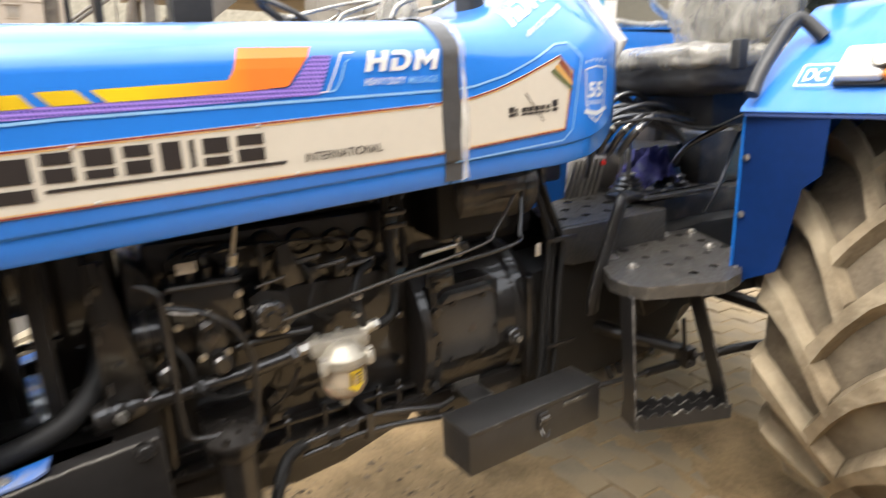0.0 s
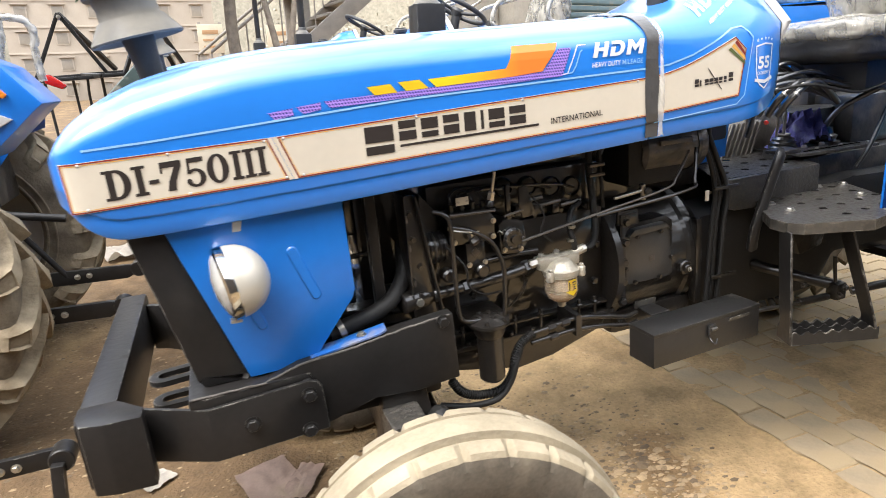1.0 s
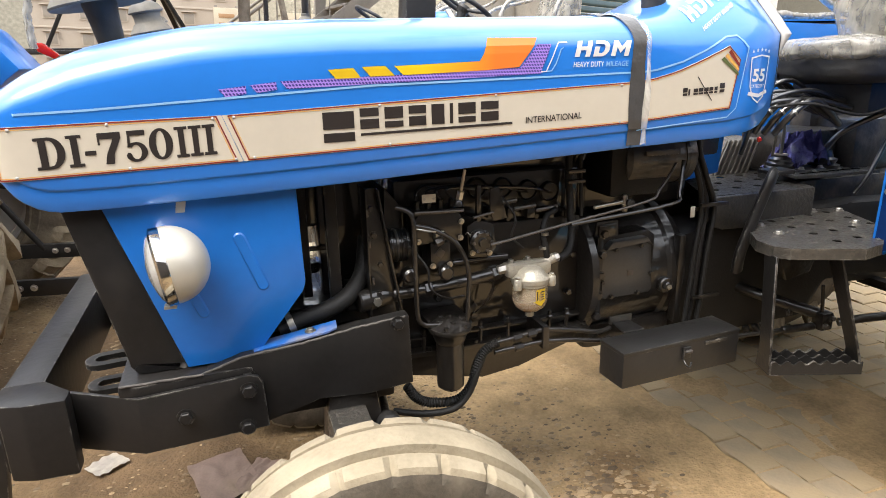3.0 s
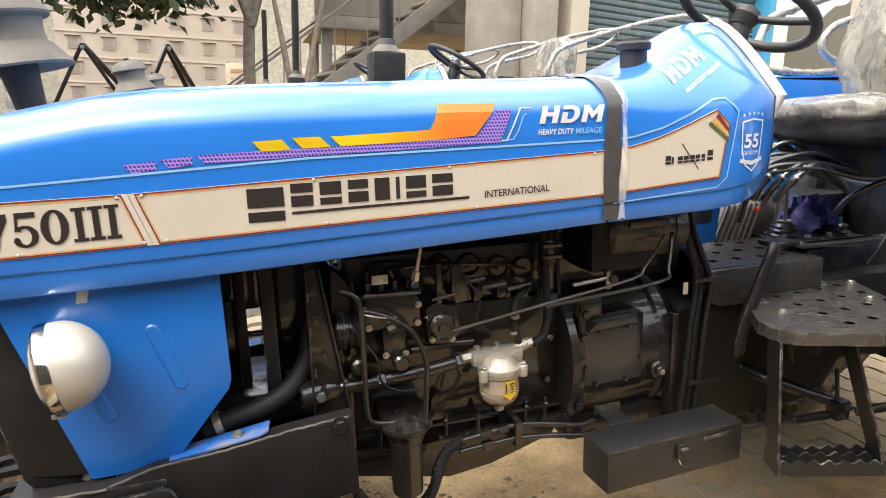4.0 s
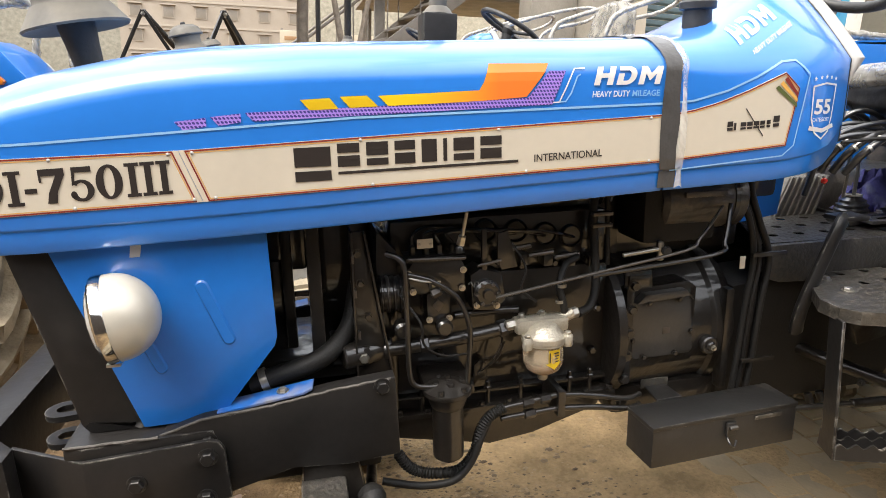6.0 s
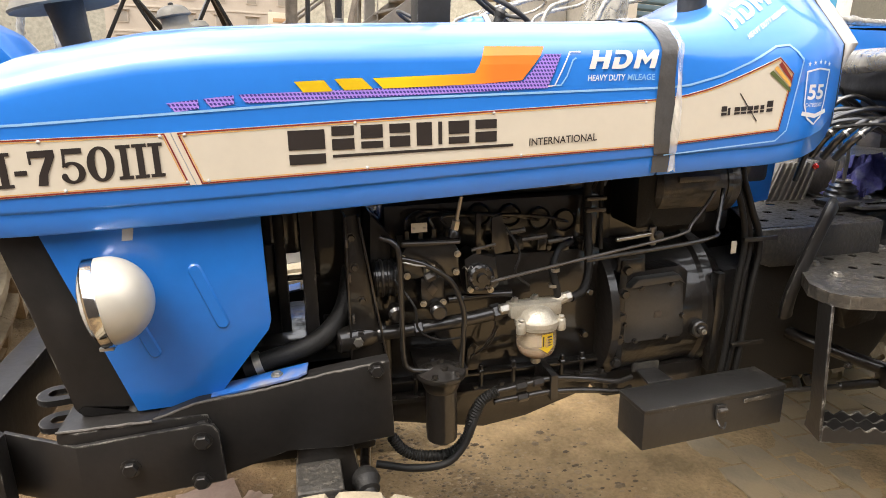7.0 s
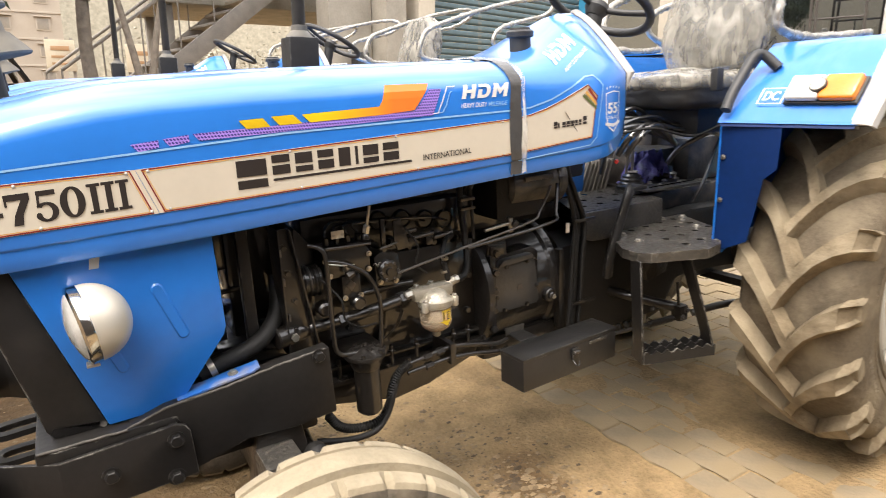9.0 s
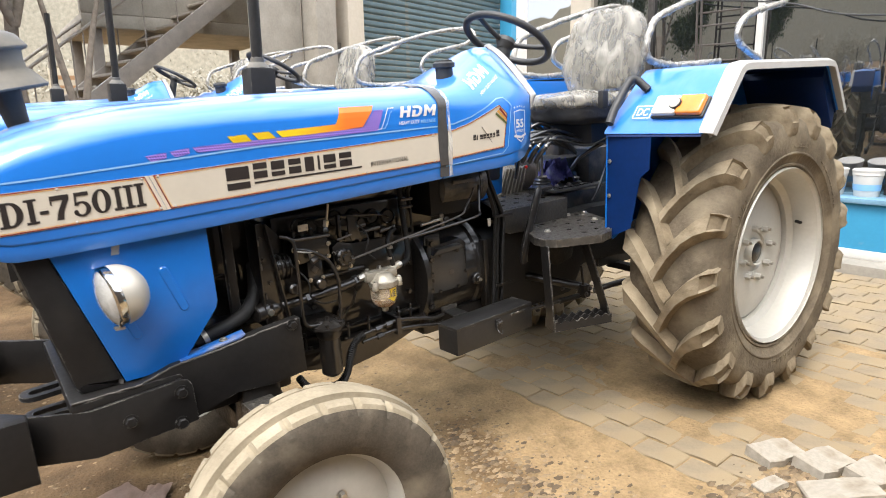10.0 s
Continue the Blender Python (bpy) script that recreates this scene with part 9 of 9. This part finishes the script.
def shading_wall():
    """Plain unseen wall added behind the camera to darken the near sides and their reflections."""
    # stands out of view; added only to hold back light from this side
    bm = box((-26, -4.9, -1.5), (4.6, -4.6, 4.1), 0.02)
    add_box(bm, (-26, -4.95, 4.1), (4.6, -4.55, 4.22), 0.02)
    tagged(finish("wall_south", bm, DARK_BRICK), "unseen plain dark brown wall added to shade the near sides", "wall", kind="structure")


shading_wall()


# ---- pavers ----
def pavers():
    pave = empty("pavement")
    rng = random.Random(11)
    L, W, gap = 0.212, 0.13, 0.006
    def block(bm, w=W, l=L):
        a, b = w / 2 - gap / 2, l / 2 - gap / 2
        zig = 0.009
        out = [(-a, -b), (a, -b), (a + zig, -b / 3), (a - zig, b / 3), (a, b), (-a, b), (-a - zig, b / 3), (-a + zig, -b / 3)]
        add_prism(bm, out, -0.05, 0.0, 0, "z")
        top = [f for f in bm.faces if all(v.co.z > -0.001 for v in f.verts)]
        bmesh.ops.bevel(bm, geom=[e for f in top for e in f.edges], offset=0.005, segments=1, affect="EDGES")
        return bm
    me = finish("paver", block(bmesh.new()), PAVER, pave)
    mesh = me.data
    used = False
    rest_v, rest_f = [], []
    base = [tuple(v.co) for v in mesh.vertices]
    polys = [tuple(p.vertices) for p in mesh.polygons]
    for i in range(25):
        for j in range(21):
            x, y = 1.68 + W * i, -1.28 + L * (j + (0.5 if i % 2 else 0))
            if y < -0.98 + 0.12 * noise.noise((x * 3, 0, 2)) or y > 3.2:
                continue
            m = pose(x, y, climb(y) + rng.gauss(0, 0.0018), rng.gauss(0, 0.5), rng.gauss(0, 0.5), rng.gauss(0, 0.7))
            if x < 3.3 and y < 1.3:
                ob = me if not used else new("paver", mesh)
                used = True
                ob.parent = pave
                ob.matrix_basis = m
            else:
                k = len(rest_v)
                rest_v += [tuple(m @ Vector(v)) for v in base]
                rest_f += [tuple(k + q for q in p) for p in polys]
    rm = bpy.data.meshes.new("paver_field")
    rm.from_pydata(rest_v, [], rest_f)
    rm.materials.append(PAVER)
    rest = new("paver_field", rm)
    rest.parent = pave
    rest["kind"] = "stuff"
    pave.matrix_basis = YARD
    pale = mesh.copy()
    pale.materials[0] = PALE_PAVER
    tagged(pave, "sandy interlocking concrete pavers, some sunk in silt", "pavement", kind="structure")
    for x, y, z, rx, ry, rz, s in ((1.99, -0.77, 0.035, 6, -5, 72, 1.0), (2.05, -0.93, 0.04, 7, -4, 78, 1.05), (2.12, -1.08, 0.035, 5, -6, 80, 1.0), (1.87, -1.05, 0.05, -8, 9, 40, 1.25), (1.76, -0.85, 0.02, -6, 5, 70, 0.55), (2.25, -1.2, 0.03, 4, -8, 60, 1.1)):
        ob = new("loose_paver", pale)
        ob.matrix_basis = YARD @ pose(x, y, z, rx, ry, rz) @ Matrix.Scale(s, 4)
        tagged(ob, "loose broken concrete paver lying on the earth", "paver", "loose pavers")


pavers()
